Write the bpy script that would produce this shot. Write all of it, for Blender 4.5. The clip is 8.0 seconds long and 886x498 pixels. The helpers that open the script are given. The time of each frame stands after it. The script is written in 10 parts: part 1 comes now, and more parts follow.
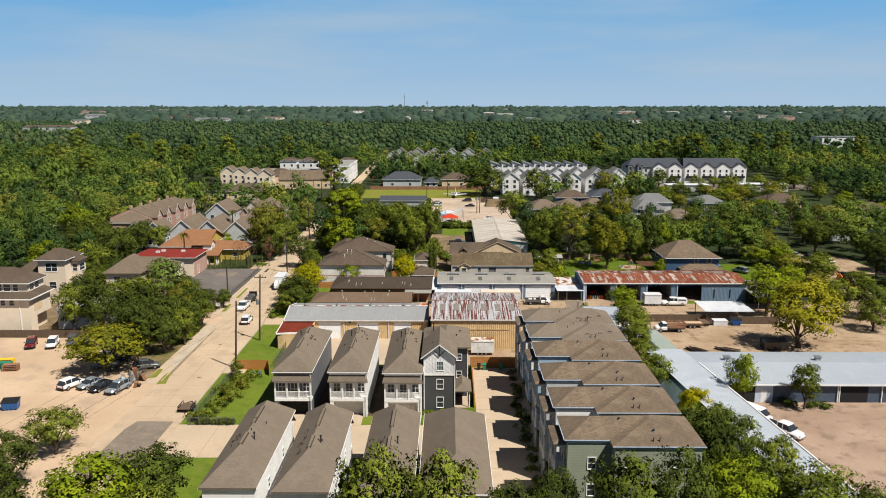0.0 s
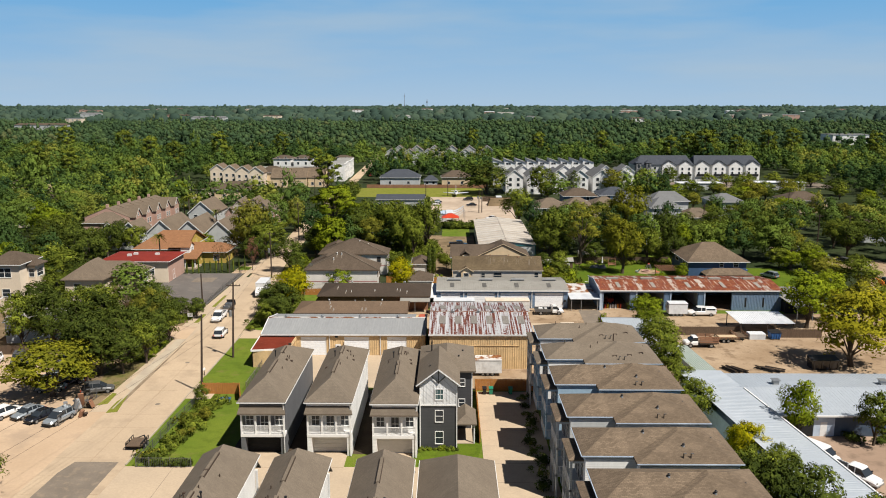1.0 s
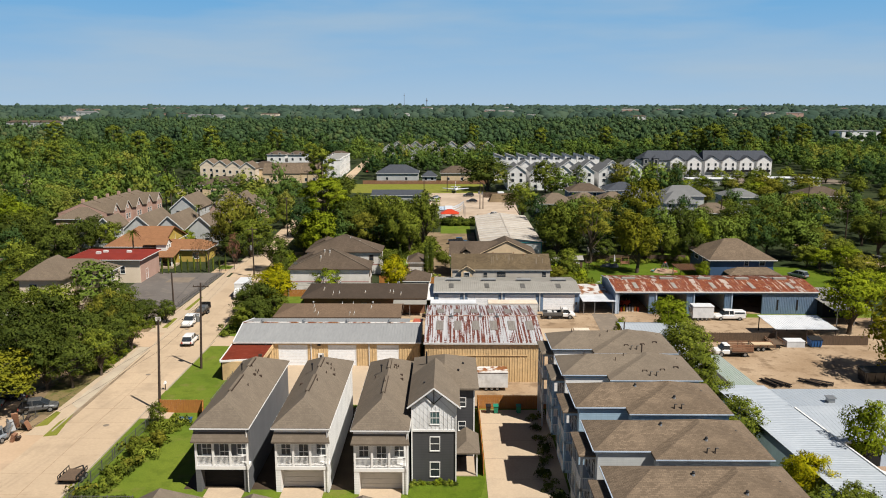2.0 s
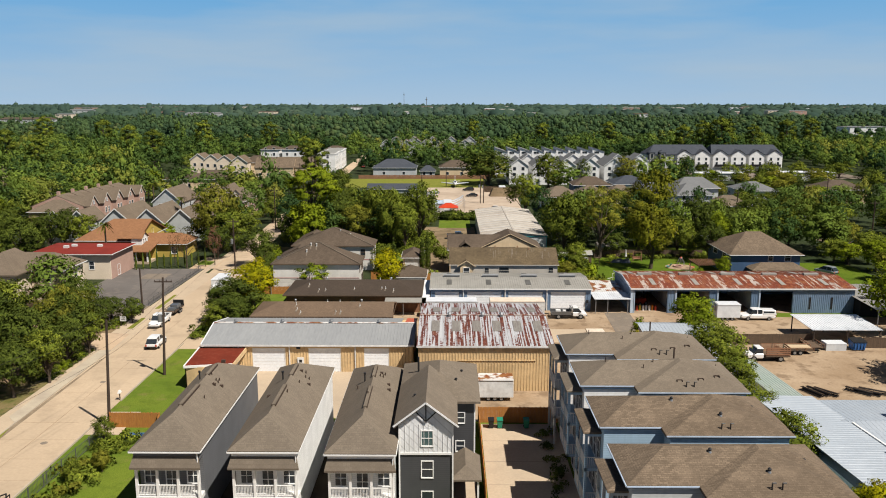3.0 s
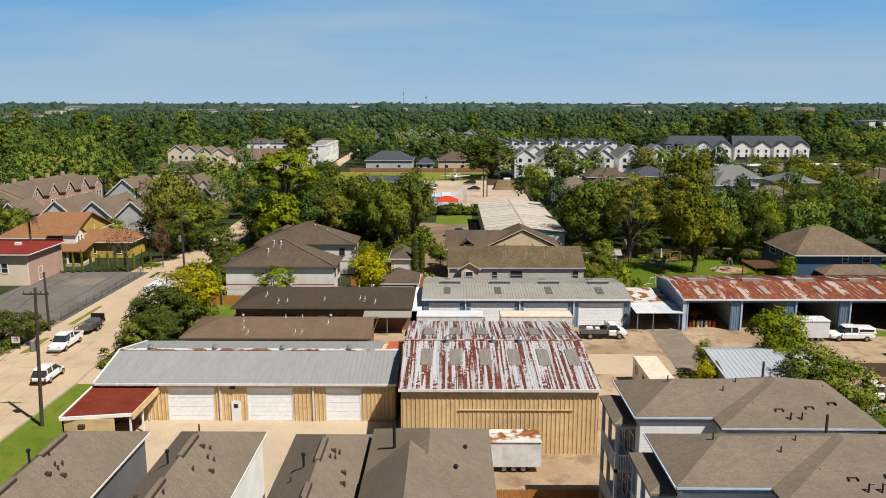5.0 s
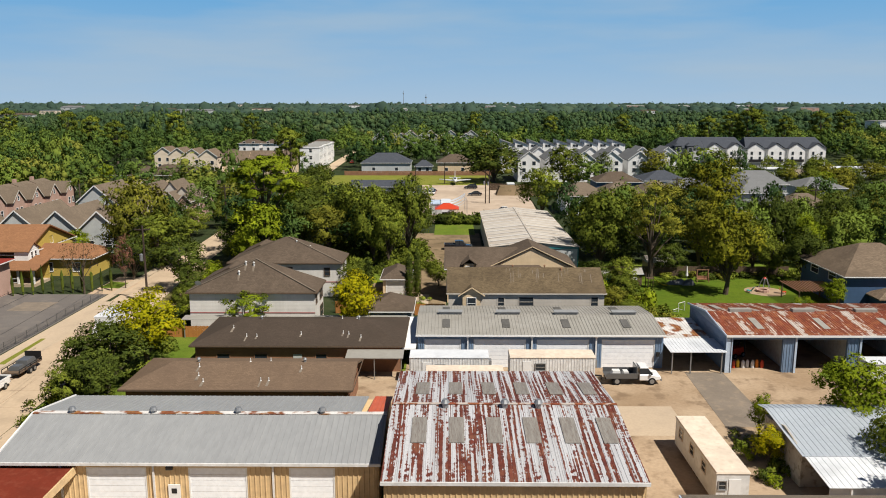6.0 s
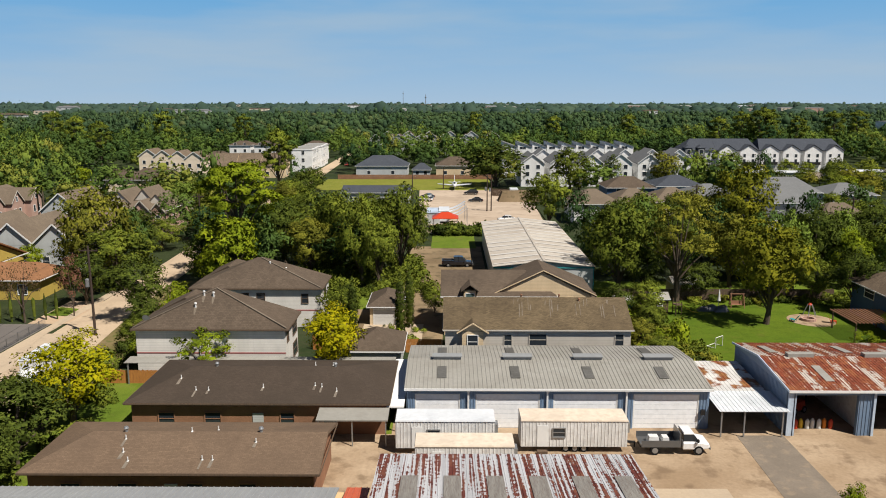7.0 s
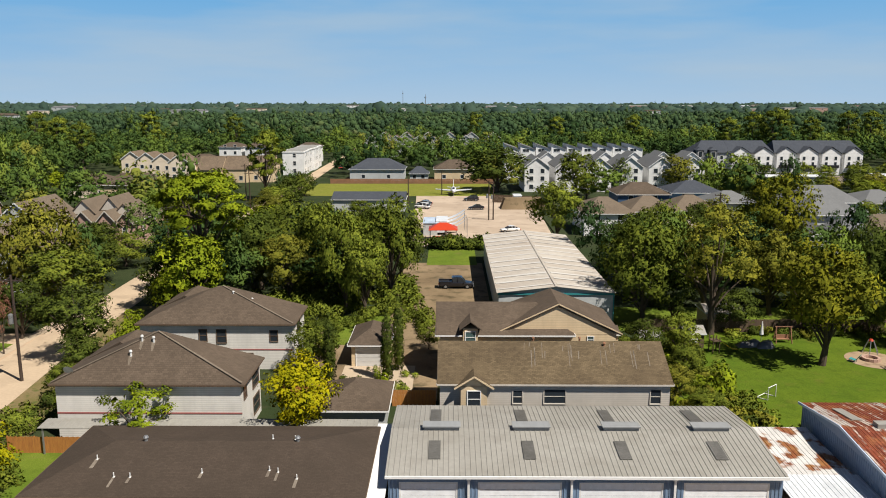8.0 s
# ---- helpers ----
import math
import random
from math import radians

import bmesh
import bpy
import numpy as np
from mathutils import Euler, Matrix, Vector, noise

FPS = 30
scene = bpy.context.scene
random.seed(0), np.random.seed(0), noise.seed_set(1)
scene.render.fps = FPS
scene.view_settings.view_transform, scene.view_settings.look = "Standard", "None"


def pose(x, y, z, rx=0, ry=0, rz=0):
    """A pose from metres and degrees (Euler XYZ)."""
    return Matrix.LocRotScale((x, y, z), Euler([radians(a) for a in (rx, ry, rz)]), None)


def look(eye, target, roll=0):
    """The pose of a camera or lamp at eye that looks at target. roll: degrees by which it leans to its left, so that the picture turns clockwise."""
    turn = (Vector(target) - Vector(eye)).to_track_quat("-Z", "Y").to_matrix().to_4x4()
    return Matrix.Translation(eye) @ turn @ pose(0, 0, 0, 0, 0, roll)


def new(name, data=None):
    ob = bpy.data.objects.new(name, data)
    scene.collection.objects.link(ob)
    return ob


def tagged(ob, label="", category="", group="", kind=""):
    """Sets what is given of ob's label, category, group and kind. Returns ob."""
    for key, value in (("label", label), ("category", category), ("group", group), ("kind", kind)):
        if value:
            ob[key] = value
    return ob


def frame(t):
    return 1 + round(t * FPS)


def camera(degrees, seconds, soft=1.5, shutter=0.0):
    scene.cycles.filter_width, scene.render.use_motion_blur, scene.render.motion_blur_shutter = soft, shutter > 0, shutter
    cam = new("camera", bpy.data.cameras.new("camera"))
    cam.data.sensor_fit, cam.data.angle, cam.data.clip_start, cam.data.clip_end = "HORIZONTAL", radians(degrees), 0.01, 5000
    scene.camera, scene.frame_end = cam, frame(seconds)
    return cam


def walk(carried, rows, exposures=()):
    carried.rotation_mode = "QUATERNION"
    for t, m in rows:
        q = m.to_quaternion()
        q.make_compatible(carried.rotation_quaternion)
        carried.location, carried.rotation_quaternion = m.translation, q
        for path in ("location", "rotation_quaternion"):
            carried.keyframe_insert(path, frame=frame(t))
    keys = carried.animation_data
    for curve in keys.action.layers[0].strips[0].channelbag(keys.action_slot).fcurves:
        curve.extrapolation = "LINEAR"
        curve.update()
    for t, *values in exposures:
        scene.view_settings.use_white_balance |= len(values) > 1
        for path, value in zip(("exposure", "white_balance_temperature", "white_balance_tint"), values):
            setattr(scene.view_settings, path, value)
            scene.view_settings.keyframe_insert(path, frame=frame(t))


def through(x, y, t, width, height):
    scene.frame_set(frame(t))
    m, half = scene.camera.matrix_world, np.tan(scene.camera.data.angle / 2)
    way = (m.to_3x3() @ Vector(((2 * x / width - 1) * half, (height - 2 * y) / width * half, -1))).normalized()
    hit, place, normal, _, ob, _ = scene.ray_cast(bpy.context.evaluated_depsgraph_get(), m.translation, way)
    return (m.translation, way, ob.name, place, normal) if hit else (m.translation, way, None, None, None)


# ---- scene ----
# ---- camera ----
cam = camera(60.0, 8.0, soft=1.0)
PITCH, YAW = -10.87, 0.46
ROWS = [
    (0.0, 1.05, -5.66, 47.22), (0.5, 0.98, 4.02, 45.85), (1.0, 0.93, 13.50, 44.27), (1.5, 1.00, 22.15, 42.46),
    (3.0, 1.60, 43.40, 36.50), (3.5, 1.70, 50.60, 34.60), (4.0, 1.80, 58.00, 32.65), (4.5, 1.86, 65.74, 30.95),
    (4.7, 1.87, 68.90, 30.60), (6.0, 1.97, 90.38, 30.41), (6.5, 2.15, 98.90, 30.36), (7.0, 2.32, 107.40, 30.34),
    (7.5, 2.50, 116.00, 30.32), (8.0, 2.72, 124.46, 30.31),
]
EXPOSURE = 0.54
walk(cam, [(t, pose(x, y, z, 90 + PITCH, 0, YAW)) for t, x, y, z in ROWS], [(0.0, EXPOSURE, 6330, 10), (1.5, EXPOSURE - 0.01, 6330, 10), (4.0, EXPOSURE - 0.05, 6330, 10), (7.0, EXPOSURE - 0.05, 6330, 10), (8.0, EXPOSURE + 0.03, 6330, 10)])

# ---- sky and sun ----
SUN_TO = Vector((0.78, -0.63, 0)).normalized()
SUN_EL = radians(55.5)
world = bpy.data.worlds.new("sky")
scene.world = world
world.use_nodes = True
wn, wl = world.node_tree.nodes, world.node_tree.links
wn.clear()
w_out, w_bg, w_sky = wn.new("ShaderNodeOutputWorld"), wn.new("ShaderNodeBackground"), wn.new("ShaderNodeTexSky")
w_sky.sky_type, w_sky.sun_disc = "NISHITA", False
w_sky.sun_elevation, w_sky.sun_rotation = SUN_EL, math.atan2(SUN_TO.x, SUN_TO.y)
w_sky.air_density, w_sky.dust_density, w_sky.ozone_density, w_sky.altitude = 1.0, 0.0, 4.0, 600
w_bg.inputs["Strength"].default_value = 0.0259
# thin high cloud, drawn out sideways
w_co, w_map, w_noi = wn.new("ShaderNodeTexCoord"), wn.new("ShaderNodeMapping"), wn.new("ShaderNodeTexNoise")
w_map.inputs["Scale"].default_value = (1.3, 1.3, 9.0)
w_noi.inputs["Scale"].default_value, w_noi.inputs["Detail"].default_value = 1.6, 5.0
w_ramp, w_mix = wn.new("ShaderNodeValToRGB"), wn.new("ShaderNodeMixRGB")
w_ramp.color_ramp.elements[0].position, w_ramp.color_ramp.elements[1].position = 0.44, 0.64
w_ramp.color_ramp.elements[1].color = (0.5, 0.5, 0.5, 1)
w_mix.inputs[2].default_value = (12.4, 14.6, 16.2, 1)
wl.new(w_co.outputs["Generated"], w_map.inputs[0])
wl.new(w_map.outputs[0], w_noi.inputs["Vector"])
wl.new(w_noi.outputs["Fac"], w_ramp.inputs[0])
w_up, w_thin, w_cover = wn.new("ShaderNodeSeparateXYZ"), wn.new("ShaderNodeValToRGB"), wn.new("ShaderNodeMixRGB")
w_thin.color_ramp.elements[0].position, w_thin.color_ramp.elements[1].position = 0.2, 0.6
w_thin.color_ramp.elements[0].color, w_thin.color_ramp.elements[1].color = (1, 1, 1, 1), (0.6, 0.6, 0.6, 1)
w_cover.blend_type, w_cover.inputs[0].default_value = "MULTIPLY", 1.0
wl.new(w_co.outputs["Generated"], w_up.inputs[0])
wl.new(w_up.outputs["Z"], w_thin.inputs[0])
wl.new(w_ramp.outputs[0], w_cover.inputs[1])
wl.new(w_thin.outputs[0], w_cover.inputs[2])
wl.new(w_cover.outputs[0], w_mix.inputs[0])
w_tint = wn.new("ShaderNodeMixRGB")
w_tint.blend_type, w_tint.inputs[0].default_value, w_tint.inputs[2].default_value = "MULTIPLY", 1.0, (0.27, 0.40, 0.68, 1)
wl.new(w_sky.outputs[0], w_tint.inputs[1])
# haze near the horizon, all round
w_sep, w_low, w_haze, w_far = wn.new("ShaderNodeSeparateXYZ"), wn.new("ShaderNodeValToRGB"), wn.new("ShaderNodeValToRGB"), wn.new("ShaderNodeMixRGB")
w_low.color_ramp.elements[0].position, w_low.color_ramp.elements[1].position = 0.0, 0.14
w_low.color_ramp.elements[0].color, w_low.color_ramp.elements[1].color = (0.56, 0.77, 0.98, 1), (0.19, 0.56, 0.98, 1)
w_haze.color_ramp.elements[0].position, w_haze.color_ramp.elements[1].position = 0.125, 0.27
w_haze.color_ramp.elements[0].color, w_haze.color_ramp.elements[1].color = (0.92, 0.92, 0.92, 1), (0, 0, 0, 1)
w_gain = wn.new("ShaderNodeMixRGB")
w_gain.blend_type, w_gain.inputs[0].default_value, w_gain.inputs[2].default_value = "MULTIPLY", 1.0, (20.0, 20.0, 20.0, 1)
wl.new(w_co.outputs["Generated"], w_sep.inputs[0])
wl.new(w_sep.outputs["Z"], w_low.inputs[0])
wl.new(w_sep.outputs["Z"], w_haze.inputs[0])
wl.new(w_low.outputs[0], w_gain.inputs[1])
wl.new(w_haze.outputs[0], w_far.inputs[0])
wl.new(w_tint.outputs[0], w_far.inputs[1])
wl.new(w_gain.outputs[0], w_far.inputs[2])
wl.new(w_far.outputs[0], w_mix.inputs[1])
wl.new(w_mix.outputs[0], w_bg.inputs["Color"])
wl.new(w_bg.outputs[0], w_out.inputs["Surface"])

sun = new("sun", bpy.data.lights.new("sun", "SUN"))
sun.data.energy, sun.data.angle, sun.data.color = 5.0, radians(0.55), (1.0, 0.92, 0.80)
sun.matrix_world = look((0, 0, 0), -Vector((SUN_TO.x * math.cos(SUN_EL), SUN_TO.y * math.cos(SUN_EL), math.sin(SUN_EL))))


# ---- materials ----
def mat_base(name, rough=0.8, metal=0.0):
    m = bpy.data.materials.new(name)
    m.use_nodes = True
    nt = m.node_tree
    b = nt.nodes["Principled BSDF"]
    b.inputs["Roughness"].default_value, b.inputs["Metallic"].default_value = rough, metal
    b.inputs["Specular IOR Level"].default_value = 0.12 if rough >= 0.8 else 0.4
    return m, nt, b


def coords(nt, scale=(1, 1, 1), space="Object"):
    co, mp = nt.nodes.new("ShaderNodeTexCoord"), nt.nodes.new("ShaderNodeMapping")
    mp.inputs["Scale"].default_value = scale
    nt.links.new(co.outputs[space], mp.inputs[0])
    return mp.outputs[0]


def noise_fac(nt, vec, scale, detail=4.0, lo=0.35, hi=0.65, rough=0.55):
    n, r = nt.nodes.new("ShaderNodeTexNoise"), nt.nodes.new("ShaderNodeMapRange")
    n.inputs["Scale"].default_value, n.inputs["Detail"].default_value = scale, detail
    n.inputs["Roughness"].default_value = rough
    r.inputs["From Min"].default_value, r.inputs["From Max"].default_value = lo, hi
    nt.links.new(vec, n.inputs["Vector"])
    nt.links.new(n.outputs["Fac"], r.inputs["Value"])
    return r.outputs[0]


def mix(nt, fac, a, b, kind="MIX"):
    x = nt.nodes.new("ShaderNodeMixRGB")
    x.blend_type = kind
    for i, v in ((0, fac), (1, a), (2, b)):
        if isinstance(v, (int, float)):
            x.inputs[i].default_value = v
        elif isinstance(v, tuple):
            x.inputs[i].default_value = (*v, 1)
        else:
            nt.links.new(v, x.inputs[i])
    return x.outputs[0]


def bump(nt, b, height, strength=0.4, dist=0.02):
    n = nt.nodes.new("ShaderNodeBump")
    n.inputs["Strength"].default_value, n.inputs["Distance"].default_value = strength, dist
    nt.links.new(height, n.inputs["Height"])
    nt.links.new(n.outputs[0], b.inputs["Normal"])


def dim(c, k):
    return tuple(v * k for v in c)


def surface(name, col, col2=None, rough=0.85, metal=0.0, big=0.15, fine=6.0, bumps=0.3, stain=None, amount=0.6, stretch=(1, 1, 1)):
    """A weathered surface: a large slow change of tone, fine grain and, with stain, blotches of a second colour."""
    m, nt, b = mat_base(name, rough, metal)
    v = coords(nt, stretch)
    c = mix(nt, noise_fac(nt, v, big, 3), col, col2 or dim(col, 0.8))
    f = noise_fac(nt, v, fine, 5)
    c = mix(nt, mix_amount(nt, f, 0.28), c, dim(col, 0.62))
    if stain:
        c = mix(nt, mix_amount(nt, noise_fac(nt, v, big * 3.7, 6, 0.52, 0.66), amount), c, stain)
    nt.links.new(c, b.inputs["Base Color"])
    bump(nt, b, f, bumps, 0.03)
    return m


def mix_amount(nt, fac, k):
    x = nt.nodes.new("ShaderNodeMath")
    x.operation = "MULTIPLY"
    nt.links.new(fac, x.inputs[0])
    x.inputs[1].default_value = k
    return x.outputs[0]


def shingle(name, col, streak, grain=1.0):
    """Laid shingles: courses of uneven tone, soft weathering and streaks that follow the slope."""
    m, nt, b = mat_base(name, 0.92)
    v = coords(nt)
    br = nt.nodes.new("ShaderNodeTexBrick")
    br.inputs["Scale"].default_value = 1.0
    br.inputs["Brick Width"].default_value, br.inputs["Row Height"].default_value = 0.33, 0.15
    br.inputs["Mortar Size"].default_value, br.inputs["Bias"].default_value = 0.012, 0.0
    br.inputs["Color1"].default_value, br.inputs["Color2"].default_value = (*dim(col, 1.0 + 0.16 * grain), 1), (*dim(col, 1.0 - 0.20 * grain), 1)
    br.inputs["Mortar"].default_value = (*dim(col, 1.0 - 0.36 * grain), 1)
    nt.links.new(v, br.inputs["Vector"])
    c = mix(nt, mix_amount(nt, noise_fac(nt, v, 0.22, 5, 0.38, 0.72, 0.5), 0.75), br.outputs["Color"], streak)
    c = mix(nt, mix_amount(nt, noise_fac(nt, v, 0.75, 4, 0.5, 0.75, 0.5), 0.3 * grain), c, dim(col, 1.3))
    c = mix(nt, mix_amount(nt, noise_fac(nt, v, 7.0, 5, 0.42, 0.62, 0.7), 0.45), c, dim(col, 0.62))
    c = mix(nt, mix_amount(nt, noise_fac(nt, v, 11.0, 4, 0.55, 0.7, 0.7), 0.4), c, dim(col, 1.5))
    c = mix(nt, mix_amount(nt, noise_fac(nt, coords(nt, (1.0, 0.2, 1)), 1.3, 5, 0.54, 0.8), 0.28 * grain), c, dim(col, 0.55))
    nt.links.new(c, b.inputs["Base Color"])
    bump(nt, b, br.outputs["Fac"], 0.1, -0.01)
    return m


def siding(name, col, lap=0.19, rough=0.6, vertical=False):
    """Painted boards: the laps are a fine relief, the paint is slightly uneven."""
    m, nt, b = mat_base(name, rough)
    v = coords(nt)
    w = nt.nodes.new("ShaderNodeTexWave")
    w.wave_type, w.bands_direction, w.wave_profile = "BANDS", "DIAGONAL" if vertical else "Z", "SAW"
    w.inputs["Scale"].default_value = 0.31415 / lap
    nt.links.new(v, w.inputs["Vector"])
    c = mix(nt, noise_fac(nt, v, 0.5, 4), col, dim(col, 0.86))
    c = mix(nt, mix_amount(nt, noise_fac(nt, coords(nt, (2.5, 2.5, 0.25)), 1.2, 5, 0.5, 0.8), 0.3), c, dim(col, 0.6))
    lap_line = nt.nodes.new("ShaderNodeMapRange")
    lap_line.inputs["From Min"].default_value, lap_line.inputs["From Max"].default_value, lap_line.inputs["To Max"].default_value = 0.74, 0.86, 0.55
    nt.links.new(w.outputs["Fac"], lap_line.inputs["Value"])
    c = mix(nt, lap_line.outputs[0], c, dim(col, 0.55))
    nt.links.new(c, b.inputs["Base Color"])
    bump(nt, b, w.outputs["Fac"], 0.2, 0.008)
    return m


def rusty(name, paint, rust, lo, hi, stretch, rough=0.6, jag=0.0):
    """Sheet metal whose paint has worn through to rust in streaks that run down the slope; each sheet has its own."""
    m, nt, b = mat_base(name, rough, 0.0)
    info, co, add, mp = nt.nodes.new("ShaderNodeObjectInfo"), nt.nodes.new("ShaderNodeTexCoord"), nt.nodes.new("ShaderNodeVectorMath"), nt.nodes.new("ShaderNodeMapping")
    sc = nt.nodes.new("ShaderNodeVectorMath")
    sc.operation, sc.inputs[1].default_value = "MULTIPLY", (37.0, 53.0, 11.0)
    nt.links.new(info.outputs["Random"], sc.inputs[0])
    nt.links.new(co.outputs["Object"], add.inputs[0])
    nt.links.new(sc.outputs[0], add.inputs[1])
    mp.inputs["Scale"].default_value = stretch
    nt.links.new(add.outputs[0], mp.inputs[0])
    n1, n2, am, rg = nt.nodes.new("ShaderNodeTexNoise"), nt.nodes.new("ShaderNodeTexNoise"), nt.nodes.new("ShaderNodeMath"), nt.nodes.new("ShaderNodeMapRange")
    n1.inputs["Scale"].default_value, n1.inputs["Detail"].default_value = 1.0, 2.0
    n2.inputs["Scale"].default_value, n2.inputs["Detail"].default_value = 3.2, 5.0
    am.operation, am.inputs[1].default_value = "MULTIPLY_ADD", jag * 4.0
    nt.links.new(mp.outputs[0], n1.inputs["Vector"])
    nt.links.new(add.outputs[0], n2.inputs["Vector"])
    nt.links.new(n2.outputs["Fac"], am.inputs[0])
    nt.links.new(n1.outputs["Fac"], am.inputs[2])
    rg.inputs["From Min"].default_value, rg.inputs["From Max"].default_value = lo + jag * 2.0, hi + jag * 2.0
    nt.links.new(am.outputs[0], rg.inputs["Value"])
    f = rg.outputs[0]
    r2 = mix(nt, noise_fac(nt, add.outputs[0], 2.2, 6, 0.3, 0.7), rust, dim(rust, 0.42))
    r2 = mix(nt, mix_amount(nt, noise_fac(nt, add.outputs[0], 0.9, 5, 0.45, 0.62), 0.55), r2, (min(1, rust[0] * 1.35), rust[1] * 2.3, rust[2] * 2.0))
    p2 = mix(nt, noise_fac(nt, mp.outputs[0], 0.5, 4, 0.4, 0.75), paint, dim(paint, 0.66))
    c = mix(nt, f, p2, r2)
    c = mix(nt, mix_amount(nt, noise_fac(nt, add.outputs[0], 14.0, 4), 0.25), c, dim(rust, 0.35))
    nt.links.new(c, b.inputs["Base Color"])
    bump(nt, b, f, 0.3, 0.01)
    return m


def paint(name, col, rough=0.35, metal=0.0, coat=0.0):
    m, nt, b = mat_base(name, rough, metal)
    v = coords(nt)
    c = mix(nt, mix_amount(nt, noise_fac(nt, v, 2.0, 5), 0.25), col, dim(col, 0.72))
    nt.links.new(c, b.inputs["Base Color"])
    b.inputs["Coat Weight"].default_value = coat
    return m


def leaf_shader(nt, c, through):
    out = nt.nodes.new("ShaderNodeOutputMaterial")
    dif, tra, sh = nt.nodes.new("ShaderNodeBsdfDiffuse"), nt.nodes.new("ShaderNodeBsdfTranslucent"), nt.nodes.new("ShaderNodeMixShader")
    nt.links.new(c, dif.inputs["Color"])
    nt.links.new(mix(nt, 0.3, c, (0.16, 0.20, 0.01)), tra.inputs["Color"])
    sh.inputs[0].default_value = through
    nt.links.new(dif.outputs[0], sh.inputs[1])
    nt.links.new(tra.outputs[0], sh.inputs[2])
    nt.links.new(sh.outputs[0], out.inputs["Surface"])


def foliage(name, a, c2, dark):
    """Leaves: the tone changes leaf by leaf, bough by bough and tree by tree, with dark blotches standing in for shade
    inside the crown, and some light passes through.
    """
    m = bpy.data.materials.new(name)
    m.use_nodes = True
    nt = m.node_tree
    nt.nodes.clear()
    geo, info = nt.nodes.new("ShaderNodeNewGeometry"), nt.nodes.new("ShaderNodeObjectInfo")
    c = mix(nt, geo.outputs["Random Per Island"], a, c2)
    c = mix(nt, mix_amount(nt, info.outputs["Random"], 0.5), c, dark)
    # shade inside the crown, put into the colour as scattered dark blotches
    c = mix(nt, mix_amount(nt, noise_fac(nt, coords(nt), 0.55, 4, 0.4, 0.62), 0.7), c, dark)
    leaf_shader(nt, c, 0.06)
    return m


def wood_mat(name, tones):
    """Leaves of a whole wood: every tree has its own tone, and the leaves differ a little."""
    m = bpy.data.materials.new(name)
    m.use_nodes = True
    nt = m.node_tree
    nt.nodes.clear()
    geo, at, ramp = nt.nodes.new("ShaderNodeNewGeometry"), nt.nodes.new("ShaderNodeAttribute"), nt.nodes.new("ShaderNodeValToRGB")
    at.attribute_name = "tone"
    el = ramp.color_ramp.elements
    while len(el) < len(tones):
        el.new(0.5)
    for e, (pos, col) in zip(el, tones):
        e.position, e.color = pos, (*col, 1)
    nt.links.new(at.outputs["Fac"], ramp.inputs[0])
    dk = nt.nodes.new("ShaderNodeMixRGB")
    dk.blend_type = "MULTIPLY"
    dk.inputs[2].default_value = (0.62, 0.68, 0.62, 1)
    nt.links.new(mix_amount(nt, geo.outputs["Random Per Island"], 0.3), dk.inputs[0])
    nt.links.new(ramp.outputs[0], dk.inputs[1])
    leaf_shader(nt, dk.outputs[0], 0.08)
    return m


def grass_mat(name, a, b2, dry):
    """Grass: broad changes of tone, ragged clumps, worn or dry patches and fine blades."""
    m, nt, b = mat_base(name, 0.95)
    v = coords(nt)
    c = mix(nt, noise_fac(nt, v, 0.12, 5), a, b2)
    c = mix(nt, mix_amount(nt, noise_fac(nt, v, 0.5, 7, 0.48, 0.66, 0.7), 0.55), c, dim(a, 0.55))
    c = mix(nt, mix_amount(nt, noise_fac(nt, v, 0.33, 6, 0.56, 0.72, 0.65), 0.7), c, dry)
    f = noise_fac(nt, v, 9.0, 5)
    c = mix(nt, mix_amount(nt, f, 0.55), c, dim(a, 0.45))
    nt.links.new(c, b.inputs["Base Color"])
    bump(nt, b, f, 0.4, 0.05)
    return m


M = {}
M["ground"] = grass_mat("wood floor earth", (0.027, 0.042, 0.014), (0.046, 0.057, 0.023), (0.076, 0.065, 0.038))
M["grass"] = grass_mat("mown grass", (0.108, 0.165, 0.016), (0.152, 0.196, 0.022), (0.21, 0.170, 0.060))
M["lawn"] = grass_mat("watered lawn", (0.080, 0.132, 0.009), (0.112, 0.160, 0.011), (0.130, 0.132, 0.022))
M["field"] = grass_mat("dry field grass", (0.180, 0.200, 0.028), (0.215, 0.215, 0.038), (0.27, 0.235, 0.075))
M["concrete"] = surface("tan concrete road", (0.471, 0.365, 0.255), (0.410, 0.319, 0.224), 0.9, big=0.06, fine=3.0, bumps=0.1, stain=(0.251, 0.194, 0.137), amount=0.4)
M["drive"] = surface("pale driveway concrete", (0.456, 0.361, 0.258), (0.403, 0.323, 0.236), 0.9, big=0.1, fine=4.0, bumps=0.1, stain=(0.304, 0.243, 0.182), amount=0.3)
M["lot"] = surface("crushed tan gravel", (0.502, 0.376, 0.262), (0.403, 0.293, 0.194), 0.95, big=0.05, fine=2.5, bumps=0.3, stain=(0.258, 0.201, 0.152), amount=0.45)
M["red_lot"] = surface("reddish worn concrete", (0.350, 0.255, 0.190), (0.274, 0.194, 0.141), 0.9, big=0.12, fine=2.5, bumps=0.15, stain=(0.152, 0.110, 0.080), amount=0.6)
M["yard"] = surface("worn yard concrete", (0.274, 0.194, 0.122), (0.395, 0.300, 0.205), 0.9, big=0.13, fine=3.0, bumps=0.15, stain=(0.152, 0.103, 0.065), amount=0.7)
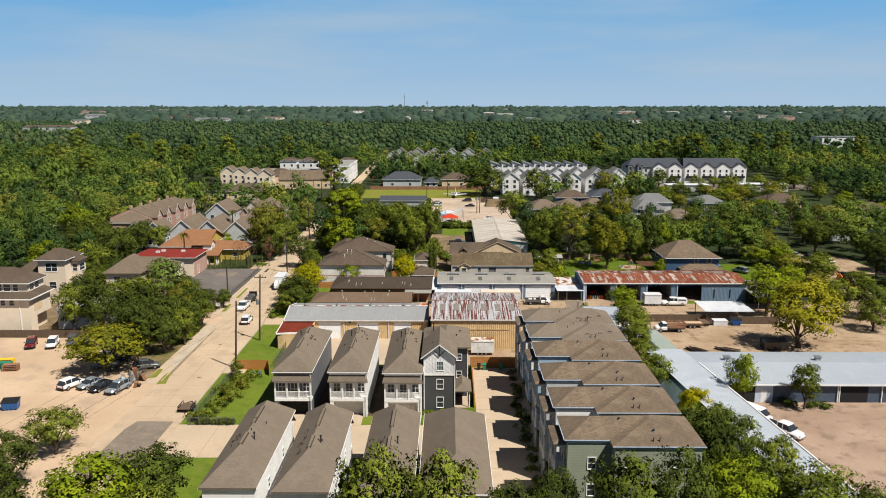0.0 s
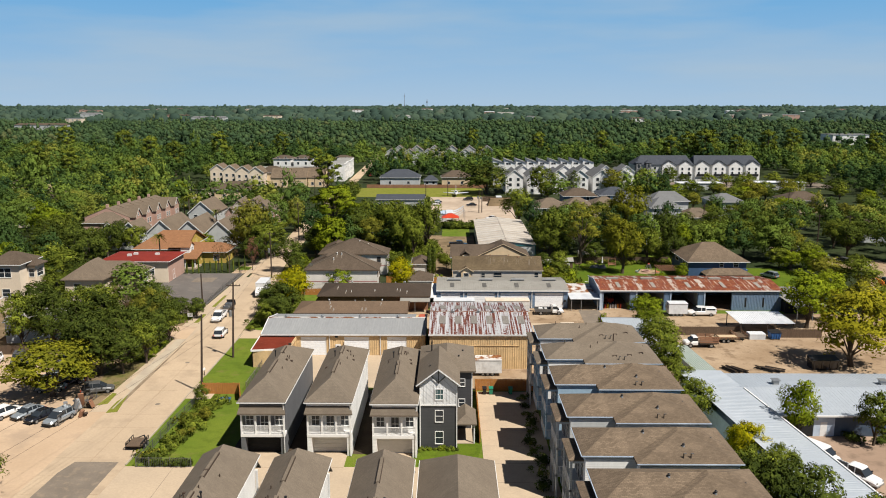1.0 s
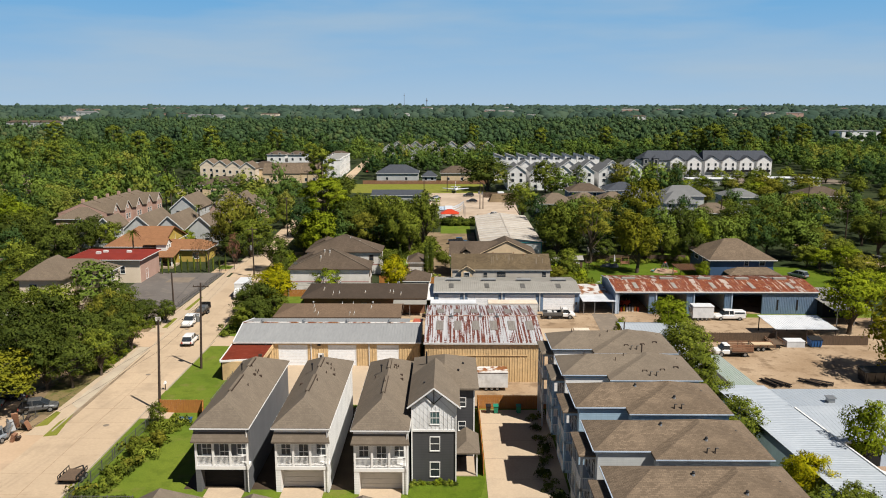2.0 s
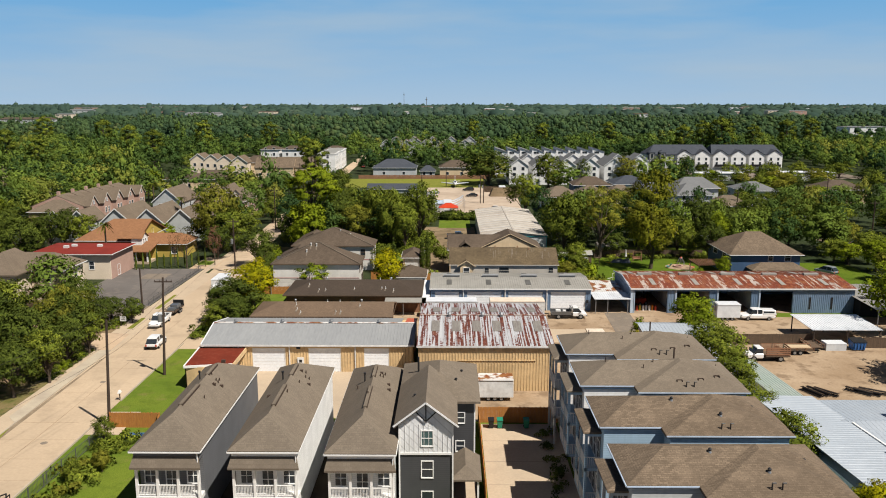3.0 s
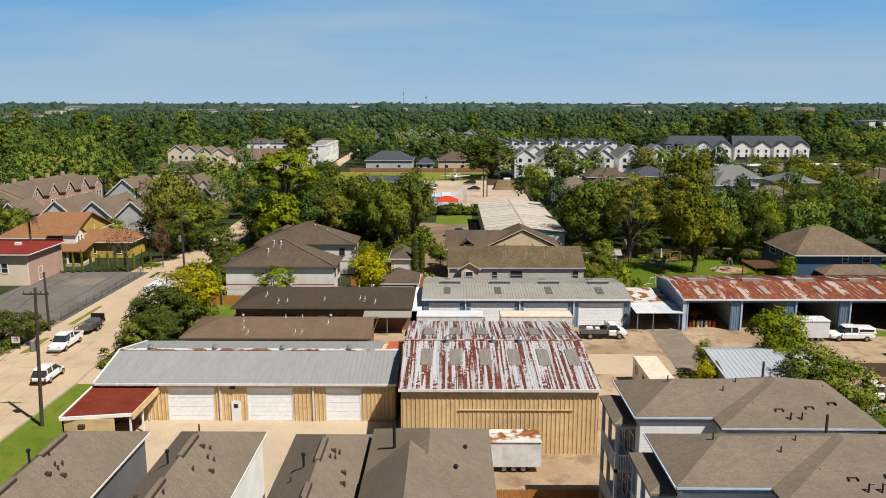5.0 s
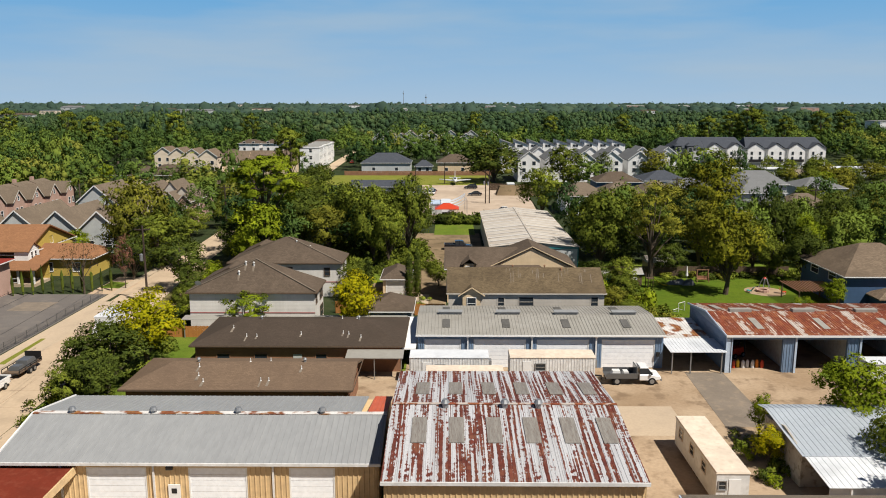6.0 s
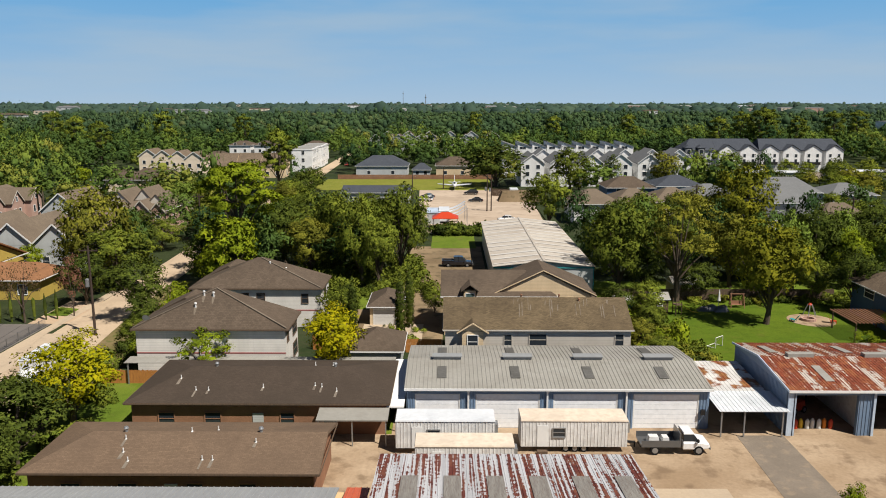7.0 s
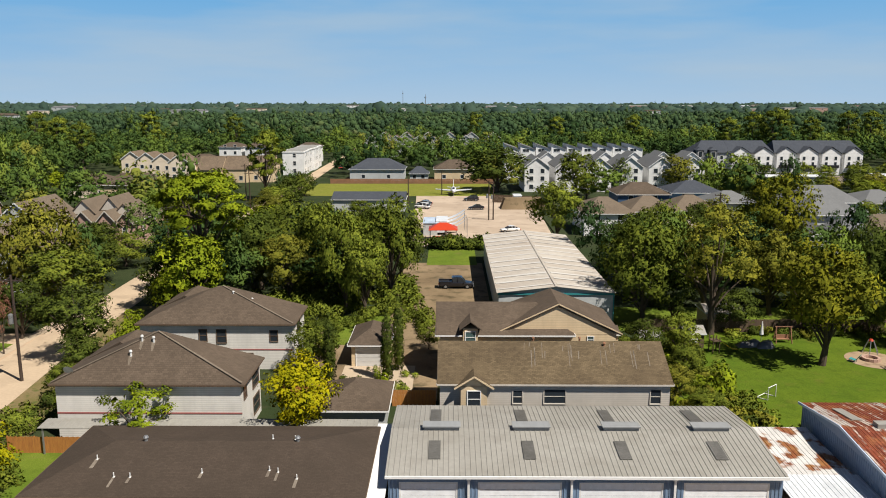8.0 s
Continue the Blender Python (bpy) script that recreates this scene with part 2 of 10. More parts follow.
M["verge"] = surface("rough grass and litter", (0.125, 0.115, 0.035), (0.205, 0.150, 0.080), 0.95, big=0.25, fine=5.0, bumps=0.6, stain=(0.060, 0.085, 0.016), amount=0.8)
M["gutter"] = surface("dark gutter surface", (0.19, 0.145, 0.10), (0.30, 0.235, 0.165), 0.95, big=0.3, fine=4.0, bumps=0.2)
M["far_lot"] = surface("worn pale gravel", (0.465, 0.375, 0.290), (0.36, 0.285, 0.215), 0.95, big=0.07, fine=2.0, bumps=0.3, stain=(0.24, 0.19, 0.145), amount=0.5)
M["litter"] = surface("leaf litter and earth", (0.152, 0.110, 0.065), (0.258, 0.190, 0.114), 0.95, big=0.12, fine=4.0, bumps=0.6, stain=(0.053, 0.046, 0.023), amount=0.7)
M["asphalt"] = surface("old asphalt", (0.118, 0.106, 0.099), (0.152, 0.138, 0.128), 0.9, big=0.1, fine=7.0, bumps=0.2, stain=(0.190, 0.167, 0.144), amount=0.5)
M["patch"] = surface("grey asphalt patch", (0.205, 0.171, 0.137), (0.160, 0.135, 0.110), 0.9, big=0.3, fine=5.0, stain=(0.274, 0.213, 0.152), amount=0.5)
M["kerb"] = surface("kerb concrete", (0.441, 0.380, 0.289), (0.342, 0.289, 0.228), 0.9, big=0.3, fine=5.0)
M["soil"] = surface("dark mottled ground", (0.053, 0.038, 0.027), (0.076, 0.057, 0.038), 0.95, big=0.4, fine=8.0, bumps=0.7)
M["sh_grey"] = shingle("taupe shingle roof", (0.179, 0.147, 0.113), (0.127, 0.104, 0.081), 0.7)
M["sh_row"] = shingle("weathered brown shingle roof", (0.172, 0.130, 0.092), (0.092, 0.070, 0.050), 1.5)
M["sh_tan"] = shingle("tan brown shingle roof", (0.165, 0.130, 0.096), (0.108, 0.084, 0.063), 0.8)
M["sh_brown"] = shingle("brown shingle roof", (0.108, 0.082, 0.061), (0.056, 0.043, 0.032))
M["sh_dark"] = shingle("dark brown shingle roof", (0.066, 0.050, 0.039), (0.046, 0.036, 0.028), 0.7)
M["sh_flat"] = shingle("weathered brown shingle roof", (0.158, 0.110, 0.075), (0.104, 0.073, 0.052), 0.8)
M["sh_olive"] = shingle("weathered olive brown shingle roof", (0.128, 0.096, 0.058), (0.055, 0.040, 0.026), 1.5)
M["roof_stain"] = surface("pale sealant and mineral run", (0.215, 0.185, 0.150), (0.135, 0.110, 0.088), 0.9, big=1.5, fine=8)
M["sh_orange"] = shingle("orange brown shingle roof", (0.258, 0.129, 0.065), (0.198, 0.099, 0.053))
M["sh_blue"] = shingle("grey blue shingle roof", (0.163, 0.167, 0.171), (0.129, 0.131, 0.133), 0.45)
M["sh_slate"] = shingle("dark slate shingle roof", (0.065, 0.072, 0.087), (0.046, 0.053, 0.068))
M["w_white"] = siding("white lap boards", (0.800, 0.800, 0.791))
M["w_batten"] = siding("white upright boards", (0.718, 0.727, 0.736), 0.4, vertical=True)
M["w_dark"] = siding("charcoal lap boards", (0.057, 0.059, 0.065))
M["w_grey"] = siding("mid grey lap boards", (0.129, 0.133, 0.144))
M["w_light"] = siding("pale grey lap boards", (0.487, 0.504, 0.504))
M["w_blue"] = siding("pale blue lap boards", (0.33, 0.46, 0.58))
M["w_navy"] = siding("navy blue boards", (0.050, 0.100, 0.195))
M["w_green"] = siding("sage green lap boards", (0.274, 0.304, 0.228))
M["w_tan"] = siding("tan boards", (0.662, 0.515, 0.331))
M["w_beige"] = siding("beige grey boards", (0.538, 0.496, 0.437))
M["w_cream"] = surface("cream stucco", (0.718, 0.616, 0.488), (0.653, 0.552, 0.432), 0.85, big=0.4, fine=5)
M["w_pink"] = surface("pinkish brick", (0.456, 0.304, 0.251), (0.403, 0.266, 0.213), 0.9, big=0.5, fine=9)
M["w_yellow"] = surface("yellow stucco", (0.471, 0.350, 0.084), (0.418, 0.304, 0.076), 0.85, big=0.4, fine=5)
M["w_brick"] = surface("orange brown brick", (0.289, 0.152, 0.091), (0.228, 0.122, 0.076), 0.9, big=0.6, fine=9)
M["m_beige"] = surface("beige ribbed wall sheet", (0.662, 0.478, 0.258), (0.509, 0.365, 0.198), 0.5, big=0.3, fine=3, bumps=0.05, stain=(0.319, 0.228, 0.137), amount=0.3)
M["m_blue"] = surface("steel blue ribbed wall sheet", (0.160, 0.236, 0.350), (0.137, 0.205, 0.312), 0.45, big=0.3, fine=3, bumps=0.05, stain=(0.228, 0.266, 0.319), amount=0.25)
M["m_navy"] = surface("dark slate blue wall sheet", (0.060, 0.085, 0.125), (0.050, 0.072, 0.105), 0.5, big=0.3, fine=3, bumps=0.05, stain=(0.10, 0.13, 0.17), amount=0.25)
M["m_pale"] = surface("pale blue steel trim", (0.478, 0.570, 0.690), (0.342, 0.410, 0.502), 0.45, big=0.5, fine=4, bumps=0.05)
M["m_roof"] = surface("galvanised grey roof sheet", (0.262, 0.270, 0.276), (0.240, 0.247, 0.254), 0.5, big=0.12, fine=2.5, bumps=0.05, stain=(0.30, 0.305, 0.305), amount=0.25, stretch=(1.0, 0.25, 1))
M["m_tanroof"] = surface("weathered greige roof sheet", (0.304, 0.293, 0.266), (0.258, 0.247, 0.220), 0.5, big=0.2, fine=3, bumps=0.05, stain=(0.205, 0.190, 0.167), amount=0.4)
M["m_white"] = surface("bright white roof sheet", (0.662, 0.681, 0.708), (0.521, 0.546, 0.580), 0.4, big=0.15, fine=3, bumps=0.05, stain=(0.342, 0.357, 0.380), amount=0.3)
M["m_pearl"] = surface("pale blue grey roof sheet", (0.357, 0.395, 0.441), (0.319, 0.357, 0.403), 0.4, big=0.1, fine=3, bumps=0.05, stain=(0.470, 0.504, 0.546), amount=0.2)
M["m_farroof"] = surface("weathered cream roof sheet", (0.47, 0.435, 0.385), (0.39, 0.345, 0.295), 0.55, big=0.25, fine=1.4, bumps=0.05, stain=(0.30, 0.235, 0.18), amount=0.5, stretch=(0.3, 1.4, 1))
M["m_streak"] = surface("chalky white band of roof sheet", (0.60, 0.585, 0.555), (0.49, 0.46, 0.42), 0.6, big=0.9, fine=3, stretch=(0.6, 3.0, 1))
M["m_red"] = surface("dark red roof sheet", (0.152, 0.027, 0.014), (0.122, 0.023, 0.012), 0.85, big=0.4, fine=4, bumps=0.1, stain=(0.198, 0.053, 0.030), amount=0.4)
M["m_redroof"] = surface("red painted roof", (0.205, 0.030, 0.021), (0.160, 0.024, 0.018), 0.85, big=0.3, fine=3, bumps=0.1)
M["m_orange"] = surface("coral painted roof sheet", (0.471, 0.106, 0.053), (0.418, 0.091, 0.046), 0.55, big=0.6, fine=4)
M["rust_stripe"] = rusty("grey white sheet with rust stripes", (0.455, 0.465, 0.485), (0.150, 0.036, 0.022), 0.495, 0.52, (4.3, 0.06, 1.0), jag=0.11)
M["rust_full"] = rusty("rust red roof sheet with worn white", (0.50, 0.43, 0.37), (0.25, 0.058, 0.024), 0.33, 0.42, (2.4, 0.16, 1.0), jag=0.10)
M["rust_half"] = rusty("half rusted roof sheet", (0.471, 0.418, 0.372), (0.258, 0.065, 0.026), 0.47, 0.53, (1.0, 0.4, 1.0), jag=0.08)
M["rust_edge"] = rusty("white flashing with rust", (0.66, 0.65, 0.63), (0.27, 0.085, 0.03), 0.50, 0.58, (0.6, 0.6, 1.0), jag=0.05)
M["fence"] = surface("orange stained fence wood", (0.441, 0.198, 0.053), (0.365, 0.152, 0.046), 0.8, big=1.5, fine=5, bumps=0.1, stretch=(4, 4, 0.4), stain=(0.198, 0.091, 0.038), amount=0.45)
M["fence_grey"] = surface("weathered brown fence wood", (0.137, 0.095, 0.065), (0.099, 0.072, 0.053), 0.9, big=1.5, fine=5, bumps=0.3, stretch=(4, 4, 0.4))
M["bark"] = surface("bark", (0.076, 0.057, 0.042), (0.114, 0.091, 0.068), 0.95, big=1.2, fine=7, bumps=0.8, stretch=(1, 1, 0.3))
M["pole"] = surface("creosoted pole wood", (0.053, 0.038, 0.030), (0.076, 0.057, 0.046), 0.9, big=0.8, fine=7, bumps=0.4, stretch=(2, 2, 0.2))
M["w_bone"] = siding("bone white lap boards", (0.70, 0.675, 0.63))
M["faded_red"] = paint("faded red paint", (0.34, 0.12, 0.11), 0.7)
M["white"] = paint("white trim paint", (0.718, 0.718, 0.708), 0.5)
M["door_white"] = surface("white roll-up door", (0.84, 0.865, 0.90), (0.79, 0.815, 0.85), 0.5, big=0.6, fine=3, bumps=0.02)
M["door_tan"] = paint("pale grey garage door", (0.554, 0.546, 0.529), 0.6)
# near-black paint, put mostly where the shade of an open interior lies
M["dark"] = paint("shadow dark interior", (0.023, 0.023, 0.024), 0.9)
M["black"] = paint("black metal", (0.014, 0.014, 0.015), 0.5)
M["pipe_brown"] = paint("brown painted pipe", (0.053, 0.034, 0.023), 0.7)
M["glass"] = paint("dark window glass", (0.027, 0.034, 0.042), 0.08)
M["glass_teal"] = paint("greenish window glass", (0.068, 0.114, 0.114), 0.08)
M["steel"] = paint("galvanised steel", (0.319, 0.327, 0.334), 0.4, 0.6)
M["skylight"] = surface("dirty skylight sheet", (0.087, 0.084, 0.076), (0.122, 0.118, 0.110), 0.5, big=1, fine=5)
M["skylight_pale"] = surface("weathered pale skylight sheet", (0.235, 0.222, 0.200), (0.165, 0.150, 0.135), 0.6, big=1.2, fine=5, stretch=(5, 0.4, 1), stain=(0.10, 0.06, 0.045), amount=0.6)
M["tyre"] = paint("tyre rubber", (0.015, 0.015, 0.015), 0.85)
M["c_white"] = paint("white car paint", (0.736, 0.736, 0.736), 0.25, 0.0, 0.5)
M["c_silver"] = paint("silver blue car paint", (0.319, 0.357, 0.395), 0.3, 0.4, 0.5)
M["c_black"] = paint("black car paint", (0.011, 0.012, 0.017), 0.2, 0.0, 0.6)
M["c_red"] = paint("dark red car paint", (0.122, 0.009, 0.011), 0.25, 0.0, 0.6)
M["c_grey"] = paint("grey car paint", (0.122, 0.125, 0.129), 0.3, 0.3, 0.5)
M["c_blue"] = paint("blue paint", (0.023, 0.099, 0.289), 0.4)
M["c_orange"] = paint("machine orange paint", (0.644, 0.202, 0.018), 0.45)
M["c_redbright"] = paint("bright red paint", (0.456, 0.046, 0.015), 0.4)
M["c_yellow"] = paint("yellow plastic", (0.690, 0.460, 0.028), 0.45)
M["c_green"] = paint("green bin plastic", (0.015, 0.198, 0.122), 0.5)
M["c_teal"] = paint("teal trim paint", (0.038, 0.228, 0.243), 0.5)
M["trailer_cream"] = surface("cream trailer roof", (0.67, 0.575, 0.465), (0.54, 0.455, 0.365), 0.6, big=0.5, fine=3, bumps=0.05, stain=(0.380, 0.304, 0.213), amount=0.3)
M["trailer_wall"] = surface("chalky white trailer sheet", (0.699, 0.699, 0.690), (0.554, 0.554, 0.546), 0.6, big=0.6, fine=3, bumps=0.05, stain=(0.365, 0.334, 0.296), amount=0.3)
LEAF = {
    # third tone serves tree-to-tree difference and the painted shade inside crowns
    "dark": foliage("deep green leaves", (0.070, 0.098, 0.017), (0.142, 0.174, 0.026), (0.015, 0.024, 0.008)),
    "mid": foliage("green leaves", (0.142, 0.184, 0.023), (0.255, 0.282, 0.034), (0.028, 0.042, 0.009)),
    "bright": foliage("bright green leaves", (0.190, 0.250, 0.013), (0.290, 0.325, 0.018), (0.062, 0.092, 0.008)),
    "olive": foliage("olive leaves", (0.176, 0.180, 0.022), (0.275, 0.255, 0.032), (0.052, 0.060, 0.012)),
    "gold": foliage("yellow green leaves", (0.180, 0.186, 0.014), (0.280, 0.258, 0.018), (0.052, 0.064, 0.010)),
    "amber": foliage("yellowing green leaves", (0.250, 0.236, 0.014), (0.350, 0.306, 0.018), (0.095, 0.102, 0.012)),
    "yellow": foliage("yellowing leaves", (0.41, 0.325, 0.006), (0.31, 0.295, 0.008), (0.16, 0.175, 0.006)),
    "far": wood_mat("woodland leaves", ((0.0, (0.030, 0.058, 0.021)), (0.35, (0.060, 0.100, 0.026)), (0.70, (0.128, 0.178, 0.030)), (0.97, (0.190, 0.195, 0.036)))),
    # paler, bluer greens: the haze of distance is mixed into the leaf colour
    "farther": wood_mat("hazed far woodland leaves", ((0.0, (0.037, 0.064, 0.033)), (0.4, (0.052, 0.088, 0.039)), (0.75, (0.078, 0.118, 0.044)), (0.97, (0.096, 0.112, 0.047)))),
    "bare": foliage("brown withered leaves", (0.122, 0.076, 0.038), (0.167, 0.114, 0.053), (0.076, 0.053, 0.027)),
    "pink": foliage("dull red leaves", (0.198, 0.084, 0.057), (0.258, 0.129, 0.084), (0.137, 0.068, 0.046)),
    # bluest tones, with the haze towards the horizon put into the colour
    "distant": wood_mat("hazed distant woodland leaves", ((0.0, (0.036, 0.061, 0.049)), (0.5, (0.048, 0.077, 0.057)), (0.85, (0.064, 0.094, 0.062)), (0.97, (0.074, 0.092, 0.068)))),
}


# ---- mesh tools ----
class Geo:
    """Collects corners and faces for one mesh."""

    def __init__(self):
        self.v, self.f = [], []

    def face(self, *pts):
        n = len(self.v)
        self.v += [tuple(p) for p in pts]
        self.f.append(tuple(range(n, n + len(pts))))
        return self

    def box(self, x0, x1, y0, y1, z0, z1, taper=0.0):
        n, t = len(self.v), taper
        self.v += [(x0, y0, z0), (x1, y0, z0), (x1, y1, z0), (x0, y1, z0),
                   (x0 + t, y0 + t, z1), (x1 - t, y0 + t, z1), (x1 - t, y1 - t, z1), (x0 + t, y1 - t, z1)]
        self.f += [tuple(n + i for i in q) for q in ((3, 2, 1, 0), (4, 5, 6, 7), (0, 1, 5, 4), (1, 2, 6, 5), (2, 3, 7, 6), (3, 0, 4, 7))]
        return self

    def loft(self, a, b, caps=True):
        """Joins two rings of the same number of corners."""
        n, k = len(self.v), len(a)
        self.v += [tuple(p) for p in a] + [tuple(p) for p in b]
        self.f += [(n + i, n + (i + 1) % k, n + k + (i + 1) % k, n + k + i) for i in range(k)]
        if caps:
            self.f += [tuple(n + i for i in reversed(range(k))), tuple(n + k + i for i in range(k))]
        return self

    def tube(self, p, q, r, r2=None, k=8):
        p, q = Vector(p), Vector(q)
        d = (q - p).normalized()
        s = d.orthogonal().normalized()
        u = d.cross(s)
        ring = lambda o, rad: [o + (s * math.cos(2 * math.pi * i / k) + u * math.sin(2 * math.pi * i / k)) * rad for i in range(k)]
        return self.loft(ring(p, r), ring(q, r if r2 is None else r2))

    def beam(self, p, q, w, h):
        """A square bar from p to q, w wide and h deep."""
        p, q = Vector(p), Vector(q)
        d = (q - p).normalized()
        s = d.cross(Vector((0, 0, 1)))
        s = s.normalized() if s.length > 1e-4 else Vector((1, 0, 0))
        u = s.cross(d)
        ring = lambda o: [o + s * a * w / 2 + u * b * h / 2 for a, b in ((-1, -1), (1, -1), (1, 1), (-1, 1))]
        return self.loft(ring(p), ring(q))

    def slab(self, pts, depth):
        """A flat polygon given a thickness downwards."""
        return self.loft([(x, y, z - depth) for x, y, z in pts], pts)

    def mesh(self, name, material):
        me = bpy.data.meshes.new(name)
        me.from_pydata(self.v, [], self.f)
        bm = bmesh.new()
        bm.from_mesh(me)
        bmesh.ops.recalc_face_normals(bm, faces=bm.faces)
        bm.to_mesh(me)
        bm.free()
        me.materials.append(material)
        return me


def mat(m):
    return M[m] if isinstance(m, str) else m


def part(name, geo, material, parent, label=""):
    ob = new(name, geo if isinstance(geo, bpy.types.Mesh) else geo.mesh(name, mat(material)))
    ob.parent = parent
    return tagged(ob, label)


def thing(name, m, label, category, group=""):
    ob = new(name)
    ob.empty_display_size = 0.3
    ob.matrix_world = m
    return tagged(ob, label, category, group)


def solid(name, geo, material, m, label, category, group="", kind=""):
    ob = new(name, geo.mesh(name, mat(material)))
    ob.matrix_world = m
    return tagged(ob, label, category, group, kind)


def structure(name, geo, material, label=""):
    return tagged(new(name, geo.mesh(name, mat(material))), label, "", "", "structure")


def hip(g, x0, x1, y0, y1, z, rise, axis="y", ha=None, hb=None, thick=0.22):
    """A pitched roof over a rectangle of eaves. ha, hb: how far the ridge stops short of each end (0: a gable)."""
    if axis == "y":
        half, mid = (x1 - x0) / 2, (x0 + x1) / 2
        ha, hb = half if ha is None else ha, half if hb is None else hb
        ra, rb = (mid, y0 + ha, z + rise), (mid, y1 - hb, z + rise)
        ends = (((x0, y0), (x1, y0)), ((x1, y1), (x0, y1)))
    else:
        half, mid = (y1 - y0) / 2, (y0 + y1) / 2
        ha, hb = half if ha is None else ha, half if hb is None else hb
        ra, rb = (x0 + ha, mid, z + rise), (x1 - hb, mid, z + rise)
        ends = (((x0, y1), (x0, y0)), ((x1, y0), (x1, y1)))
    (a0, a1), (b0, b1) = [[(*p, z) for p in e] for e in ends]
    low = lambda p: (p[0], p[1], p[2] - thick)
    planes = [(a1, b0, rb, ra), (b1, a0, ra, rb)]
    planes += [(a0, a1, ra)] if ha > 0 else []
    planes += [(b0, b1, rb)] if hb > 0 else []
    for f in planes:
        g.face(*f)
        g.face(*[low(p) for p in reversed(f)])
    rim = [a0] + ([] if ha > 0 else [ra]) + [a1, b0] + ([] if hb > 0 else [rb]) + [b1]
    for p, q in zip(rim, rim[1:] + rim[:1]):
        g.face(low(p), low(q), q, p)
    return g


def ribbed(g, o, u, v, n, pitch=0.4, rib=0.05, h=0.045, thick=0.05):
    """A ribbed sheet from corner o: u runs across the ribs, v along them, n is the outward normal."""
    o, u, v, n = Vector(o), Vector(u), Vector(v), Vector(n).normalized()
    w, ud = u.length, u.normalized()
    k = max(1, round(w / pitch))
    prof = []
    for i in range(k):
        c = (i + 0.5) * w / k
        if not prof:
            prof.append((0, 0))
        prof += [(c - rib, 0), (c - rib * 0.55, h), (c + rib * 0.55, h), (c + rib, 0)]
    prof.append((w, 0))
    a = [o + ud * s + n * d for s, d in prof]
    for p, q in zip(a, a[1:]):
        g.face(p, q, q + v, p + v)
    b0, b1 = o - n * thick, o + u - n * thick
    g.face(b0, b0 + v, b1 + v, b1)
    g.face(o, o - n * thick, o - n * thick + v, o + v)
    g.face(o + u, o + u + v, b1 + v, b1)
    g.face(o, o + u, b1, b0)
    g.face(o + v, b0 + v, b1 + v, o + u + v)
    return g


SIDES = {"S": ((1, 0), (0, -1)), "N": ((-1, 0), (0, 1)), "E": ((0, 1), (1, 0)), "W": ((0, -1), (-1, 0))}


def on_wall(side, p, s, d, z):
    """A place s along a wall that passes through p, d in front of it."""
    (ux, uy), (nx, ny) = SIDES[side]
    return (p[0] + ux * s + nx * d, p[1] + uy * s + ny * d, z)


def wbox(g, side, p, s0, s1, d0, d1, z0, z1):
    a, b = on_wall(side, p, s0, d0, z0), on_wall(side, p, s1, d1, z1)
    return g.box(min(a[0], b[0]), max(a[0], b[0]), min(a[1], b[1]), max(a[1], b[1]), z0, z1)


def window(parent, side, p, s, z, w, h, trim="white", glass="glass", bars=0, cross=1):
    """A window: frame with its sill, glass and middle bars; s is its middle along the wall, z its foot."""
    g, t = Geo(), 0.09
    loops = []
    for k, d, e in ((t, 0.0, 0.0), (t, 0.06, 0.03), (0.0, 0.06, 0.0), (0.0, 0.0, 0.0)):
        loops.append([on_wall(side, p, s + a * (w / 2 + k), d + (e if b < 0 else 0), z + (h + k if b > 0 else -k)) for a, b in ((-1, -1), (1, -1), (1, 1), (-1, 1))])
    g.v = [q for l in loops for q in l]
    g.f = [(4 * i + j, 4 * i + (j + 1) % 4, 4 * (i + 1) + (j + 1) % 4, 4 * (i + 1) + j) for i in range(3) for j in range(4)]
    ob = part("window", g, trim, parent)
    part("pane", wbox(Geo(), side, p, s - w / 2, s + w / 2, -0.02, 0.012, z, z + h), glass, ob)
    for i in range(bars):
        c = s - w / 2 + w * (i + 1) / (bars + 1)
        part("muntin", wbox(Geo(), side, p, c - 0.025, c + 0.025, 0.012, 0.045, z, z + h), trim, ob)
    for i in range(cross):
        c = z + h * (i + 1) / (cross + 1)
        part("muntin", wbox(Geo(), side, p, s - w / 2, s + w / 2, 0.0125, 0.05, c - 0.03, c + 0.03), trim, ob)
    return ob


def panel_door(parent, side, p, s0, s1, z0, z1, material, rows=4, name="garage_door", d=0.0):
    """A sectional or roll-up door: each section is a piece of its own."""
    g = Geo()
    wbox(g, side, p, s0 - 0.12, s0, d, d + 0.07, z0, z1 + 0.12)
    wbox(g, side, p, s1, s1 + 0.12, d, d + 0.07, z0, z1 + 0.12)
    wbox(g, side, p, s0, s1, d, d + 0.07, z1, z1 + 0.12)
    ob = part(name, g, "white", parent)
    hgt = (z1 - z0) / rows
    for i in range(rows):
        part("panel", wbox(Geo(), side, p, s0, s1, d + 0.0, d + 0.03, z0 + i * hgt + 0.012, z0 + (i + 1) * hgt - 0.012), material, ob)
    return ob


def vents(parent, spots, h=0.35, material="black"):
    """Roof vents and pipe boots: each a short pipe with a cap."""
    for x, y, z in spots:
        g = Geo().tube((x, y, z - 0.25), (x, y, z + h), 0.09, k=6)
        g.tube((x, y, z + h), (x, y, z + h + 0.12), 0.16, 0.11, k=6)
        part("roof_vent", g, material, parent)


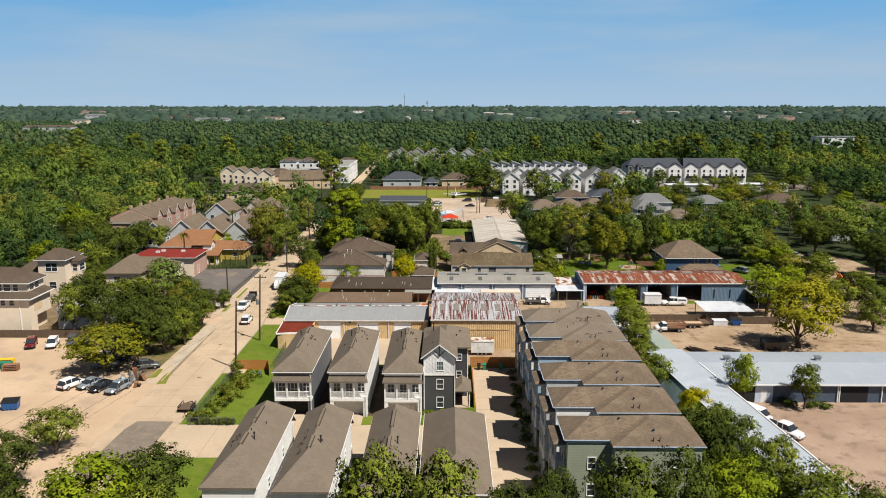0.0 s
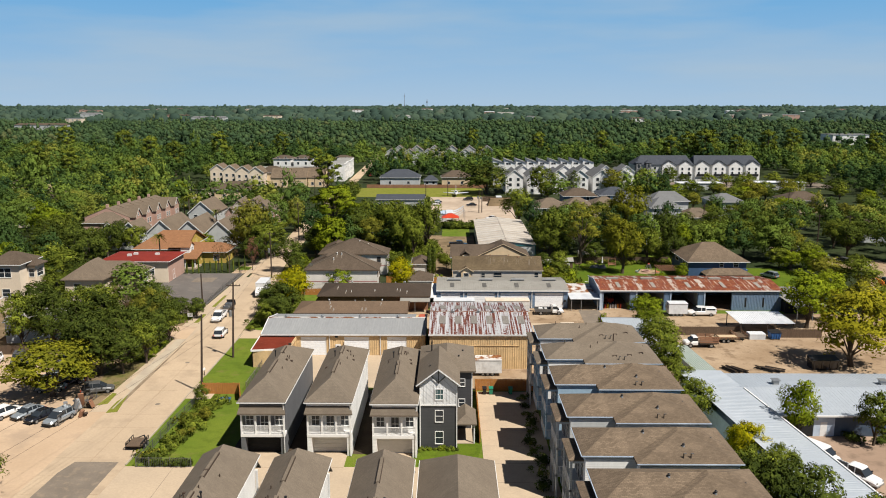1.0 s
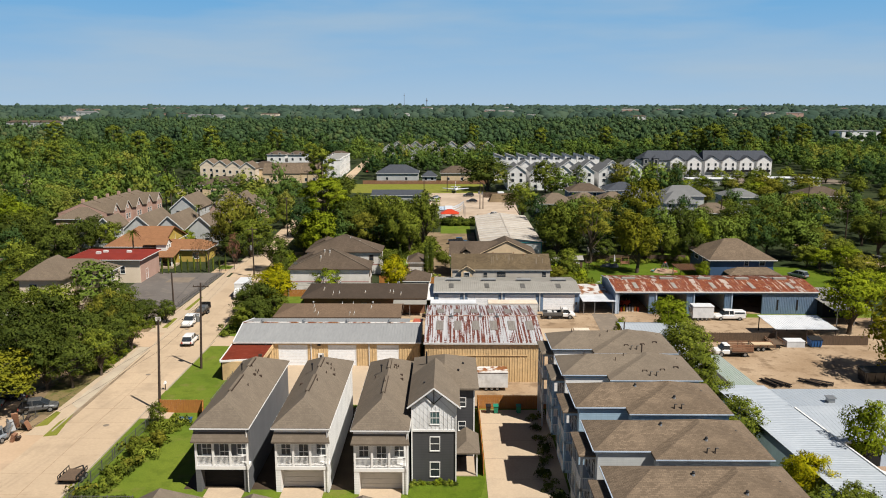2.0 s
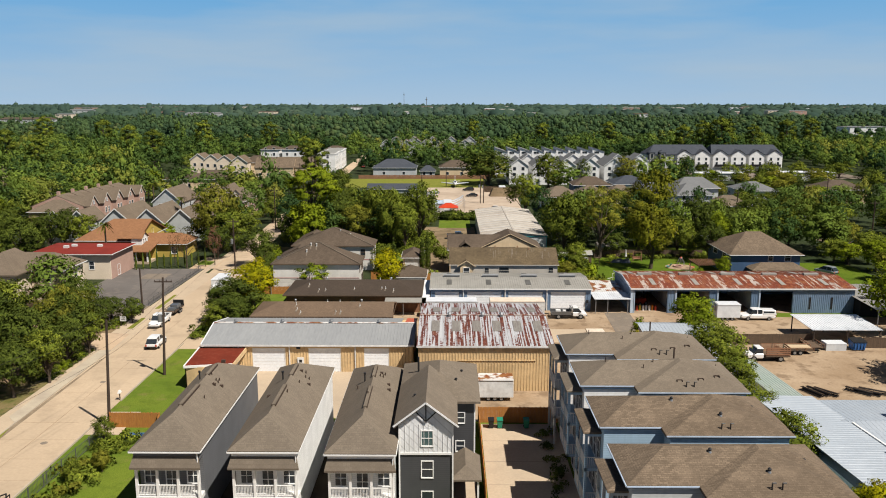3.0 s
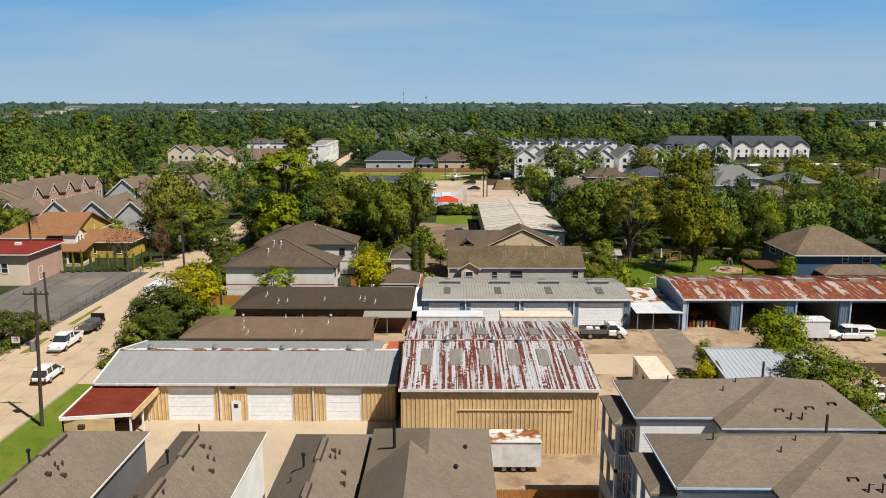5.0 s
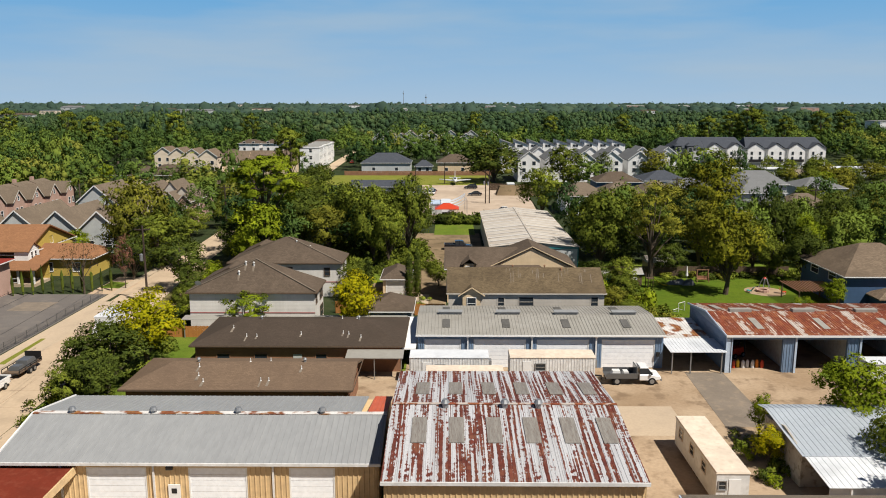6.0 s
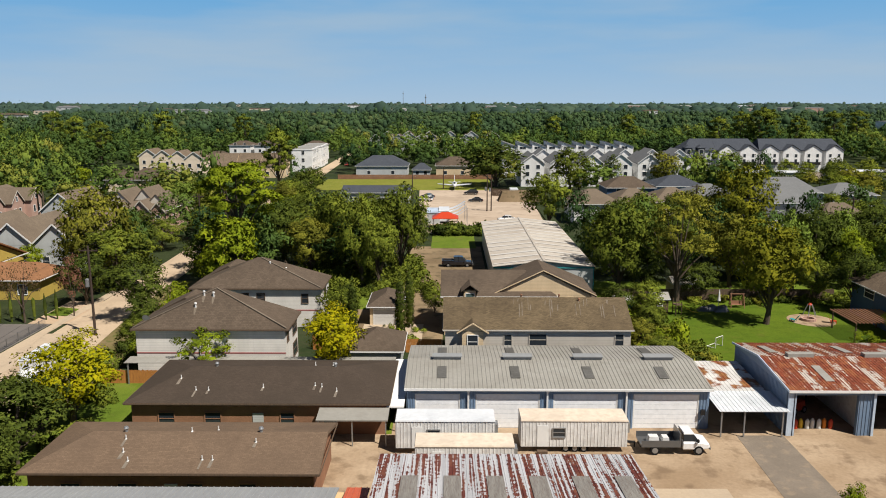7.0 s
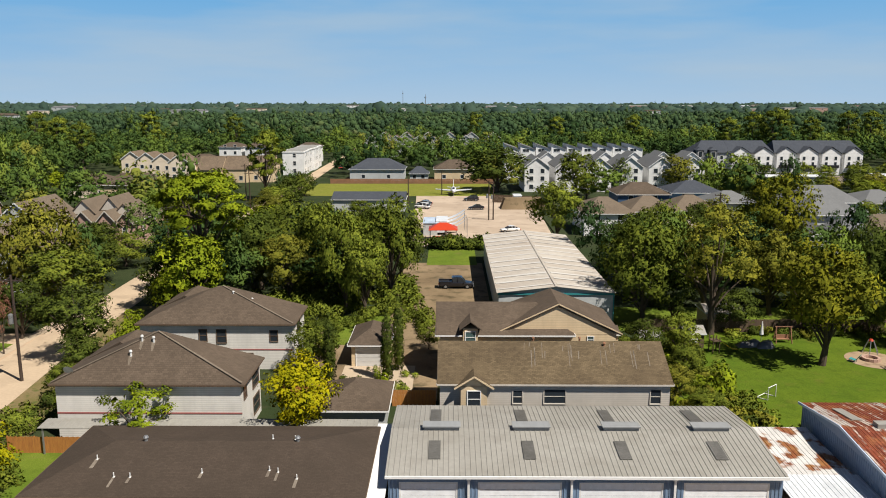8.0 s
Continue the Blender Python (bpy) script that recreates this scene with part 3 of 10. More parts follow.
def gable_wall(g, x0, x1, y, z, rise, axis="x", thick=0.12):
    """The triangle of wall under a gable."""
    if axis == "x":
        a = [(x0, y, z), (x1, y, z), ((x0 + x1) / 2, y, z + rise)]
        return g.loft(a, [(p[0], p[1] + thick, p[2]) for p in a])
    a = [(y, x0, z), (y, x1, z), (y, (x0 + x1) / 2, z + rise)]
    return g.loft(a, [(p[0] + thick, p[1], p[2]) for p in a])


def house(x0, x1, y0, y1, eave, rise, wall, roof, label, axis="y", ha=None, hb=None, over=0.4, wins=(), name="house", category="house", group="", trim="white", glass="glass", trim_band=True):
    """A plain house: walls, pitched roof, fascia and windows (side, along, foot, width, height)."""
    cx, cy = (x0 + x1) / 2, (y0 + y1) / 2
    t = thing(name, pose(cx, cy, 0), label, category, group)
    hx, hy = (x1 - x0) / 2, (y1 - y0) / 2
    part("wall", Geo().box(-hx, hx, -hy, hy, -0.1, eave - 0.1), wall, t)
    r = part("roof", hip(Geo(), -hx - over, hx + over, -hy - over, hy + over, eave, rise, axis, ha, hb), roof, t)
    if trim_band:
        g, o, k = Geo(), over + 0.012, 0.05
        g.box(-hx - o, hx + o, -hy - o - k, -hy - o, eave - 0.17, eave - 0.02)
        g.box(-hx - o, hx + o, hy + o, hy + o + k, eave - 0.17, eave - 0.02)
        g.box(-hx - o - k, -hx - o, -hy - o, hy + o, eave - 0.17, eave - 0.02)
        g.box(hx + o, hx + o + k, -hy - o, hy + o, eave - 0.17, eave - 0.02)
        part("fascia", g, trim, t)
    for end, stop in (("a", ha), ("b", hb)):
        if stop == 0:
            s = -1 if end == "a" else 1
            if axis == "y":
                part("gable", gable_wall(Geo(), -hx, hx, s * hy - 0.06, eave - 0.1, rise * hx / (hx + over)), wall, t)
            else:
                part("gable", gable_wall(Geo(), -hy, hy, s * hx - 0.06, eave - 0.1, rise * hy / (hy + over), "y"), wall, t)
    mid = {"S": (0, -hy), "N": (0, hy), "E": (hx, 0), "W": (-hx, 0)}
    for side, s, z, w, h in wins:
        window(t, side, mid[side], s, z, w, h, trim, glass, cross=0 if y0 > 290 else 1)
    return t


# ---- ground, road, yards ----
structure("ground", Geo().face((-4500, -400, 0), (4500, -400, 0), (4500, 4950, 0), (-4500, 4950, 0)), "ground", "dark green woodland floor")


def sheet(name, material, label, *pts, z=0.03):
    return structure(name, Geo().slab([(x, y, z) for x, y in pts], z + 0.02), material, label)


def rect(name, material, label, x0, x1, y0, y1, z=0.03):
    return sheet(name, material, label, (x0, y0), (x1, y0), (x1, y1), (x0, y1), z=z)


rect("grass_verges", "grass", "mown green grass verges", -39.2, 84, 30, 188, 0.012)
sheet("street_edge", "verge", "leaf litter and low growth beside the bending street", (-39.8, 166), (-36, 166), (-36, 236), (-45.6, 236), (-44.2, 222), (-40.8, 182), z=0.02)
sheet("side_apron", "concrete", "tan concrete apron running off the street", (-39.3, 153.4), (-34.6, 153.4), (-34.6, 158.2), (-39.5, 159.6), z=0.049)
rect("corner_grass", "grass", "grass corner beside the low buildings", -39.6, -35, 158.4, 166, 0.024)
rect("garden_earth", "litter", "brown earth and leaf litter of the back gardens", -14.5, 1.5, 199.2, 231, 0.022)
rect("leaf_litter", "litter", "brown leaf litter and bare earth under the street trees", -96, -49.2, 112, 178, 0.032)
sheet("road", "concrete", "tan concrete street with dark seams", (-48.6, 20), (-39.0, 20), (-39.2, 150), (-40.6, 182), (-44.4, 222), (-47.2, 300), (-56.5, 690),
      (-60.5, 690), (-54.0, 300), (-51.0, 222), (-49.6, 182), (-48.8, 150), z=0.05)
rect("side_road", "concrete", "tan concrete side street", -48.7, 16, 60, 66, 0.048)
rect("side_strip", "soil", "dark ground strip between the townhouses", -27, 2.2, 104.8, 127, 0.018)
rect("court_drive", "drive", "pale concrete drive court between the townhouses", -39.1, 13.9, 90.5, 101.2, 0.052)
rect("alley", "drive", "pale concrete alley", 5.3, 13.9, 40, 126.4, 0.056)
sheet("lawn_corner", "lawn", "small green lawn with a curved edge", (-3.0, 101.6), (2.6, 101.6), (4.6, 103.6), (5.2, 107), (5.2, 126), (2.0, 126), (2.0, 108), (-3.0, 106.4), z=0.07)
sheet("gravel_lot", "lot", "tan crushed gravel parking lot", (-150, 58), (-54.6, 58), (-54.6, 128), (-58, 130.5), (-64, 132), (-67, 143.4), (-150, 143.4), z=0.04)
sheet("east_car_park", "yard", "worn tan car park among the trees", (100, 248), (107, 248), (117, 217), (109, 214), z=0.045)
sheet("street_patch", "patch", "grey asphalt patch at the street corner", (-47.0, 84), (-40.2, 84), (-40.3, 102.3), (-45.8, 102.3), (-46.5, 99.5), z=0.06)
rect("garden_drive", "drive", "tan concrete strip before the corner of the garden", -39.1, -35.2, 123.2, 129.6, 0.05)
sheet("grass_strip", "field", "dry grass strip between kerb and sidewalk", (-48.7, 117.6), (-47.2, 118), (-48.3, 124.6), (-48.9, 122), z=0.085)
sheet("grass_strip", "field", "dry grass strip beside the sidewalk", (-51.2, 120.4), (-49.9, 121), (-50.2, 125), (-51.0, 125.4), z=0.085)
sheet("sidewalk_slab", "kerb", "pale grey concrete sidewalk beside the street", (-50.2, 128), (-48.35, 126), (-48.9, 152.5), (-50.5, 152.5), z=0.085)
sheet("west_drive", "lot", "tan driveway crossing the sidewalk", (-53.0, 153.2), (-48.9, 152.7), (-49.4, 160.8), (-54.0, 161.2), z=0.086)
rect("forecourt", "lot", "tan forecourt beside the asphalt lot", -56.2, -46.5, 209.7, 222, 0.043)
sheet("forecourt_lawn", "grass", "green lawn patch before the yellow house", (-56.0, 213.8), (-51.4, 213.4), (-51.8, 217.2), (-56.0, 218.4), z=0.062)
sheet("lot_mouth", "lot", "tan gravel apron running into the street", (-53.8, 92), (-48.0, 88), (-48.2, 112), (-53.8, 118), z=0.042)
rect("sidewalk", "drive", "pale concrete sidewalk", -52.6, -51.2, 161.2, 230, 0.075)
sheet("verge_growth", "verge", "rough grass and leaf litter under the street trees", (-53.6, 124), (-51.0, 127.5), (-50.6, 152.6), (-53.4, 152.8), (-56, 146), (-56, 134), z=0.045)
rect("street_verge", "drive", "pale worn strip beside the kerb", -51.2, -48.4, 118, 205, 0.062)
sheet("gutter", "gutter", "dark gutter strip along the kerb", (-48.25, 121), (-47.75, 121), (-48.2, 151), (-48.75, 151), z=0.058)
for pts in (((-51.0, 163.5), (-50.1, 163.8), (-50.4, 170), (-51.1, 170)), ((-51.1, 176), (-50.3, 176), (-50.6, 186), (-51.15, 186))):
    sheet("grass_strip", "field", "dry grass strip between kerb and sidewalk", *pts, z=0.085)
rect("lot_edge", "lot", "tan gravel running from the lot to the street", -54.9, -48.5, 58, 119, 0.0405)
rect("asphalt_lot", "asphalt", "dark asphalt parking lot", -70, -52.9, 178, 209.5, 0.045)
rect("asphalt_repair", "patch", "paler repair in the asphalt lot", -63.5, -58.2, 199.5, 204.5, 0.05)
rect("parking_apron", "patch", "grey concrete apron of the parking lot", -66, -52.9, 168, 178, 0.044)
rect("work_yard", "yard", "worn tan concrete work yard", -3.0, 44, 127.2, 190, 0.035)
rect("rear_yard", "yard", "bare tan earth yard", 38.5, 96, 125.5, 171.5, 0.038)
rect("front_yard", "red_lot", "reddish tan worn concrete forecourt", 42.0, 100, 66, 110.6, 0.041)
sheet("asphalt_strip", "patch", "grey asphalt strip across the yard", (28.9, 174), (28.3, 159), (33.0, 159), (33.2, 174), z=0.052)
rect("slab", "drive", "paler concrete slab in the yard", 15.5, 24.5, 157, 164, 0.05)
rect("apron", "drive", "tan concrete apron before the long garages", -30, -3.2, 128.0, 143.9, 0.05)
rect("carport_floor", "yard", "stained concrete carport floor", -9.5, -2.2, 160, 174, 0.05)
rect("back_lawn", "lawn", "bright green mown back lawn", 27.2, 62, 189, 224, 0.05)
rect("gravel_drive", "litter", "brown gravel drive behind the houses", -5.6, 9.0, 231, 268, 0.045)
rect("grass_patch", "grass", "green grass patch beside the gravel drive", -1.5, 8.0, 266, 284, 0.055)
sheet("far_lot", "far_lot", "tan gravel lot with parked vehicles", (-5, 284), (26, 284), (29, 366), (18, 374), (-8, 374), z=0.045)
rect("field", "field", "yellow green mown field", -46, 18, 374, 412, 0.04)
sheet("east_road", "yard", "worn tan concrete side street", (84, 138), (96, 138), (112.6, 204), (106, 207), z=0.05)
rect("back_grass", "grass", "green grass behind the garages", -13.5, -5.7, 217.6, 231, 0.03)
rect("side_grass", "grass", "green grass under the garden trees", 25.6, 70, 224.2, 236, 0.03)
rect("east_yard", "yard", "bare tan yard beside the street", 111.5, 123, 204, 228, 0.042)
rect("east_lawn", "lawn", "green lawn beside the navy house", 76.5, 92, 196, 217, 0.04)
rect("house_drive", "drive", "tan driveway between the houses", -9.4, -1.2, 198.6, 209.8, 0.05)
for x, y0, y1 in ((-39.0, 66.5, 90), (-39.1, 101.5, 128), (-39.1, 133, 156), (-49.8, 163, 182)):
    structure("kerb", Geo().box(x - 0.09, x + 0.09, y0, y1, -0.05, 0.19, 0.012), "kerb", "pale concrete kerb")
structure("kerb", Geo().beam((-48.3, 119, 0.08), (-48.85, 152.4, 0.08), 0.16, 0.2), "kerb", "pale concrete kerb")
for x, y in ((-46.2, 163.0), (-44.2, 139.5), (-42.4, 121.0)):
    structure("manhole", Geo().tube((x, y, 0.04), (x, y, 0.058), 0.38, 0.38, 14), "patch", "dark round manhole cover in the street")
g = Geo()
for i in range(26):
    g.box(-48.7 if i < 14 else -49.4, -39.3 if i < 14 else -41.2, 62 + i * 4.6, 62.05 + i * 4.6, 0.044, 0.053)
g.box(-43.97, -43.9, 60, 180, 0.044, 0.0535)
structure("road_joints", g, "yard", "dark tar filled joints of the street")
g = Geo()
for i in range(12):
    g.box(5.4, 13.8, 68 + i * 4.9, 68.05 + i * 4.9, 0.05, 0.0585)
for i in range(8):
    g.box(-33 + i * 4.8, -32.95 + i * 4.8, 90.6, 101.1, 0.05, 0.0545)
structure("alley_joints", g, "patch", "dark joints of the alley slabs")


# ---- narrow townhouses ----
def townhouse(x0, y0, wall, side_wall, door, label, depth=21.0, wide=6.1, back=False):
    """A narrow house with a garage, a railed balcony over it and a long hipped roof. y0 is the front edge of the eaves."""
    t = thing("townhouse", pose(x0 + wide / 2, y0 + (depth / 2 if not back else depth / 2), 0, 0, 0, 180 if back else 0), label, "townhouse", "narrow townhouses")
    hx, hy = wide / 2 - 0.25, depth / 2 - 0.3
    f = -hy + 1.2
    part("wall", Geo().box(-hx, hx, f, hy, -0.1, 7.15), side_wall, t)
    g = hip(Geo(), -hx - 0.25, hx + 0.25, -hy - 0.3, hy + 0.3, 7.35, 2.35, "y", 2.6, 5.2)
    part("roof", g, "sh_grey", t)
    for y0_, y1_ in ((-hy + 4.2, -hy + 9.2), (hy - 8.4, hy - 5.4)):
        v = part("ridge_vent", Geo().box(-0.15, 0.15, y0_, y1_, 9.5, 9.77), "sh_grey", t, "low shingled ridge vent")
        # a thin dark strip along each side of the vent
        for sd in (-1, 1):
            part("vent_edge", Geo().box(sd * 0.18 - 0.025, sd * 0.18 + 0.025, y0_, y1_, 9.45, 9.71), "pipe_brown", v)
    g = Geo()
    for s in (-1, 1):
        g.box(s * (hx + 0.25) - 0.05, s * (hx + 0.25) + 0.05, -hy - 0.3, hy + 0.3, 7.15, 7.27)
    g.box(-hx - 0.25, hx + 0.25, -hy - 0.37, -hy - 0.31, 7.15, 7.27)
    part("gutter", g, "white", t)
    # front: lintel band, balcony, posts
    part("upper_wall", Geo().box(-hx, hx, -hy, f, 6.35, 7.14), wall, t)
    part("front_wall", Geo().box(-hx, hx, f - 0.06, f - 0.005, 2.7, 6.4), wall, t)
    g = Geo()
    a, b = [(-hx - 0.25, -hy - 0.45, 5.85), (hx + 0.25, -hy - 0.45, 5.85), (hx, -hy - 0.01, 6.75), (-hx, -hy - 0.01, 6.75)], 0.16
    g.loft([(p[0], p[1], p[2] - b) for p in a], a)
    part("porch_roof", g, "sh_grey", t)
    part("beam", Geo().box(-hx, hx, -hy - 0.02, -hy + 0.2, 5.42, 5.72), "white", t)
    part("floor", Geo().box(-hx, hx, -hy - 0.04, f - 0.06, 2.55, 2.95), "white", t)
    for i in range(4):
        x = -hx + 0.11 + i * (2 * hx - 0.22) / 3
        part("post", Geo().box(x - 0.11, x + 0.11, -hy, -hy + 0.2, 2.95, 5.42), "white", t)
    g = Geo()
    g.box(-hx, hx, -hy + 0.06, -hy + 0.14, 3.95, 4.03).box(-hx, hx, -hy + 0.06, -hy + 0.14, 3.05, 3.12)
    n = 44
    for i in range(n):
        x = -hx + (i + 0.5) * 2 * hx / n
        g.box(x - 0.022, x + 0.022, -hy + 0.08, -hy + 0.12, 3.12, 3.95)
    part("railing", g, "white", t)
    for i in range(3):
        window(t, "S", (0, f - 0.06), (i - 1) * (2 * hx / 3), 3.0 if i == 1 else 3.7, 0.95, 2.1 if i == 1 else 1.4, cross=1, bars=1)
    # garage
    for s in (-1, 1):
        part("pier", Geo().box(min(s * hx, s * (hx - 0.55)), max(s * hx, s * (hx - 0.55)), -hy, f, -0.1, 2.55), wall, t)
    panel_door(t, "S", (0, f), -2.3, 2.3, 0.05, 2.3, door, 4, d=0.02)
    g = Geo().tube((hx - 0.05, -hy - 0.2, 0.1), (hx - 0.05, -hy - 0.2, 7.1), 0.05, k=6)
    part("downpipe", g, "white", t)
    # side windows and flue pipes
    if side_wall != "w_dark":
        for y in (-4.0, 3.5):
            window(t, "W", (-hx, 0), y, 4.0, 0.8, 1.2)
    rnd = random.Random(int(x0 * 10))
    for i in range(9):
        x, y = (rnd.uniform(0.5, 1.7), rnd.uniform(0.5, 4.5)) if i < 6 else (rnd.uniform(-2.2, 2.4), rnd.uniform(-3.0, 6.5))
        z = 7.35 + 2.35 * (1 - abs(x) / (hx + 0.25))
        if i % 3 == 2:
            part("roof_vent", Geo().box(x - 0.2, x + 0.2, y - 0.13, y + 0.13, z - 0.2, z + 0.1), "pipe_brown", t, "low brown box vent")
        else:
            part("vent_pipe", Geo().tube((x, y, z - 0.2), (x, y, z + 0.3), 0.06, k=6), "pipe_brown", t)
    part("flue", Geo().tube((-0.9, 2.2, 8.6), (-0.9, 2.2, 9.75), 0.075, k=7).tube((-0.9, 2.2, 9.75), (-0.9, 2.2, 9.9), 0.13, k=7), "black", t)
    return t


# the open garage is a closed door painted dark for its inner shade
townhouse(-25.65, 104.0, "w_grey", "w_grey", "dark", "grey lap boarded townhouse with open garage and white balcony rail")
townhouse(-17.25, 104.0, "w_white", "w_white", "door_tan", "white lap boarded townhouse with white balcony rail over its garage")
townhouse(-8.95, 103.6, "w_white", "w_light", "door_tan", "pale townhouse with white balcony rail over its garage")
townhouse(-25.3, 68.6, "w_light", "w_white", "door_tan", "white townhouse with taupe hipped roof and garage on the drive court", back=True)
townhouse(-17.5, 67.8, "w_grey", "w_white", "door_tan", "white townhouse with taupe hipped roof on the drive court", back=True)
townhouse(-8.7, 67.6, "w_light", "w_light", "door_tan", "pale grey townhouse with taupe hipped roof on the drive court", back=True)
house(-1.7, 5.3, 68.0, 88.0, 7.3, 2.6, "w_light", "sh_grey", "pale blue grey townhouse with taupe hipped roof beside the alley", wins=(("E", -6, 3.6, 1.0, 1.4), ("E", 2, 3.6, 1.0, 1.4), ("S", 0, 4.0, 1.2, 1.4)), name="townhouse", category="townhouse", group="narrow townhouses")
house(-17.5, -10.5, 42.0, 60.0, 7.3, 2.6, "w_light", "sh_grey", "pale grey townhouse with taupe hipped roof south of the street", name="townhouse", category="townhouse", group="narrow townhouses")
for x0, x1 in ((-24.4, -20.4), (-16.4, -12.0), (-8.2, -3.8)):
    structure("driveway", Geo().box(x0, x1, 101.0, 105.0, -0.02, 0.09), "drive", "pale concrete driveway before a garage")

# the charcoal house with the white gable
t = thing("gabled_townhouse", pose(0.7, 114, 0), "charcoal townhouse with white boarded gable beside the alley", "townhouse", "narrow townhouses")
part("wall", Geo().box(-3.4, 1.2, -7.4, -1.5, -0.1, 6.0), "w_dark", t)
part("rear_wall", Geo().box(-3.42, 3.4, -1.5, 8.2, -0.1, 8.5), "w_dark", t)
part("upper_wall", Geo().box(-3.46, 1.26, -7.46, -1.44, 6.0, 8.75), "w_batten", t, "white upright boards with thin battens")
for i in range(12):
    part("batten_strip", Geo().box(-3.4 + i * 0.42, -3.36 + i * 0.42, -7.5, -7.462, 6.1, 8.75), "white", t)
part("band", Geo().box(-3.5, 1.3, -7.52, -7.463, 5.88, 6.1), "white", t)
part("gable", gable_wall(Geo(), -3.46, 1.26, -7.46, 8.75, 1.85), "w_batten", t)
part("gable_roof", hip(Geo(), -3.9, 1.7, -7.95, 2.0, 8.72, 2.2, "y", 0, 0, 0.2), "sh_grey", t)
part("main_roof", hip(Geo(), -3.9, 3.9, -2.0, 8.7, 8.62, 1.7, "y", 3.6, 3.6), "sh_grey", t)
for s in (-1, 1):
    part("barge_board", Geo().beam((-1.1, -7.98, 10.9), (-1.1 + s * 2.85, -7.98, 8.7), 0.06, 0.15), "white", t)
    part("bracket", Geo().beam((-1.1, -7.62, 9.05), (-1.1 + s * 0.95, -7.62, 10.0), 0.06, 0.1), "black", t, "dark timber gable bracket")
part("king_post", Geo().box(-1.15, -1.05, -7.66, -7.58, 8.95, 10.6), "black", t)
for z, h in ((6.75, 1.35), (3.7, 1.5), (0.7, 1.6)):
    window(t, "S", (-1.1, -7.46 if z > 6 else -7.4), 0.1, z, 0.95, h, glass="glass_teal" if z > 6 else "glass")
for z in (3.4, 6.3):
    window(t, "S", (2.3, -1.5), -0.3, z, 0.75, 1.0)
for s in (-1, 1):
    part("corner_board", Geo().box(-1.1 + s * 2.36 - 0.06, -1.1 + s * 2.36 + 0.06, -7.55, -7.41, -0.1, 8.75), "white", t)
part("corner_board", Geo().box(3.3, 3.44, -1.56, -1.42, -0.1, 8.5), "white", t)
part("porch_roof", hip(Geo(), 1.0, 3.9, -6.4, -1.4, 2.9, 0.9, "y", 1.2, 0.0, 0.16), "sh_grey", t)
part("porch_post", Geo().box(3.5, 3.66, -6.2, -6.04, -0.1, 2.75), "white", t)
part("entry_door", wbox(Geo(), "E", (1.2, -4.0), -0.5, 0.5, 0, 0.05, 0.1, 2.15), "black", t)
part("step", Geo().box(1.2, 3.6, -6.2, -1.5, -0.05, 0.16), "drive", t)
vents(t, ((1.6, 1.0, 9.6), (2.2, 4.2, 9.3), (-2.2, -4.0, 9.9)), 0.15)
part("flue", Geo().tube((-2.2, 4.2, 9.4), (-2.2, 4.2, 10.9), 0.1, k=7), "black", t)


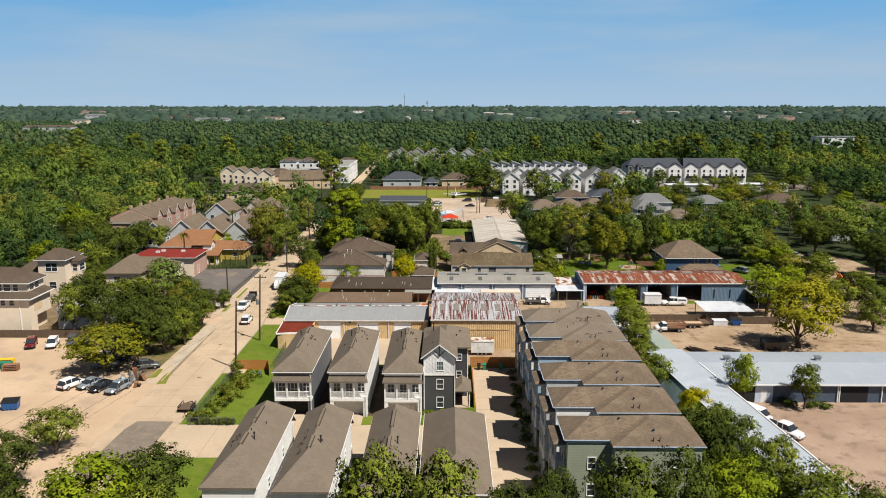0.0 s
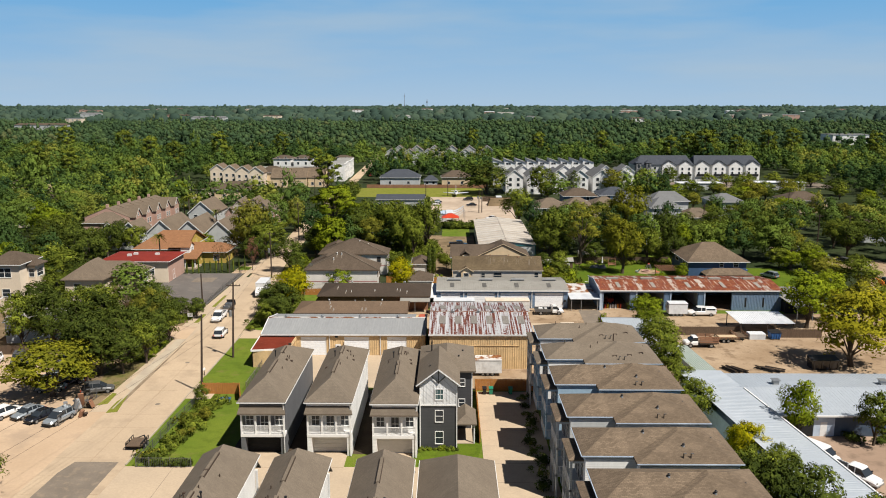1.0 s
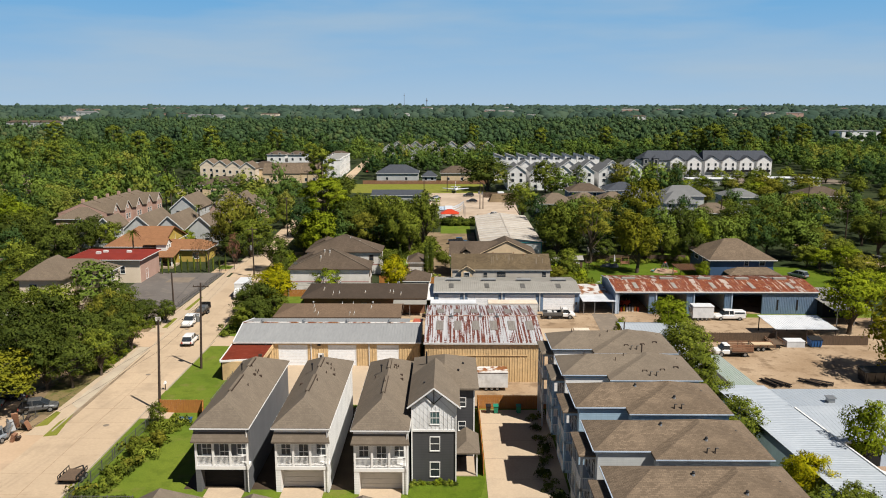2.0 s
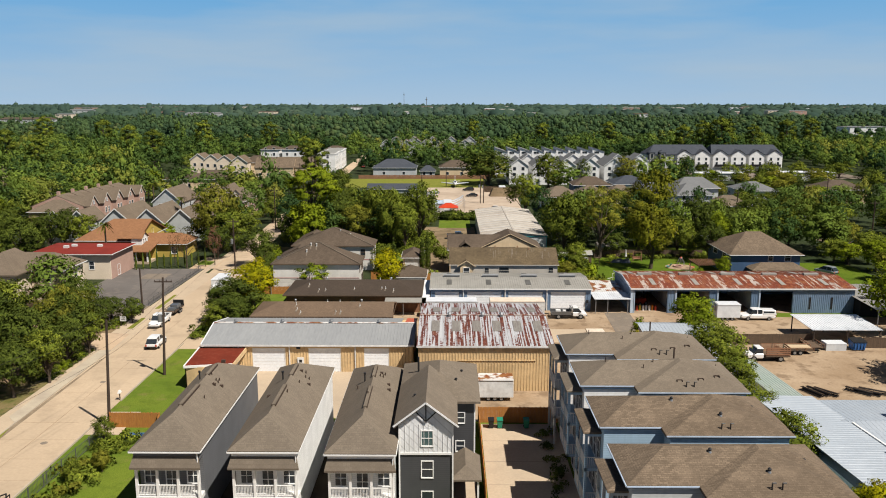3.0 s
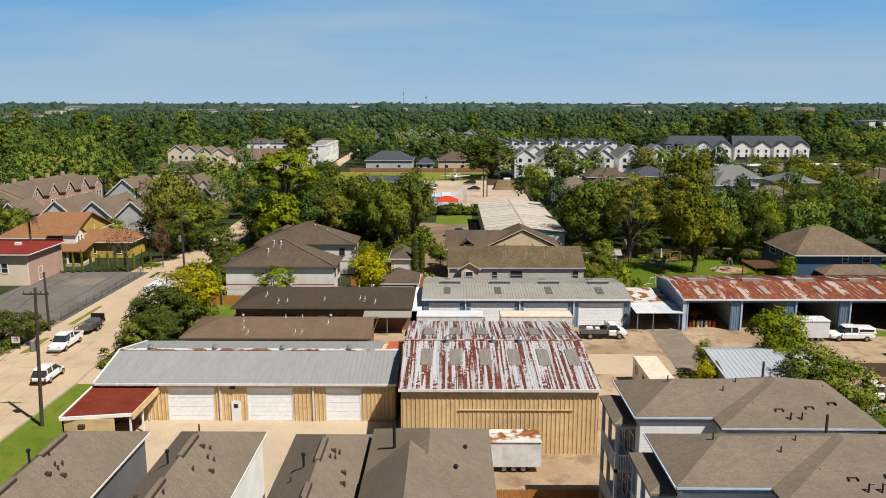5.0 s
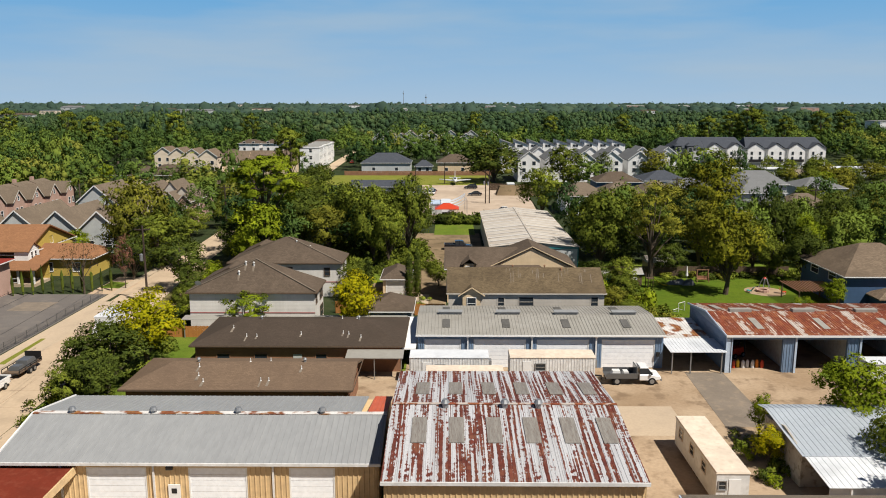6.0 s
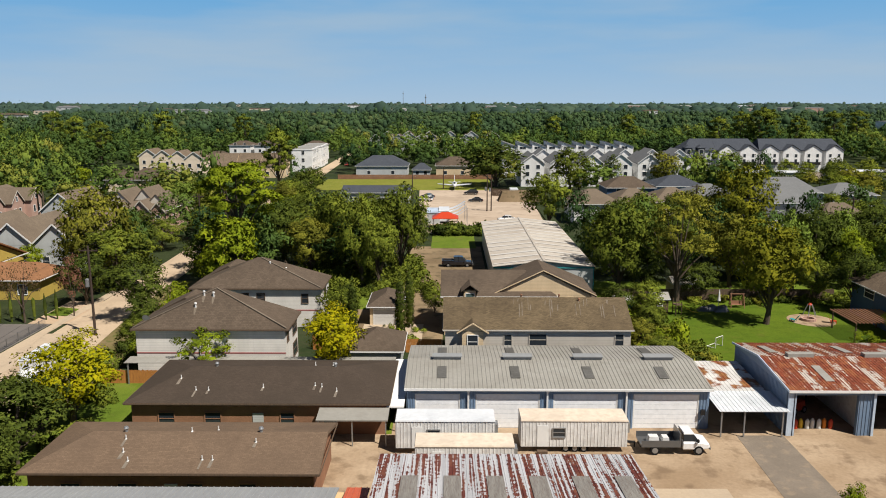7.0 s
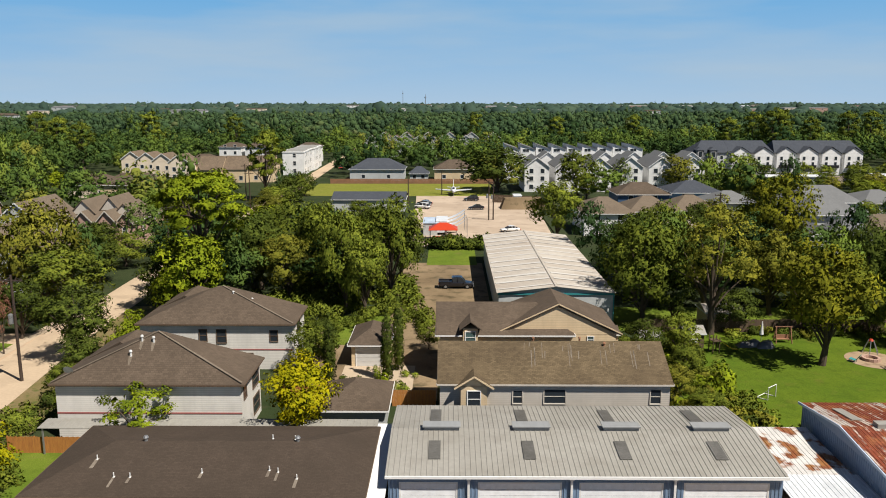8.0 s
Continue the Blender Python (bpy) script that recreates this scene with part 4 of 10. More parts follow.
# ---- row of wide townhouses ----
def row_house(f, wall, trim_wall, roof, label):
    """One of the wide row houses: two hipped roofs, and a stack of balconies towards the alley. f is the front edge of its eaves."""
    E = 10.7
    t = thing("row_house", pose(21.3, f, 0), label, "townhouse", "row of wide townhouses")
    part("wall", Geo().box(-7.1, 7.2, 0.17, 6.2, -0.1, E - 0.15), wall, t)
    part("link_wall", Geo().box(-2.2, 6.8, 6.2, 8.0, -0.1, 7.5), wall, t)
    part("front_wall", Geo().box(-2.2, 7.2, -1.44, 0.17, -0.1, E - 0.2), wall, t)
    # trim coloured bands that also draw in the shaded strip below the eaves
    part("band", Geo().box(-7.13, -2.2, 0.13, 0.17, E - 0.42, E - 0.2), trim_wall, t)
    part("band", Geo().box(-2.22, 7.23, -1.48, -1.44, E - 0.42, E - 0.22), trim_wall, t)
    part("roof", hip(Geo(), -7.5, 7.6, 0.0, 6.6, E, 1.36, "x", 3.3, 3.3), roof, t)
    part("front_roof", hip(Geo(), -2.55, 7.58, -1.6, 6.56, E - 0.02, 1.5, "y", 4.4, 3.1), roof, t)
    g = Geo().box(-7.58, -7.51, 0.0, 6.6, E - 0.13, E - 0.02).box(-7.5, -2.55, -0.08, -0.01, E - 0.13, E - 0.02).box(-2.55, 7.6, -1.68, -1.61, E - 0.14, E - 0.04)
    part("gutter", g, "m_pale", t)
    x0, x1, y0, y1 = -8.4, -7.1, 1.2, 5.8
    part("bay_roof", hip(Geo(), x0 - 0.2, x1, y0 - 0.2, y1 + 0.2, 9.75, 0.3, "y", 0.6, 0.6, 0.14), roof, t)
    for z in (3.0, 6.2):
        part("balcony_floor", Geo().box(x0, x1, y0, y1, z, z + 0.28), trim_wall, t)
        g = Geo().box(x0, x0 + 0.06, y0, y1, z + 1.2, z + 1.27).box(x0, x1, y0, y0 + 0.06, z + 1.2, z + 1.27)
        for i in range(26):
            y = y0 + (i + 0.5) * (y1 - y0) / 26
            g.box(x0 + 0.01, x0 + 0.05, y - 0.02, y + 0.02, z + 0.28, z + 1.2)
        for i in range(8):
            x = x0 + (i + 0.5) * (x1 - x0) / 8
            g.box(x - 0.02, x + 0.02, y0 + 0.01, y0 + 0.05, z + 0.28, z + 1.2)
        part("railing", g, "white", t)
    # charcoal panels put the balconies' deep shade into the wall colour
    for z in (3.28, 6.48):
        part("recess", Geo().box(-7.135, -7.1, y0 + 0.1, y1 - 0.1, z, z + 2.75), "w_dark", t, "dark panel standing in for the shade of the balcony recess")
    part("bay_beam", Geo().box(x0, x1, y0, y1, 9.3, 9.6), trim_wall, t)
    for y in (y0 + 0.11, (y0 + y1) / 2, y1 - 0.11):
        part("post", Geo().box(x0, x0 + 0.22, y - 0.11, y + 0.11, -0.1 if trim_wall == "w_light" else 3.0, 9.3), trim_wall, t)
    for z in (0.3, 3.5, 6.7):
        for s in (2.0, 3.5, 5.0):
            window(t, "W", (-7.1, 0), -s, z, 0.9, 1.9)
        window(t, "S", (-5.0, 0.17), 0.6, z + 0.5, 0.8, 1.3)
    for x in (-0.6, 4.5):
        window(t, "S", (0, -1.44), x, 6.6, 0.9, 1.5)
    for x, y in ((5.2, 0.6), (3.6, 0.2), (1.6, 0.0)) if roof == "sh_grey" else ():
        z = E + 1.48 * min(1.0, (y + 1.6) / 4.4)
        part("roof_vent", Geo().box(x - 0.26, x + 0.26, y - 0.02, y + 0.04, z - 0.1, z + 0.06).box(x - 0.26, x - 0.22, y - 0.24, y + 0.04, z - 0.2, z + 0.05).box(x + 0.22, x + 0.26, y - 0.24, y + 0.04, z - 0.2, z + 0.05), "pipe_brown", t, "brown box vent")
    for x, y, h in ((-1.2, 2.2, 0.5), (0.2, 0.6, 0.45), (0.6, 0.9, 0.4), (-0.1, 3.0, 0.4), (6.3, 4.0, 0.35), (2.3, 4.4, 1.0), (-4.6, 3.2, 0.4)) if roof == "sh_grey" else ((5.6, 2.4, 0.4), (2.4, 0.6, 0.4), (-1.0, 2.8, 0.45)):
        z = E + (1.36 * (1 - abs(y - 3.3) / 3.3) if x < 0 else 1.5 * (1 - abs(x - 2.5) / 5.1) * (1.0 if y > 2.8 else min(1.0, (y + 1.6) / 4.4)))
        if roof != "sh_grey":
            part("turbine_vent", Geo().tube((x, y, z + 0.1), (x, y, z + 0.22), 0.1, 0.15, k=8).tube((x, y, z + 0.22), (x, y, z + 0.33), 0.15, 0.06, k=8), "black", t)
            part("flashing", Geo().tube((x, y, z - 0.2), (x, y, z + 0.1), 0.2, 0.1, k=8), "steel", t)
            continue
        part("vent_pipe", Geo().tube((x, y, z - 0.4), (x, y, z + h * 0.75), 0.045 if h < 0.9 else 0.08, k=6), "pipe_brown", t)
    for x in (2.0, 2.7):
        part("vent_pipe", Geo().tube((x, -0.9, 10.8), (x, -0.9, 11.4), 0.05, k=6).tube((x, -0.9, 11.4), (x + 0.25, -0.9, 11.4), 0.05, k=6), "black", t)
    return t


row_house(73.4, "w_green", "w_light", "sh_row", "sage green row house with brown hipped roof")
row_house(82.6, "w_white", "w_light", "sh_row", "white row house with brown hipped roof and balconies on the alley")
row_house(92.0, "w_light", "w_light", "sh_row", "pale green grey row house with brown hipped roof and alley balconies")
row_house(101.7, "w_blue", "w_blue", "sh_row", "pale blue row house with brown hipped roof and alley balconies")
row_house(110.9, "w_white", "w_blue", "sh_grey", "white row house with taupe roof and dark alley balconies")
row_house(120.0, "w_white", "w_light", "sh_grey", "white row house with taupe roof beside the warehouse yard")


# ---- sheet metal warehouses ----
def roll_door(t, s0, s1, z1, y, material="door_white", rows=7):
    return panel_door(t, "S", (0, y), s0, s1, 0.05, z1, material, rows, "roll_up_door", 0.02)


# beige warehouse with the rust striped roof
t = thing("beige_warehouse", pose(6.3, 147, 0), "beige ribbed steel warehouse with rust striped white roof", "warehouse")
W, S0, N0, EAVE, RIDGE = 8.6, -10.2, 10.2, 6.1, 7.15
part("wall", Geo().box(-W, W, S0 + 0.1, N0, -0.1, EAVE - 0.15), "m_beige", t)
part("wall_sheet", ribbed(Geo(), (-W, S0, 0.02), (2 * W, 0, 0), (0, 0, EAVE - 0.1), (0, -1, 0), 0.38, 0.06, 0.05), "m_beige", t)
part("wall_sheet", ribbed(Geo(), (W + 0.02, S0, 0.02), (0, N0 - S0, 0), (0, 0, EAVE - 0.1), (1, 0, 0), 0.38, 0.06, 0.05), "m_beige", t)
part("gable", gable_wall(Geo(), S0, N0, W - 0.1, EAVE - 0.15, RIDGE - EAVE, "y"), "m_beige", t)
part("gable", gable_wall(Geo(), S0, N0, -W, EAVE - 0.15, RIDGE - EAVE, "y"), "m_beige", t)
n = 19
pw = (2 * W + 0.4) / n
slope = (RIDGE - EAVE) / 10.3
for side in (0, 1):
    a = Vector((0, S0 - 0.25, EAVE)) if side == 0 else Vector((0, 0.1, RIDGE))
    v = Vector((0, 10.55, RIDGE - EAVE)) if side == 0 else Vector((0, 10.4, EAVE - RIDGE))
    nrm = Vector((0, -slope, 1)) if side == 0 else Vector((0, slope, 1))
    me = ribbed(Geo(), (0, 0, 0), (pw - 0.012, 0, 0), v, nrm, 0.3, 0.035, 0.03, 0.04).mesh("roof_panel", M["rust_stripe"])
    for i in range(n):
        ob = part("roof_panel", me, None, t)
        ob.location = (-W - 0.2 + i * pw, a.y, a.z + 0.012 * (i % 2))
part("ridge_cap", Geo().box(-W - 0.2, W + 0.2, -0.06, 0.26, RIDGE + 0.03, RIDGE + 0.075), "rust_half", t)
part("gutter", Geo().box(-W - 0.2, W + 0.2, S0 - 0.36, S0 - 0.26, EAVE - 0.22, EAVE + 0.02), "trailer_wall", t)
for i in range(6):
    for y in (-3.9, 4.6):
        z = RIDGE - abs(y) * slope
        up = slope if y < 0 else -slope
        x = -6.5 + i * 2.75
        a = [(x - 0.55, y - 1.8, z - 1.8 * up), (x + 0.55, y - 1.8, z - 1.8 * up), (x + 0.55, y + 1.8, z + 1.8 * up), (x - 0.55, y + 1.8, z + 1.8 * up)]
        part("skylight", Geo().slab([(p[0], p[1], p[2] + 0.085) for p in a], 0.05), "skylight_pale", t, "weathered pale skylight sheet")
for x in (-4.6, 0.0, 2.6):
    g = Geo().tube((x, -0.4, RIDGE - 0.1), (x, -0.4, RIDGE + 0.35), 0.24, k=10).tube((x, -0.4, RIDGE + 0.35), (x, -0.4, RIDGE + 0.62), 0.36, 0.2, k=10)
    part("roof_vent", g, "steel", t)
part("wall_rail", Geo().box(-3.6, 6.4, S0 - 0.13, S0 - 0.06, 4.1, 4.18), "m_beige", t)

# long grey roofed garages
t = thing("garage_block", pose(-17.6, 149.5, 0), "long beige steel garage block with grey ribbed roof", "warehouse")
W, S0, N0, EAVE, RIDGE = 14.3, -5.8, 6.8, 3.95, 5.25
part("wall", Geo().box(-W, W, S0 + 0.12, N0, -0.1, EAVE - 0.15), "m_beige", t)
DOORS = ((-7.6, -3.3, 3.3), (0.1, 4.3, 3.3), (7.7, 10.9, 3.3))
edge = -W
for s0, s1, z1 in DOORS + ((W, W, 0),):
    if s0 - edge > 0.3:
        part("wall_sheet", ribbed(Geo(), (edge, S0, 0.02), (s0 - 0.13 - edge, 0, 0), (0, 0, EAVE - 0.1), (0, -1, 0), 0.38, 0.06, 0.05), "m_beige", t)
    if z1:
        part("lintel", Geo().box(s0 - 0.13, s1 + 0.13, S0, S0 + 0.13, z1 + 0.13, EAVE - 0.1), "m_beige", t)
        roll_door(t, s0, s1, z1, S0 + 0.12)
    edge = s1 + 0.13
ob = part("door", wbox(Geo(), "S", (0, S0), -1.55, -0.65, 0.06, 0.13, 0.05, 2.1), "white", t)
part("pane", wbox(Geo(), "S", (0, S0), -1.3, -0.9, 0.13, 0.145, 1.4, 1.8), "black", ob)
for x in (-9.6, -2.6, 6.4):
    part("downpipe", Geo().box(x - 0.07, x + 0.07, S0 - 0.16, S0 - 0.06, 0.1, EAVE), "trailer_wall", t)
g = Geo()
ribbed(g, (-W - 0.3, S0 - 0.3, EAVE), (2 * W + 0.5, 0, 0), (0, 6.1, RIDGE - EAVE), (0, -0.2, 1), 0.45, 0.035, 0.04, 0.05)
part("roof", g, "m_roof", t)
part("rear_roof", ribbed(Geo(), (-W - 0.3, 0.3, RIDGE), (2 * W - 1.7, 0, 0), (0, 6.9, EAVE - RIDGE), (0, 0.2, 1), 0.45, 0.035, 0.04, 0.05), "m_roof", t)
part("rear_roof", ribbed(Geo(), (W - 1.45, 0.3, RIDGE), (1.6, 0, 0), (0, 6.9, EAVE - RIDGE), (0, 0.2, 1), 0.45, 0.035, 0.04, 0.05), "m_orange", t, "coral painted end of the roof")
part("ridge_cap", Geo().box(-W - 0.3, W + 0.2, -0.12, 0.42, RIDGE + 0.02, RIDGE + 0.07), "rust_edge", t)
part("verge", Geo().beam((-W - 0.34, S0 - 0.3, EAVE + 0.02), (-W - 0.34, 0.1, RIDGE + 0.03), 0.12, 0.16).beam((-W - 0.34, 0.1, RIDGE + 0.03), (-W - 0.34, 7.2, EAVE + 0.02), 0.12, 0.16), "white", t)
part("gutter", Geo().box(-W - 0.3, W + 0.2, S0 - 0.42, S0 - 0.31, EAVE - 0.2, EAVE + 0.01), "trailer_wall", t)
for x in (-11.4, -4.7, 2.3, 9.2):
    g = Geo().tube((x, 0.1, RIDGE), (x, 0.1, RIDGE + 0.3), 0.2, k=10).tube((x, 0.1, RIDGE + 0.3), (x, 0.1, RIDGE + 0.55), 0.33, 0.22, k=10)
    part("roof_vent", g, "steel", t)
part("gable", gable_wall(Geo(), S0, N0, -W, EAVE - 0.15, RIDGE - EAVE, "y"), "m_beige", t)
part("wall_lamp", Geo().box(-1.6, -1.1, S0 - 0.3, S0 - 0.06, 3.35, 3.6), "black", t)

# red roofed lean-to
t = thing("red_roof_shed", pose(-29.4, 140.4, 0), "beige shed with flat dark red roof and white edge", "shed")
part("wall", Geo().box(-3.0, -2.85, -3.1, 3.2, -0.1, 2.9).box(-3.0, 1.6, -3.1, -2.95, -0.1, 2.9), "m_beige", t)
part("roof", Geo().slab([(-3.1, -3.3, 3.05), (2.9, -2.3, 3.05), (3.3, 3.5, 3.5), (-3.1, 3.5, 3.5)], 0.12), "m_red", t)
g = Geo().beam((-3.1, -3.3, 3.0), (2.9, -2.3, 3.0), 0.14, 0.3).beam((-3.1, -3.3, 3.0), (-3.1, 3.5, 3.45), 0.14, 0.3)
part("edge", g, "white", t)
part("fascia", Geo().beam((2.95, -2.3, 2.8), (3.35, 3.5, 3.3), 0.12, 0.6), "m_beige", t)
for y in (-2.2, 0.5):
    part("post", Geo().box(2.6, 2.75, y, y + 0.15, -0.1, 2.9), "white", t)

# blue steel garages with the greige roof
t = thing("blue_garages", pose(12.55, 181.7, 0), "blue steel garage block with white roll-up doors and greige roof", "warehouse")
W, S0, N0, EAVE, RIDGE = 14.2, -6.2, 6.2, 4.05, 4.78
part("wall", Geo().box(-W, W, S0 + 0.1, N0, -0.1, EAVE - 0.15), "m_blue", t)
edge = -W
for s0, s1, z1 in ((-13.3, -9.3, 3.3), (-7.6, -1.8, 3.3), (-0.3, 5.5, 3.3), (7.2, 13.1, 3.3), (W, W, 0)):
    part("wall_sheet", ribbed(Geo(), (edge, S0, 0.02), (s0 - 0.13 - edge, 0, 0), (0, 0, EAVE - 0.1), (0, -1, 0), 0.3, 0.05, 0.045), "m_blue", t)
    if z1:
        part("lintel", Geo().box(s0 - 0.13, s1 + 0.13, S0, S0 + 0.13, z1 + 0.13, EAVE - 0.1), "m_blue", t)
        roll_door(t, s0, s1, z1, S0 + 0.12)
    edge = s1 + 0.13
for x in (-8.4, -1.0, 6.4):
    g = Geo().box(x - 0.08, x + 0.08, S0 - 0.2, S0 - 0.05, 0.1, EAVE - 0.1).box(x - 0.16, x + 0.16, S0 - 0.25, S0 - 0.05, EAVE - 0.35, EAVE - 0.05)
    part("downpipe", g, "white", t)
part("roof", ribbed(Geo(), (-W - 0.2, S0 - 0.3, EAVE), (2 * W + 0.4, 0, 0), (0, 6.5, RIDGE - EAVE), (0, -0.11, 1), 0.4, 0.04, 0.045, 0.05), "m_tanroof", t)
part("rear_roof", ribbed(Geo(), (-W - 0.2, 0, RIDGE), (2 * W + 0.4, 0, 0), (0, 6.5, EAVE - RIDGE), (0, 0.11, 1), 0.4, 0.04, 0.045, 0.05), "m_tanroof", t)
part("gutter", Geo().box(-W - 0.2, W + 0.2, S0 - 0.42, S0 - 0.31, EAVE - 0.18, EAVE + 0.02), "white", t)
for s in (-1, 1):
    part("gable", gable_wall(Geo(), S0, N0, s * W - 0.06, EAVE - 0.15, RIDGE - EAVE, "y"), "m_blue", t)
for i in range(4):
    x = -10.9 + i * 7.1
    part("skylight", Geo().slab([(x - 0.45, -4.4, 4.37), (x + 0.45, -4.4, 4.37), (x + 0.45, -1.9, 4.65), (x - 0.45, -1.9, 4.65)], 0.05), "skylight", t, "dull grey skylight sheet")
    part("skylight", Geo().slab([(x - 0.45, 1.8, 4.66), (x + 0.45, 1.8, 4.66), (x + 0.45, 5.0, 4.30), (x - 0.45, 5.0, 4.30)], 0.05), "skylight", t, "dull grey skylight sheet")
    g = Geo().box(x - 0.9, x + 1.9, -0.3, 0.5, RIDGE - 0.1, RIDGE + 0.28).box(x - 1.0, x + 2.0, -0.45, 0.65, RIDGE + 0.28, RIDGE + 0.36)
    part("ridge_vent", g, "m_roof", t)
part("meter_box", Geo().box(13.4, 13.75, S0 - 0.3, S0 - 0.06, 1.5, 2.0), "black", t)

# open bays with the rusted roof
t = thing("rusted_roof_bays", pose(53.0, 181, 0), "blue steel open bays with rust red patched roof", "warehouse")
W, S0, N0, EAVE, RIDGE = 19.5, -6.9, 6.7, 4.5, 5.35
part("rear_wall", Geo().box(-W, W, N0 - 0.2, N0, -0.1, EAVE - 0.15), "m_blue", t)
part("side_wall", ribbed(Geo(), (-W, N0, 0.02), (0, S0 - N0, 0), (0, 0, EAVE - 0.15), (-1, 0, 0), 0.3, 0.05, 0.045, 0.15), "m_blue", t)
part("side_wall", Geo().box(W - 0.2, W, S0, N0, -0.1, EAVE - 0.15), "m_blue", t)
for s in (-1, 1):
    part("gable", gable_wall(Geo(), S0, N0, s * W - 0.06, EAVE - 0.15, RIDGE - EAVE, "y"), "m_blue", t)
bays = ((-18.8, -13.1), (-11.5, -5.8), (-4.2, 1.5), (3.1, 8.8))
edge = -W
for s0, s1 in bays + ((W, W),):
    part("pier", ribbed(Geo(), (edge, S0, 0.02), (s0 - edge, 0, 0), (0, 0, EAVE - 0.1), (0, -1, 0), 0.32, 0.05, 0.045, 0.4), "m_blue", t)
    if s0 < W:
        part("lintel", Geo().box(s0, s1, S0, S0 + 0.25, 3.95, EAVE - 0.1), "m_blue", t)
        part("column", Geo().box(s0 - 0.3, s0 - 0.08, S0 - 0.14, S0 - 0.05, 0.02, EAVE - 0.1), "m_pale", t)
    edge = s1
part("column", Geo().box(-W - 0.1, -W + 0.5, S0 - 0.14, S0 - 0.05, 0.02, EAVE - 0.1), "m_pale", t)
for x in (-12.3, -5.0, 2.3):
    part("partition", Geo().box(x - 0.08, x + 0.08, S0 + 0.4, N0 - 0.25, -0.05, EAVE - 0.2), "trailer_wall", t)
for x in (11.6, 15.4):
    part("slit_window", wbox(Geo(), "S", (0, S0), x, x + 0.35, 0.05, 0.07, 0.8, 2.9), "dark", t)
n = 32
pw = (2 * W + 0.4) / n
for side in (0, 1):
    a = (S0 - 0.3, EAVE) if side == 0 else (0.0, RIDGE)
    v = (0, 7.2, RIDGE - EAVE) if side == 0 else (0, 7.0, EAVE - RIDGE)
    nrm = (0, -0.12, 1) if side == 0 else (0, 0.12, 1)
    me = ribbed(Geo(), (0, 0, 0), (pw - 0.01, 0, 0), v, nrm, 0.3, 0.03, 0.03, 0.04).mesh("roof_panel", M["rust_full"])
    me2 = ribbed(Geo(), (0, 0, 0), (pw - 0.01, 0, 0), v, nrm, 0.3, 0.03, 0.03, 0.04).mesh("roof_panel", M["rust_half"])
    for i in range(n):
        ob = part("roof_panel", me2 if (i * 7 + side * 3) % 11 in (3, 5) else me, None, t)
        ob.location = (-W - 0.2 + i * pw, a[0], a[1] + 0.012 * (i % 2))
part("gutter", Geo().box(-W - 0.2, W + 0.2, S0 - 0.4, S0 - 0.31, EAVE - 0.2, EAVE + 0.02), "white", t)
part("verge", Geo().beam((-W - 0.24, S0 - 0.3, EAVE), (-W - 0.24, 0, RIDGE + 0.02), 0.1, 0.2).beam((-W - 0.24, 0, RIDGE + 0.02), (-W - 0.24, 7.0, EAVE), 0.1, 0.2), "m_pale", t)
for i in range(5):
    x = -15.6 + i * 7.6
    part("ridge_vent", Geo().box(x - 1.3, x + 1.3, -0.3, 0.5, RIDGE - 0.05, RIDGE + 0.32), "m_tanroof", t)
    part("skylight", Geo().slab([(x + 0.1, -5.4, 4.78), (x + 0.9, -5.4, 4.78), (x + 0.9, -2.2, 5.16), (x + 0.1, -2.2, 5.16)], 0.05), "m_tanroof", t, "pale patched roof sheet")
    part("skylight", Geo().slab([(x - 2.3, 1.6, 5.25), (x - 1.5, 1.6, 5.25), (x - 1.5, 4.9, 4.85), (x - 2.3, 4.9, 4.85)], 0.05), "m_tanroof", t, "pale patched roof sheet")
structure("bay_floor", Geo().box(33.7, 72.3, 174.2, 187.5, -0.02, 0.06), "yard", "stained concrete floor of the open bays")

# lean-to between the two blocks
t = thing("carport", pose(30.2, 179.6, 0), "low lean-to carport with white and rusted roof sheets", "carport")
part("front_roof", ribbed(Geo(), (-3.2, -6.2, 2.65), (6.4, 0, 0), (0, 4.6, 0.2), (0, -0.05, 1), 0.4, 0.03, 0.03), "m_white", t, "bright white roof sheet")
part("rear_roof", ribbed(Geo(), (-3.0, -1.6, 2.8), (5.9, 0, 0), (0, 8.0, 0.3), (0, -0.05, 1), 0.4, 0.03, 0.03), "rust_edge", t, "white roof sheet with orange rust")
for x in (-2.9, -0.8, 2.7):
    part("post", Geo().box(x - 0.06, x + 0.06, -6.0, -5.88, -0.05, 2.65), "steel", t)
# back wall added in near-black for the deep shade under the roof
part("rear_wall", Geo().box(-3.0, 2.9, 6.2, 6.35, -0.05, 2.9), "dark", t)

# white carport strip beside the dark roof, and right-hand sheds
t = thing("awning", pose(-2.6, 180.7, 0), "white sheet metal awning beside the dark roofed building", "awning")
part("roof", Geo().slab([(-0.8, -7.0, 2.9), (0.8, -7.0, 2.9), (0.8, 6.2, 2.9), (-0.8, 6.2, 2.9)], 0.14), "white", t)
for y in (-6.6, 0, 5.8):
    part("post", Geo().box(0.55, 0.67, y, y + 0.12, -0.05, 2.8), "steel", t)

